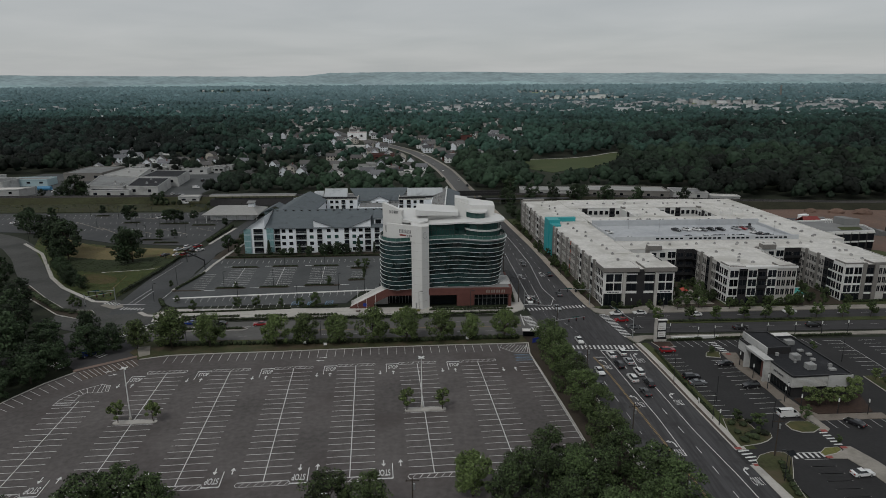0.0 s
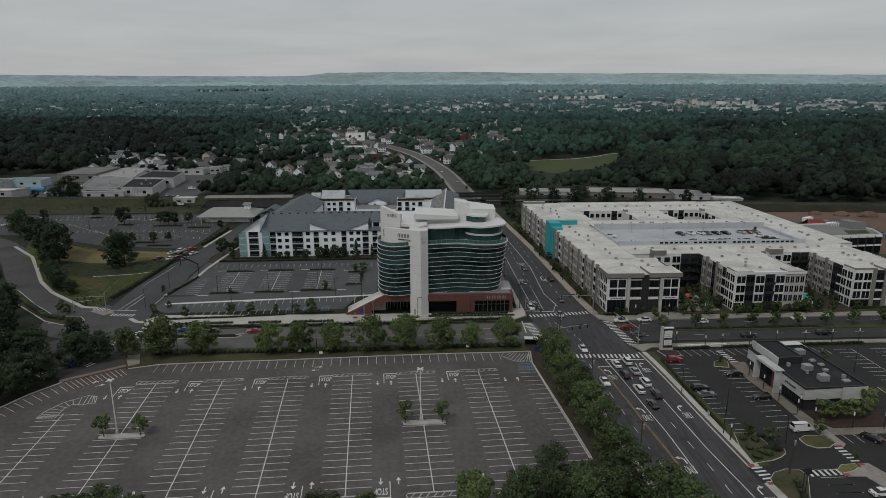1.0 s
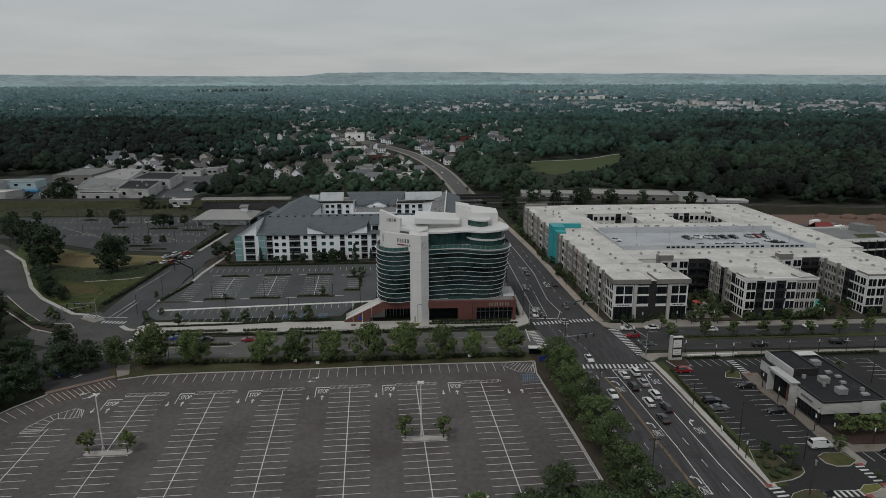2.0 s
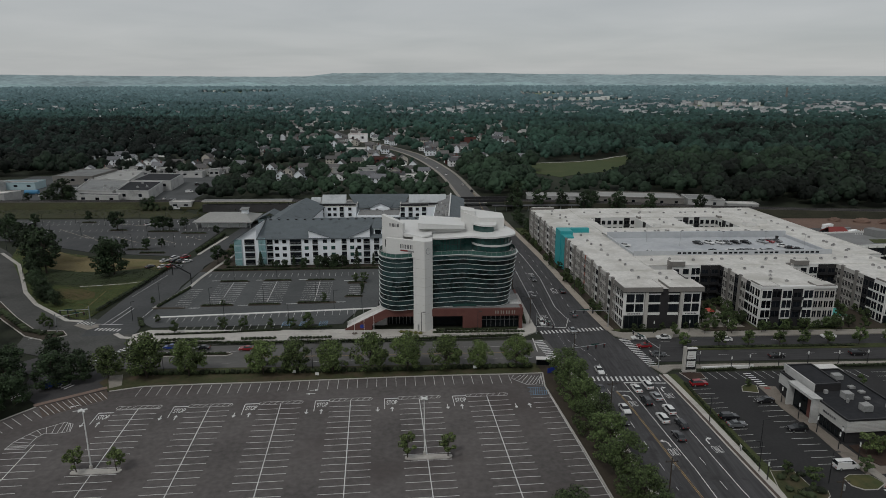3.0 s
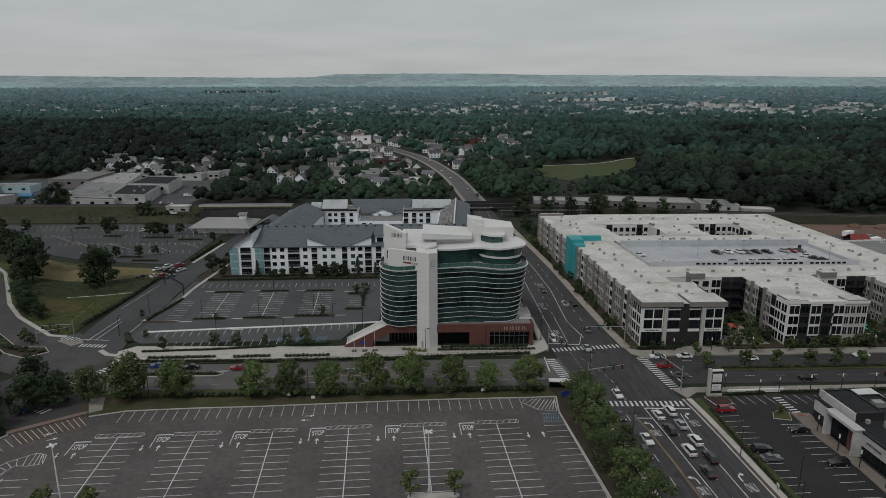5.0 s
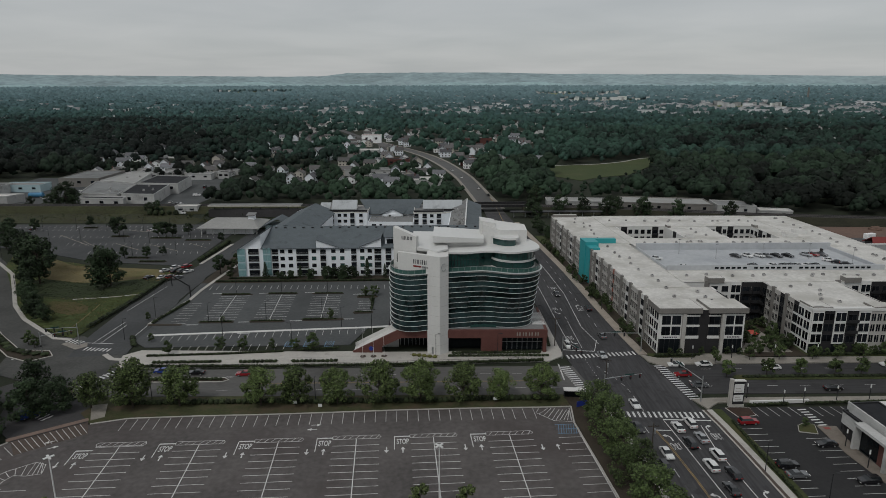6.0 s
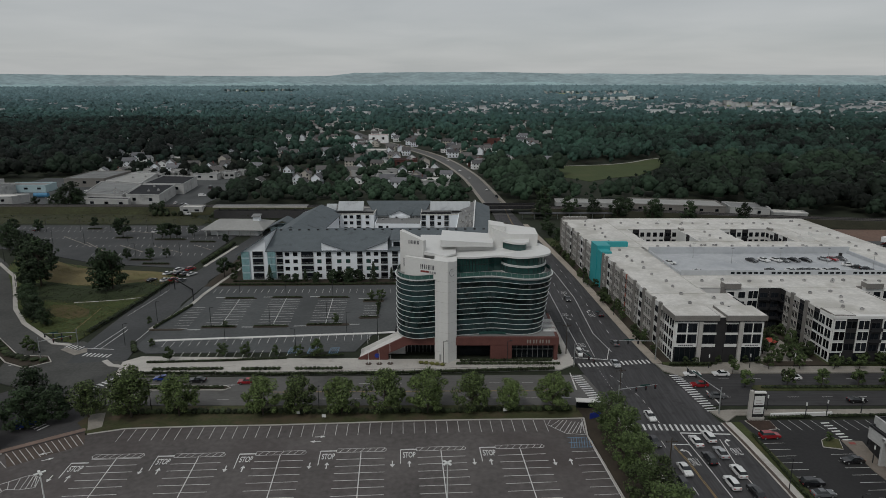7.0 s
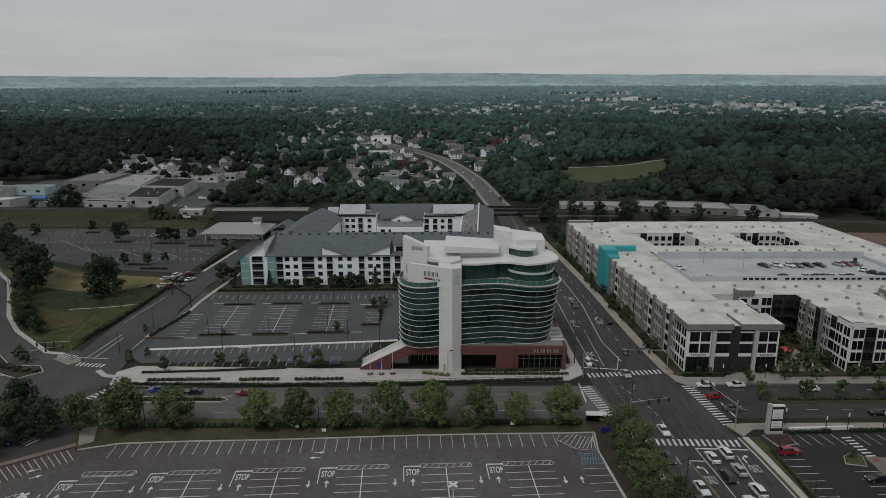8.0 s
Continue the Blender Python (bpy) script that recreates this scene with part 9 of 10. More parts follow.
for x in (-3.6, 3.2):
    part("cradle", Shape().box(x, -1.4, 0, x + 0.5, 1.4, 1.4), CONCRETE, tank)
structure("works_yard", Shape().prism([(-345, 472), (-240, 468.6), (-206, 465.6), (-164, 466), (-160, 600), (-345, 606)], -0.2, 0.02), ASPHALT_COOL, "grey asphalt yards between the works halls", "yard")
ry = random.Random(17)
for i in range(9):
    x0, x1, y0, y1 = ((-205, -168, 469, 473), (-186, -166, 482, 516), (-188, -166, 526, 570), (-300, -262, 484, 500), (-310, -266, 520, 548))[i % 5]
    car(ry.choice(("sedan", "van", "van")), ry.choice(("white", "white", "white", "black")), ry.uniform(x0, x1), ry.uniform(y0, y1), ry.choice((0, 8, 90, 96)), 0.04)
rk = random.Random(41)
for i in range(22):
    x, y = rk.uniform(-300, -170), rk.uniform(586, 640)
    w, l = rk.uniform(8, 20), rk.uniform(7, 14)
    works([(x, y), (x + w, y - 0.5), (x + w, y + l), (x, y + l)], rk.uniform(3.0, 5.5), WALL_WORKS, rk.choice((ROOF_GREY, ROOF_DARK, ROOF_GREY)), "small white works building among the yards")
# site east of the apartment house
structure("verge_railway", Shape().prism([(-420, 419.5), (-172, 417), (-142, 412), (-140, 425), (-166, 446), (-420, 451)], -0.2, 0.04), BANK_GRASS, "rough grass strip below the railway bank", "grass")
structure("bare_ground", Shape().prism([(186, 322), (222, 296), (236, 262), (420, 240), (420, 392), (186, 402)], -0.1, 0.07), DIRT, "bare reddish building ground", "ground")
structure("bare_ground_grey", Shape().prism([(188, 330), (246, 326), (250, 352), (232, 372), (190, 376)], -0.1, 0.09), ASPHALT_COOL, "grey gravel yard", "ground")
annex = thing("apartment_annex", "further wing with dark roof terraces and white rails", "building")
ring = [(188, 293), (218, 296), (221, 308), (212, 321), (188, 319)]
part("wall", Shape().prism(ring, 0, 9.5), DARK_BRICK, annex)
part("roof", Shape().prism([(188.5, 293.6), (217.6, 296.5), (220.4, 308), (211.8, 320.4), (188.5, 318.4)], 9.5, 9.6), ROOF_GREY, annex)
s = Shape()
for a, b in zip(ring, ring[1:] + ring[:1]):
    s.bar(a, b, 0.5, 9.4, 10.2)
part("parapet", s, WHITE_WALL, annex)
part("terrace", Shape().prism([(204, 299), (215, 300), (217, 306), (206, 306)], 9.6, 9.75), GRASS, annex, "planted roof terrace")
part("stair_head", Shape().prism([(212, 310), (219, 309), (214.6, 317), (210, 316)], 9.6, 13.0), ROOF_GREY, annex)
for i in range(9):
    part("rail_post", Shape().box(206 + i * 0.9, 316, 9.6, 206.2 + i * 0.9, 316.2, 12.0), WHITE_METAL, annex)
for i in range(7):
    for f in range(2):
        y = 293.4 + i * 0.42
        part("window", Shape().box(190 + i * 4.2, y - 0.5, 1.5 + f * 4.2, 192.6 + i * 4.2, y + 0.3, 4.4 + f * 4.2), GLASS_WIN, annex)
        part("window_band", Shape().box(189.6 + i * 4.2, y - 0.55, 4.6 + f * 4.2, 193.0 + i * 4.2, y + 0.3, 5.3 + f * 4.2), WHITE_WALL, annex)
red = thing("shed", "small shed with a bright red roof", "building")
part("wall", Shape().prism([(214, 348), (224, 347.4), (224, 354), (214, 354.6)], 0, 3), DARK_BRICK, red)
roof_slab(red, [(213.2, 347.2, 2.8), (224.8, 346.6, 2.8), (223, 351, 5.8), (215, 351.4, 5.8)], m=RED_ROOF)
roof_slab(red, [(215, 351.4, 5.8), (223, 351, 5.8), (224.8, 355, 2.8), (213.2, 355.6, 2.8)], m=RED_ROOF)
rd = random.Random(21)
for i in range(9):
    x, y = rd.uniform(226, 262), rd.uniform(322, 372)
    t = thing("container", "grey steel container on the building yard", "container", "yard containers", (x, y, 0.05), rd.choice((0, 90, 20)))
    part("box", Shape().box(-3, -1.25, 0, 3, 1.25, 2.6), rd.choice((ROOF_GREY, WALL_PALE, METAL_DARK)), t)
    part("door", Shape().box(3.0, -1.1, 0.1, 3.06, 1.1, 2.5), METAL_GREY, t)
for x, y, r in ((258, 388, 5), (244, 392, 4), (272, 384, 6), (282, 372, 4), (276, 352, 3.5), (290, 360, 4)):
    s = Shape().ball((0, 0, 0), (r, r * 0.8, r * 0.55), 12, 8, 0, 0.1, rd)
    tagged(new("soil_heap", s.mesh("soil_heap", DIRT)), "heap of reddish soil on the building yard", "soil heap", "soil heaps").location = (x, y, 0)
# playing field in the woods
structure("playing_field", Shape().prism([(93, 660), (103, 606), (119, 582), (138, 600), (170, 618), (209, 680), (240, 754), (214, 740), (188, 713), (159, 695), (128, 687), (100, 679)], -0.1, 0.1), mat("grass_field", (0.05, 0.067, 0.023), 0.95, vary=0.2, scale=0.03, fine=0.4, spots=0.3, spot_colour=(0.08, 0.08, 0.035)), "open mown field among the woods", "grass")
structure("field_path", lay(Shape(), smooth([(84, 650), (98, 677), (128, 686), (159, 694), (188, 712), (214, 739), (240, 753)]), 2.6, 0.12), CONCRETE, "pale path along the field", "path")


GRASS_FAR = mat("grass_far", (0.19, 0.22, 0.11), 0.95, vary=0.25, scale=0.004, fine=0.03)


# ---- houses ----
def house_kind(w, l, h, ridge, wall, roof):
    a = Shape().prism([(-w / 2, -l / 2), (w / 2, -l / 2), (w / 2, l / 2), (-w / 2, l / 2)], 0, h)
    a.face([(-w / 2, -l / 2, h), (w / 2, -l / 2, h), (0, -l / 2, h + ridge)]).face([(w / 2, l / 2, h), (-w / 2, l / 2, h), (0, l / 2, h + ridge)])
    e, o = 0.5, 0.5
    r = Shape()
    for sg in (-1, 1):
        r.face([(sg * (w / 2 + e), -l / 2 - o, h - e * ridge / (w / 2) + 0.12), (sg * (w / 2 + e), l / 2 + o, h - e * ridge / (w / 2) + 0.12), (0, l / 2 + o, h + ridge + 0.12), (0, -l / 2 - o, h + ridge + 0.12)][::sg])
    win = Shape()
    for f in range(2 if h > 4 else 1):
        for x in (-w * 0.28, w * 0.28):
            win.box(x - 0.6, -l / 2 - 0.06, 1.0 + f * 2.8, x + 0.6, -l / 2 + 0.05, 2.4 + f * 2.8)
        for y in (-l * 0.3, 0, l * 0.3):
            win.box(w / 2 - 0.05, y - 0.6, 1.0 + f * 2.8, w / 2 + 0.06, y + 0.6, 2.4 + f * 2.8)
            win.box(-w / 2 - 0.06, y - 0.6, 1.0 + f * 2.8, -w / 2 + 0.05, y + 0.6, 2.4 + f * 2.8)
    ch = Shape().box(w * 0.15, l * 0.15, h, w * 0.15 + 0.8, l * 0.15 + 0.8, h + ridge + 0.9)
    whole = Shape().add(a).add(win)
    whole.m = [0] * len(a.f) + [1] * len(win.f)
    return (whole.mesh("wall", [wall, GLASS_WIN]), r.mesh("roof", roof), ch.mesh("chimney", BRICK), a, r)


TAN = mat("wall_tan", (0.45, 0.42, 0.37), 0.8, vary=0.15, scale=0.3, fine=2, per_object=0.3)
ROOF_BROWN = mat("roof_brown", (0.1, 0.096, 0.094), 0.9, vary=0.2, scale=0.5, fine=2, per_object=0.6)
HOUSES = [house_kind(8, 10, 5.6, 2.6, WALL_PALE, ROOF_HOUSE), house_kind(7.5, 12, 5.8, 3.0, SIDING, ROOF_HOUSE), house_kind(9, 9.5, 3.4, 2.4, WALL_PALE, ROOF_BROWN), house_kind(8.5, 11, 5.4, 2.8, TAN, ROOF_BROWN), house_kind(7, 9, 5.8, 3.2, SIDING, ROOF_BROWN)]
rg = random.Random(77)
taken = []


def clear_of_road(x, y, d):
    for (px, py) in main_line:
        if (px - x) ** 2 + (py - y) ** 2 < d * d:
            return False
    return True


FIELD = [(90, 664), (104, 622), (120, 606), (138, 616), (170, 634), (206, 684), (242, 758), (214, 746), (188, 719), (159, 700), (128, 692), (98, 684)]
WORKS = [(-400, 474), (-165, 470), (-158, 580), (-170, 600), (-300, 610), (-400, 600)]


def bearing(x, y):
    return math.degrees(math.atan2(x, y))


def near_road(x, y):
    return y > 560 and not clear_of_road(x, y, 62)


def house_share(x, y):
    """How built-up the land is."""
    w, r = bearing(x, y), math.hypot(x, y)
    if in_outline(x, y, FIELD) or in_outline(x, y, WORKS):
        return 0
    if near_road(x, y) and y > 640:
        return 0.75
    if w > 2.6 + (900 - min(900, y)) * 0.003 and y < 1050 and w < 29 and not (w < 9 and y > 800):
        return 0.02 if y < 640 or w > 10 else 0.12
    if near_road(x, y):
        return 0.62
    if -26 < w < 3 and 540 < y < 690:
        return 0.6
    if -26 < w < 3 and 690 <= y < 1250:
        return 0.42 if w > -14 else 0.3
    if 2 <= w < 9 and 800 < y < 1300:
        return 0.6
    if w > 29 and 560 < y < 1050:
        return 0.22
    if 22 <= w <= 29 and y < 1050:
        return 0.03
    if w >= 22 and y > 1050:
        return 0.35
    if w < -24:
        return 0.07
    return 0.16


rest_wall, rest_roof = Shape(), Shape()
yy = 545.0
while yy < 1500:
    xx = -0.72 * yy
    step = 24 if yy < 1000 else 32
    while xx < 0.72 * yy:
        x, y = xx + rg.uniform(-7, 7), yy + rg.uniform(-6, 6)
        if rg.random() < house_share(x, y) and clear_of_road(x, y, 15):
            wall, roof, ch, wall_shape, roof_shape = rg.choice(HOUSES)
            if yy > 1010:
                m = pose(x, y, 0, 0, 0, rg.choice((0, 90)) + rg.uniform(-14, 14))
                rest_wall.add(wall_shape, m)
                rest_roof.add(roof_shape, m)
                taken.append((x, y))
                xx += step
                continue
            t = thing("house", "white two-storey house with a grey pitched roof", "house", "houses among the trees", (x, y, 0), rg.choice((0, 90, 180, 270)) + rg.uniform(-14, 14))
            part("wall", wall, None, t)
            part("roof", roof, None, t)
            if rg.random() < 0.25:
                part("chimney", ch, None, t)
            taken.append((x, y))
        xx += step
    yy += step
tagged(new("houses_beyond", rest_wall.mesh("houses_beyond", mat("wall_beyond", (0.62, 0.62, 0.6), 0.8, vary=0.2, scale=0.05, fine=0.3, per_island=0.5))), "white and tan houses further off among the trees", "houses", kind="stuff")
tagged(new("roofs_beyond", rest_roof.mesh("roofs_beyond", mat("roof_beyond", (0.15, 0.14, 0.135), 0.9, vary=0.25, scale=0.05, fine=0.3, per_island=0.8))), "grey pitched roofs further off among the trees", "roofs", kind="stuff")
# larger blocks along the far road
for x, y, w, l, h, m, rf, lab in ((36, 690, 28, 20, 6, BRICK, ROOF_GREY, "low brick block beside the far road"), (66, 716, 22, 16, 6, BRICK, ROOF_GREY, "low brick block beside the far road"), (-62, 620, 40, 14, 5, WALL_WORKS, ROOF_GREY, "long low shop row with a flat roof"), (-40, 585, 34, 16, 5, WALL_WORKS, ROOF_GREY, "long low shop row with a flat roof"),
                                  (-12, 560, 30, 18, 5, WALL_WORKS, ROOF_WHITE, "low shop with a white flat roof"), (-75, 760, 22, 18, 8, WALL_WORKS, ROOF_WHITE, "white block beside the far road"), (-140, 930, 30, 18, 7, WALL_WORKS, ROOF_WHITE, "white block beside the far road"), (-90, 940, 26, 14, 10, WALL_PALE, RED_ROOF, "white block with red gables"),
                                  (52, 900, 34, 20, 9, BRICK, ROOF_GREY, "brick block with a pale roof"), (-40, 690, 24, 14, 6, BRICK, ROOF_DARK, "red brick shop beside the far road")):
    works([(x - w / 2, y - l / 2), (x + w / 2, y - l / 2), (x + w / 2, y + l / 2), (x - w / 2, y + l / 2)], h, m, rf, lab)
# houses too far to pick apart
far_wall, far_roof = Shape(), Shape()
far_grid = {}
for i in range(5200):
    r = 1500 + 3150 * rg.random() ** 1.1
    w = rg.uniform(-42, 42)
    x, y = r * math.sin(radians(w)), r * math.cos(radians(w))
    dens = 0.6 if w > 12 and r > 1900 else (0.35 if w > 12 or -12 < w < 12 else 0.12)
    if rg.random() > dens:
        continue
    big = rg.random() < (0.06 if w > 14 and r > 2200 else 0.03)
    bw, bl, bh = (rg.uniform(25, 60), rg.uniform(16, 30), rg.uniform(7, 13)) if big else (rg.uniform(9, 15), rg.uniform(9, 16), rg.uniform(7, 10))
    far_grid.setdefault((int(x // 60), int(y // 60)), []).append((x, y))
    m = Matrix.Translation((x, y, land(x, y) - 0.2)) @ pose(0, 0, 0, 0, 0, rg.uniform(0, 180))
    far_wall.add(Shape().box(-bw / 2, -bl / 2, 0, bw / 2, bl / 2, bh + (4 if r > 1800 else 2)), m)
    far_roof.add(Shape().prism([(-bw / 2 - 0.5, -bl / 2 - 0.5), (bw / 2 + 0.5, -bl / 2 - 0.5), (bw / 2 + 0.5, bl / 2 + 0.5), (-bw / 2 - 0.5, bl / 2 + 0.5)], bh + (4 if r > 1800 else 2), bh + (4.6 if r > 1800 else 2.6)), m)
tagged(new("distant_houses", far_wall.mesh("distant_houses", mat("far_wall", (0.52, 0.53, 0.53), 0.8, vary=0.3, scale=0.01, fine=0.1, per_island=0.6))), "pale houses and sheds of the distant town", "houses", kind="stuff")
tagged(new("distant_roofs", far_roof.mesh("distant_roofs", mat("far_roof", (0.36, 0.36, 0.37), 0.8, vary=0.3, scale=0.01, fine=0.1, per_island=0.6))), "grey and pale roofs of the distant town", "roofs", kind="stuff")
stack = thing("chimney_stack", "tall slim brick chimney in the distant town", "chimney", "", (1352.8, 2500, land(1352, 2500)))
part("shaft", Shape().tube((0, 0, 0), (0, 0, 52), 4.5, 2.8, n=12), GREY_BRICK, stack)
part("rim", Shape().tube((0, 0, 51), (0, 0, 53), 3.3, 3.3, n=12), GREY_BRICK, stack)


STRIPS = []
for r, w0, w1, dep in ((2750, 10, 17, 190), (3500, 8, 15, 260), (2350, 21, 27, 130), (3900, -18, -12, 260)):
    pts = [(q * math.sin(radians(w)), q * math.cos(radians(w))) for q, w in ((r, w0), (r, w1), (r + dep, w1), (r + dep, w0))][::-1]
    STRIPS.append((r, r + dep, w0, w1))
    structure("far_field", Shape().prism(pts, land(r, 0) - 1, land(r + dep, 0) + 0.4), GRASS_FAR, "pale green open field in the distance", "field")


# ---- woods ----
def unit(v):
    return v / (np.linalg.norm(v, axis=-1, keepdims=True) + 1e-6)


def woods(name, spots, lob, per, leaf, material, label, seed, ring=6):
    """Many broad crowns, each of uneven rounded lobes with leaf clumps over them; spots: x, y, z, height, radius."""
    rng = np.random.default_rng(seed)
    a = np.asarray(spots, float)
    n = len(a)
    w = rng.uniform(0, 2 * math.pi, (n, 1)) + np.arange(lob)[None, :] * 2.4
    reach = np.array([0.0, 0.42, 0.48, 0.52, 0.55, 0.58])[:lob] if lob > 1 else np.array([0.1])
    rise = np.array([0.66, 0.58, 0.54, 0.48, 0.42, 0.38])[:lob] if lob > 1 else np.array([0.45])
    out, up = reach[None, :] * rng.uniform(0.75, 1.2, (n, lob)), rise[None, :] * rng.uniform(0.9, 1.12, (n, lob))
    base = a[:, None, :3] + np.stack([np.cos(w) * out * a[:, 4:5], np.sin(w) * out * a[:, 4:5], a[:, 3:4] * up], axis=2)
    rad = a[:, 4:5] * (rng.uniform(0.42, 0.6, (n, lob)) if lob > 1 else rng.uniform(0.8, 1.05, (n, lob)))
    heart = a[:, :3] + np.stack([a[:, 3] * 0, a[:, 3] * 0, a[:, 3] * 0.4], axis=1)
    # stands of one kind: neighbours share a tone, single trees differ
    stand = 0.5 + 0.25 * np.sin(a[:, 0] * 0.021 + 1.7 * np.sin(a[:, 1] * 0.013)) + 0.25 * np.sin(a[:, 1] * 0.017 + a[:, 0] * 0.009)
    # woods east and west of the houses: cloud shade put into the tint
    flank_shade = np.clip((np.abs(np.degrees(np.arctan2(a[:, 0], a[:, 1])) - 1) - 9) / 14, 0, 1) * (a[:, 1] < 1400)
    tone = np.clip(0.4 * stand + 0.6 * rng.uniform(0, 1, n), 0, 1) - np.where(a[:, 0] < 0, 0.7, 0.3) * flank_shade + 0.12 - 0.1 * np.clip((np.degrees(np.arctan2(a[:, 0], a[:, 1])) - 20) / 8, 0, 1) * (a[:, 1] < 1200)
    # the body of each lobe: an uneven cap
    c0, r0, h0 = base.reshape(-1, 3), rad.reshape(-1), np.repeat(heart, lob, axis=0)
    el = np.array([-0.75, 0.1, 0.85, 1.45]) if lob > 3 else np.array([-0.5, 0.45, 1.4])
    az = np.arange(ring) * 2 * math.pi / ring
    cap = np.array([[(math.cos(e) * math.cos(z + 0.5 * i), math.cos(e) * math.sin(z + 0.5 * i), math.sin(e)) for z in az] for i, e in enumerate(el)])
    bump = rng.uniform(0.78, 1.08, (len(c0), len(el), ring, 1))
    p = c0[:, None, None, :] + cap[None] * bump * (r0 * 0.95)[:, None, None, None]
    q, dm = [], []
    for i in range(len(el) - 1):
        for j in range(ring):
            k = (j + 1) % ring
            corner = np.stack([p[:, i, j], p[:, i, k], p[:, i + 1, k], p[:, i + 1, j]], axis=1)
            q.append(corner)
            dm.append(unit(0.5 * unit(corner - c0[:, None, :]) + 0.7 * unit(corner - h0[:, None, :])))
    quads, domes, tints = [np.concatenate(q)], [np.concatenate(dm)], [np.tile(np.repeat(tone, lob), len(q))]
    # loose leaf clumps over it
    k = per // lob
    if k:
        c, r = np.repeat(c0, k, axis=0), np.repeat(r0, k)[:, None]
        m = len(c)
        d = rng.normal(size=(m, 3))
        d[:, 1] -= 0.35 * np.abs(d[:, 1])
        d[:, 2] = np.abs(d[:, 2]) * 0.95 - 0.2
        d = unit(d)
        pos = c + d * r * rng.uniform(0.88, 1.06, (m, 1))
        nor = unit(d + rng.normal(size=(m, 3)) * 0.16)
        u = unit(np.cross(nor, rng.normal(size=(m, 3))))
        v = np.cross(nor, u)
        z = r * leaf * rng.uniform(0.6, 1.25, (m, 1))
        droop = nor * z * 0.2
        quads.append(np.stack([pos - u * z - droop, pos - v * z * 0.8, pos + u * z - droop, pos + v * z * 0.8], axis=1))
        dome = unit(d * 0.55 + unit(pos - np.repeat(h0, k, axis=0)) * 0.6)
        domes.append(np.repeat(dome[:, None, :], 4, axis=1))
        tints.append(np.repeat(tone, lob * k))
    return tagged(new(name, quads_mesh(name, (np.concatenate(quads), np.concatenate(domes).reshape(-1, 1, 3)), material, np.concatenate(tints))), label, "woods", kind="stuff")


def wooded(x, y):
    """Chance of a tree at a place."""
    if in_outline(x, y, FIELD):
        return 0
    if in_outline(x, y, WORKS):
        return 0.0
    w = bearing(x, y)
    if y < 475 and not (x > 198 and y > 441 - 0.14 * (x - 198)):
        return 0.0
    if 60 < x < 200 and y < 486:
        return 0.0
    if -182 < x < 24 and y < 528:
        return 0.96
    if w > 3.2 and y < 1050 and x > 50 and house_share(x, y) < 0.2:
        return 0.97
    if -26 < w < 3 and 528 <= y < 720:
        return 0.74
    h = house_share(x, y)
    return 0.93 - 0.55 * h


rw = random.Random(31)
near_spots, mid_spots, far_spots = [], [], []
grid = {}
for hx, hy in taken:
    grid.setdefault((int(hx // 20), int(hy // 20)), []).append((hx, hy))


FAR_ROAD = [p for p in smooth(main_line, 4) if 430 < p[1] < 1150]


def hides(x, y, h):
    """Whether a tree would hide the far road or the field from the camera."""
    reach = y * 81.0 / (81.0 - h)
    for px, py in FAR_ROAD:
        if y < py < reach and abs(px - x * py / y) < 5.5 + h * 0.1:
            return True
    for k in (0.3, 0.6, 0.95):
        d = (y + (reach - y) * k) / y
        if in_outline(x * d, y * d, FIELD_IN_VIEW):
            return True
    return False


# part of the field kept in the camera's view
FIELD_IN_VIEW = [(94, 664), (106, 622), (120, 602), (138, 632), (165, 630), (206, 690), (234, 750), (214, 737), (188, 710), (159, 692), (128, 684), (100, 676)]


def free(x, y, d):
    cx, cy = int(x // 20), int(y // 20)
    for i in (-1, 0, 1):
        for j in (-1, 0, 1):
            for hx, hy in grid.get((cx + i, cy + j), ()):
                if (hx - x) ** 2 + (hy - y) ** 2 < d * d:
                    return False
    return True


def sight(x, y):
    """Whether a tree here would hide no house behind it from the camera."""
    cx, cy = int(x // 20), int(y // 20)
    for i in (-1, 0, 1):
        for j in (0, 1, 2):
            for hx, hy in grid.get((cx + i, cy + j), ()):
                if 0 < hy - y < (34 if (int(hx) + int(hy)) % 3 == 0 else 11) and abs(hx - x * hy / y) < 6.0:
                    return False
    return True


def far_free(x, y):
    """Whether no far house stands here or just behind on the camera's line of sight."""
    for i in (-1, 0, 1):
        for j in (-1, 0, 1):
            for hx, hy in far_grid.get((int(x // 60) + i, int(y // 60) + j), ()):
                if abs(hx - x * hy / y) < 13 and -14 < hy - y < 52:
                    return False
    return True


def on_strip(x, y):
    """Whether a place lies on one of the far fields or within 330 m in front."""
    r, w = math.hypot(x, y), bearing(x, y)
    return any(r0 - 330 < r < r1 and w0 < w < w1 for r0, r1, w0, w1 in STRIPS)


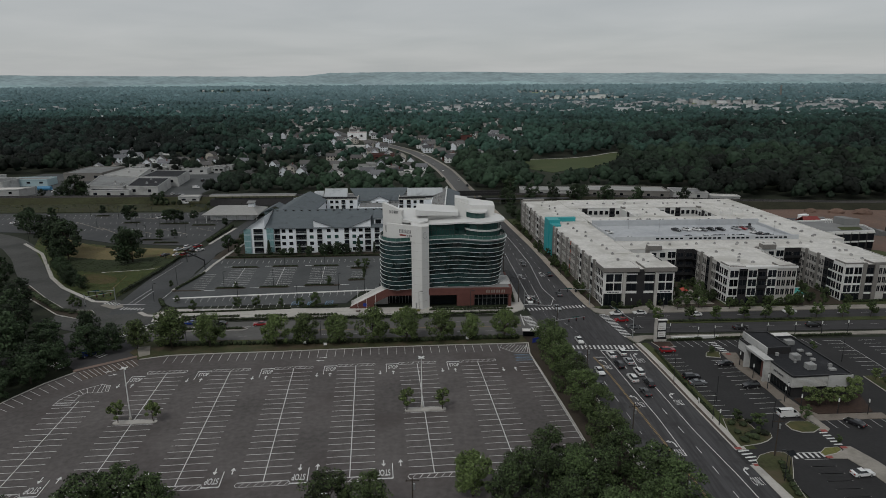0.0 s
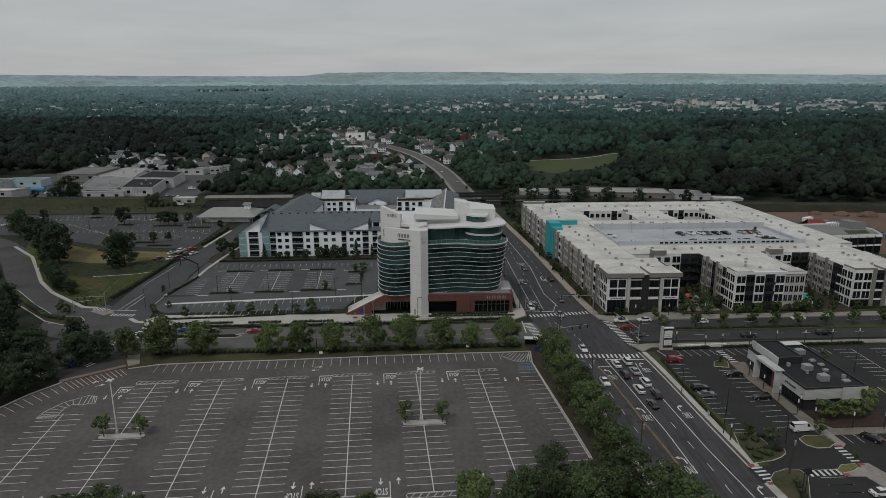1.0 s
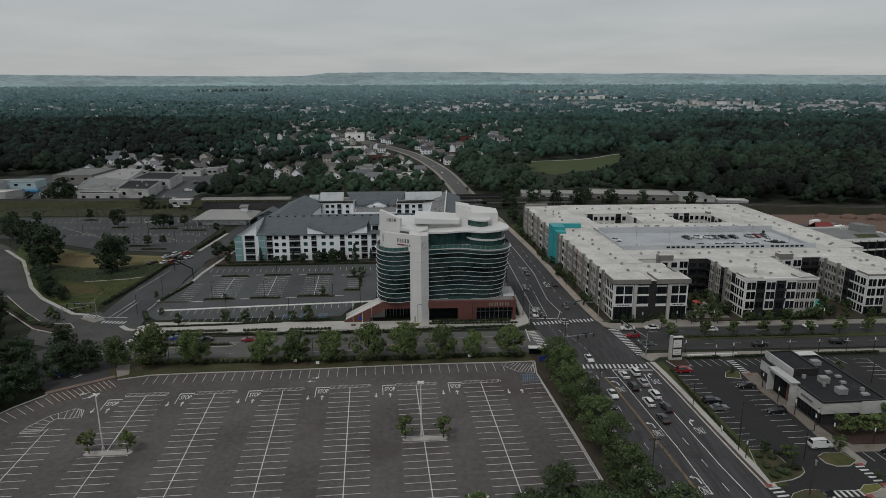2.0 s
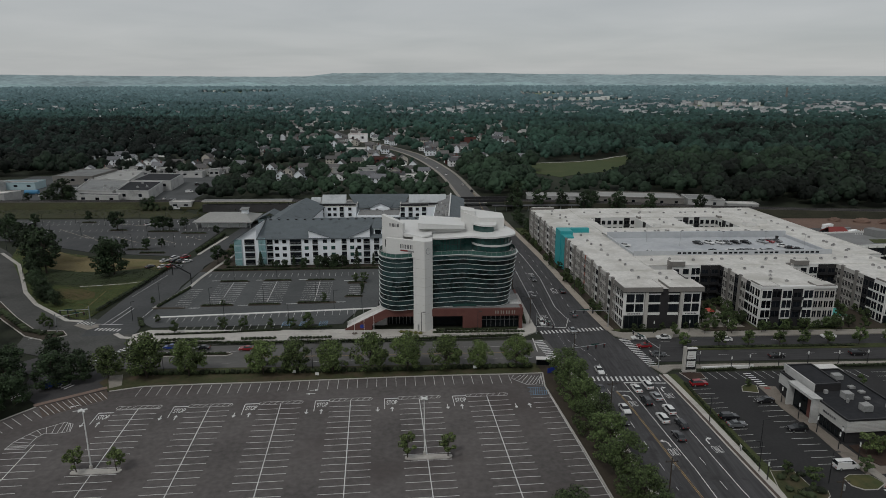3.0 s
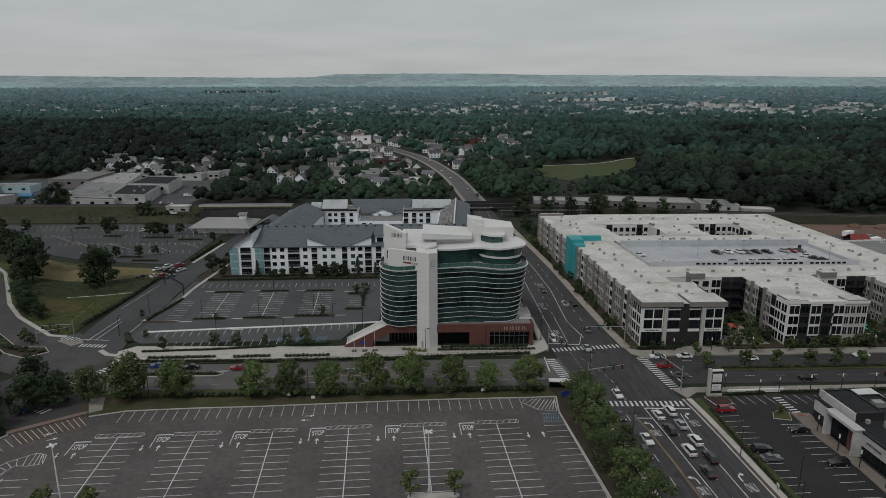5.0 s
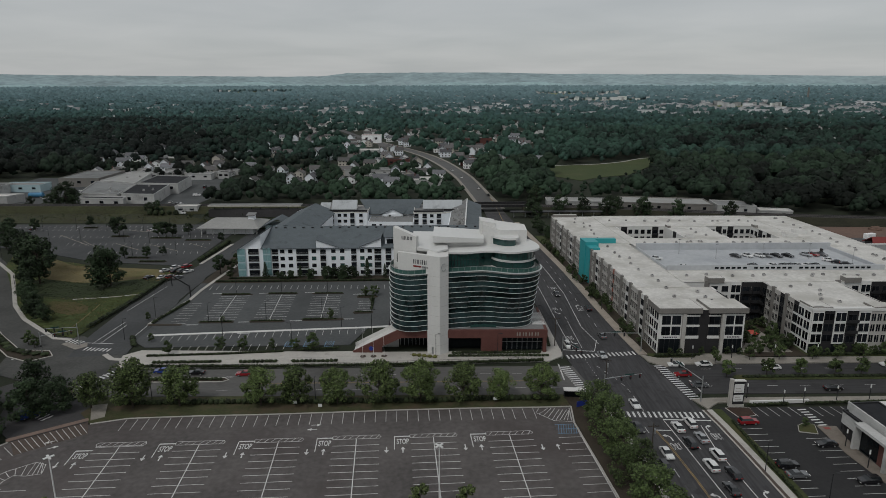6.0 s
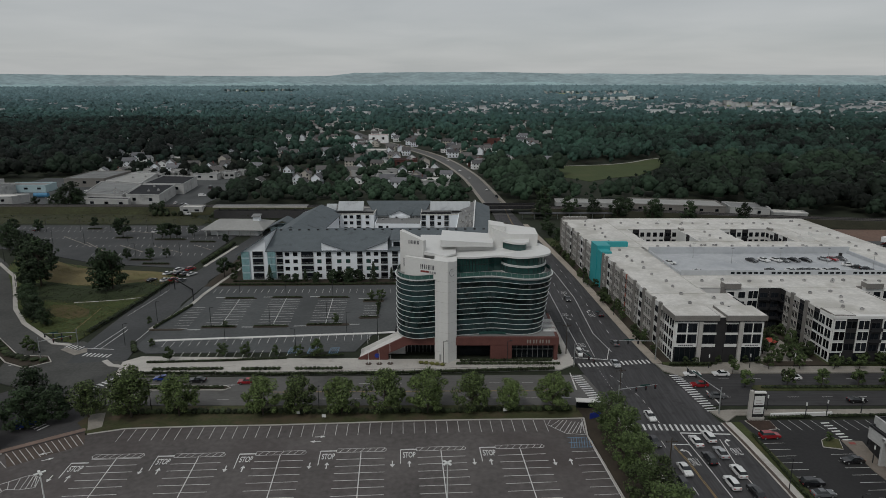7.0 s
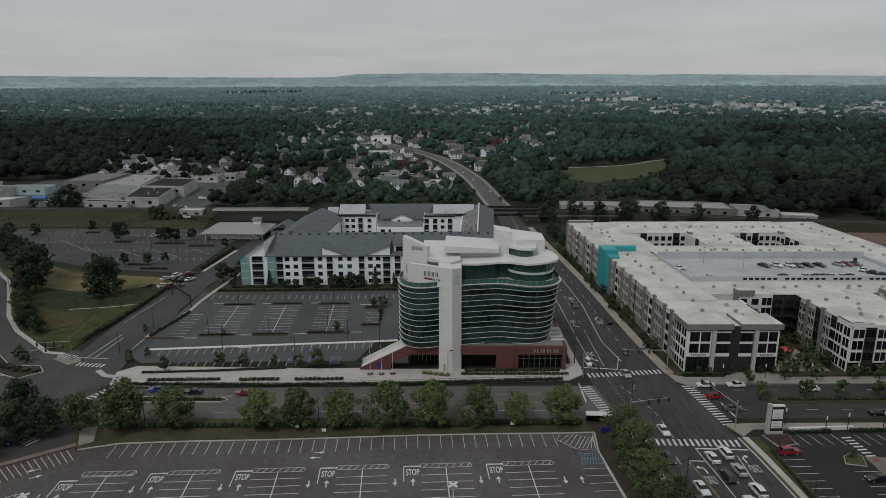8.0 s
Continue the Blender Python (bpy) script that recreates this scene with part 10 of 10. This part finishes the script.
yy = 410.0
while yy < 1050:
    step = 12.2 if yy < 640 else 13.6
    xx = -0.76 * yy
    while xx < 0.76 * yy:
        x, y = xx + rw.uniform(-4.5, 4.5), yy + rw.uniform(-4.5, 4.5)
        small = rw.random() < 0.25
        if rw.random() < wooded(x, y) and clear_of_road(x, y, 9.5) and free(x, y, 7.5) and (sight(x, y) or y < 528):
            h = rw.uniform(7, 12) if small else rw.uniform(12, 22)
            if house_share(x, y) > 0.3:
                h *= 0.85
            if -26 < bearing(x, y) < 3 and 528 <= y < 720:
                h *= 0.8
            if -182 < x < 24 and y < 528:
                h = min(h, 14) * 0.95
            # cut low, then left out, where the camera's view would be blocked
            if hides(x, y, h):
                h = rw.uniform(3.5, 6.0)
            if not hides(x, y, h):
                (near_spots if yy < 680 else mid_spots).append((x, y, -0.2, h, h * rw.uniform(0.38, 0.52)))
        xx += step
    yy += step
while yy < 2100:
    step = 15 if yy < 1500 else 18
    xx = -0.75 * yy
    while xx < 0.75 * yy:
        x, y = xx + rw.uniform(-6, 6), yy + rw.uniform(-6, 6)
        if rw.random() < wooded(x, y) + 0.05 and clear_of_road(x, y, 14) and (yy > 1520 or free(x, y, 9)) and (yy < 1500 or far_free(x, y)) and not on_strip(x, y):
            h = rw.uniform(11, 19)
            far_spots.append((x, y, 0, h, step * rw.uniform(0.42, 0.66)))
        xx += step
    yy += step
woods("wood_near", near_spots, 6, 180, 0.26, LEAF_WOOD, "dense dark green woods behind the railway", 1)
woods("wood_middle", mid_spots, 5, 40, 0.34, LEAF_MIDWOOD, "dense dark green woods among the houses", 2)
while yy < 4700:
    step = 19 if yy < 3000 else 27
    xx = -0.82 * yy
    while xx < 0.82 * yy:
        x, y = xx + rw.uniform(-9, 9), yy + rw.uniform(-9, 9)
        if math.hypot(x, y) < 4700 and rw.random() < 0.86 and far_free(x, y) and not on_strip(x, y):
            far_spots.append((x, y, land(x, y), rw.uniform(10, 19), step * rw.uniform(0.5, 0.82)))
        xx += step
    yy += step
# belts that run into one another, each with more haze in its colour
belts = [[] for _ in LEAF_HAZE]
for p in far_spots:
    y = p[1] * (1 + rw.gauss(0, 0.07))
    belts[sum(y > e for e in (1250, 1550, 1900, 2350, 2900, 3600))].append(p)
for i, (found, m) in enumerate(zip(belts, LEAF_HAZE)):
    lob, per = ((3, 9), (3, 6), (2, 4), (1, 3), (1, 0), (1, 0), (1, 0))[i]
    woods("wood_far" if i < 3 else "wood_horizon", found, lob, per, 0.4, m, "distant green tree cover" if i < 3 else "tree cover towards the hills, painted blue-green for haze", 3 + i, 5)
# loose trees near the railway and the works
for x, y, k in ((-247.4, 469.4, 1.15), (-243.4, 470, 0.85), (-254.6, 474, 0.95), (-262, 474, 0.6), (-272, 470, 0.5), (-178, 446, 0.6), (-182, 445, 0.55), (76, 440, 0.85), (90, 438, 0.8), (104, 434, 0.85), (124, 430, 0.85), (144, 424, 0.85), (172, 414, 0.8), (66, 474, 0.9), (60, 428, 0.6), (57, 434, 0.7), (112, 440, 0.7), (130, 436, 0.6)):
    tree("tall", x, y, k, -0.2)
for x, y, k in ((58, 372, 0.5), (56, 384, 0.55), (55, 396, 0.5), (62, 372, 0.5), (64, 384, 0.5)):
    tree("tall", x, y, k)
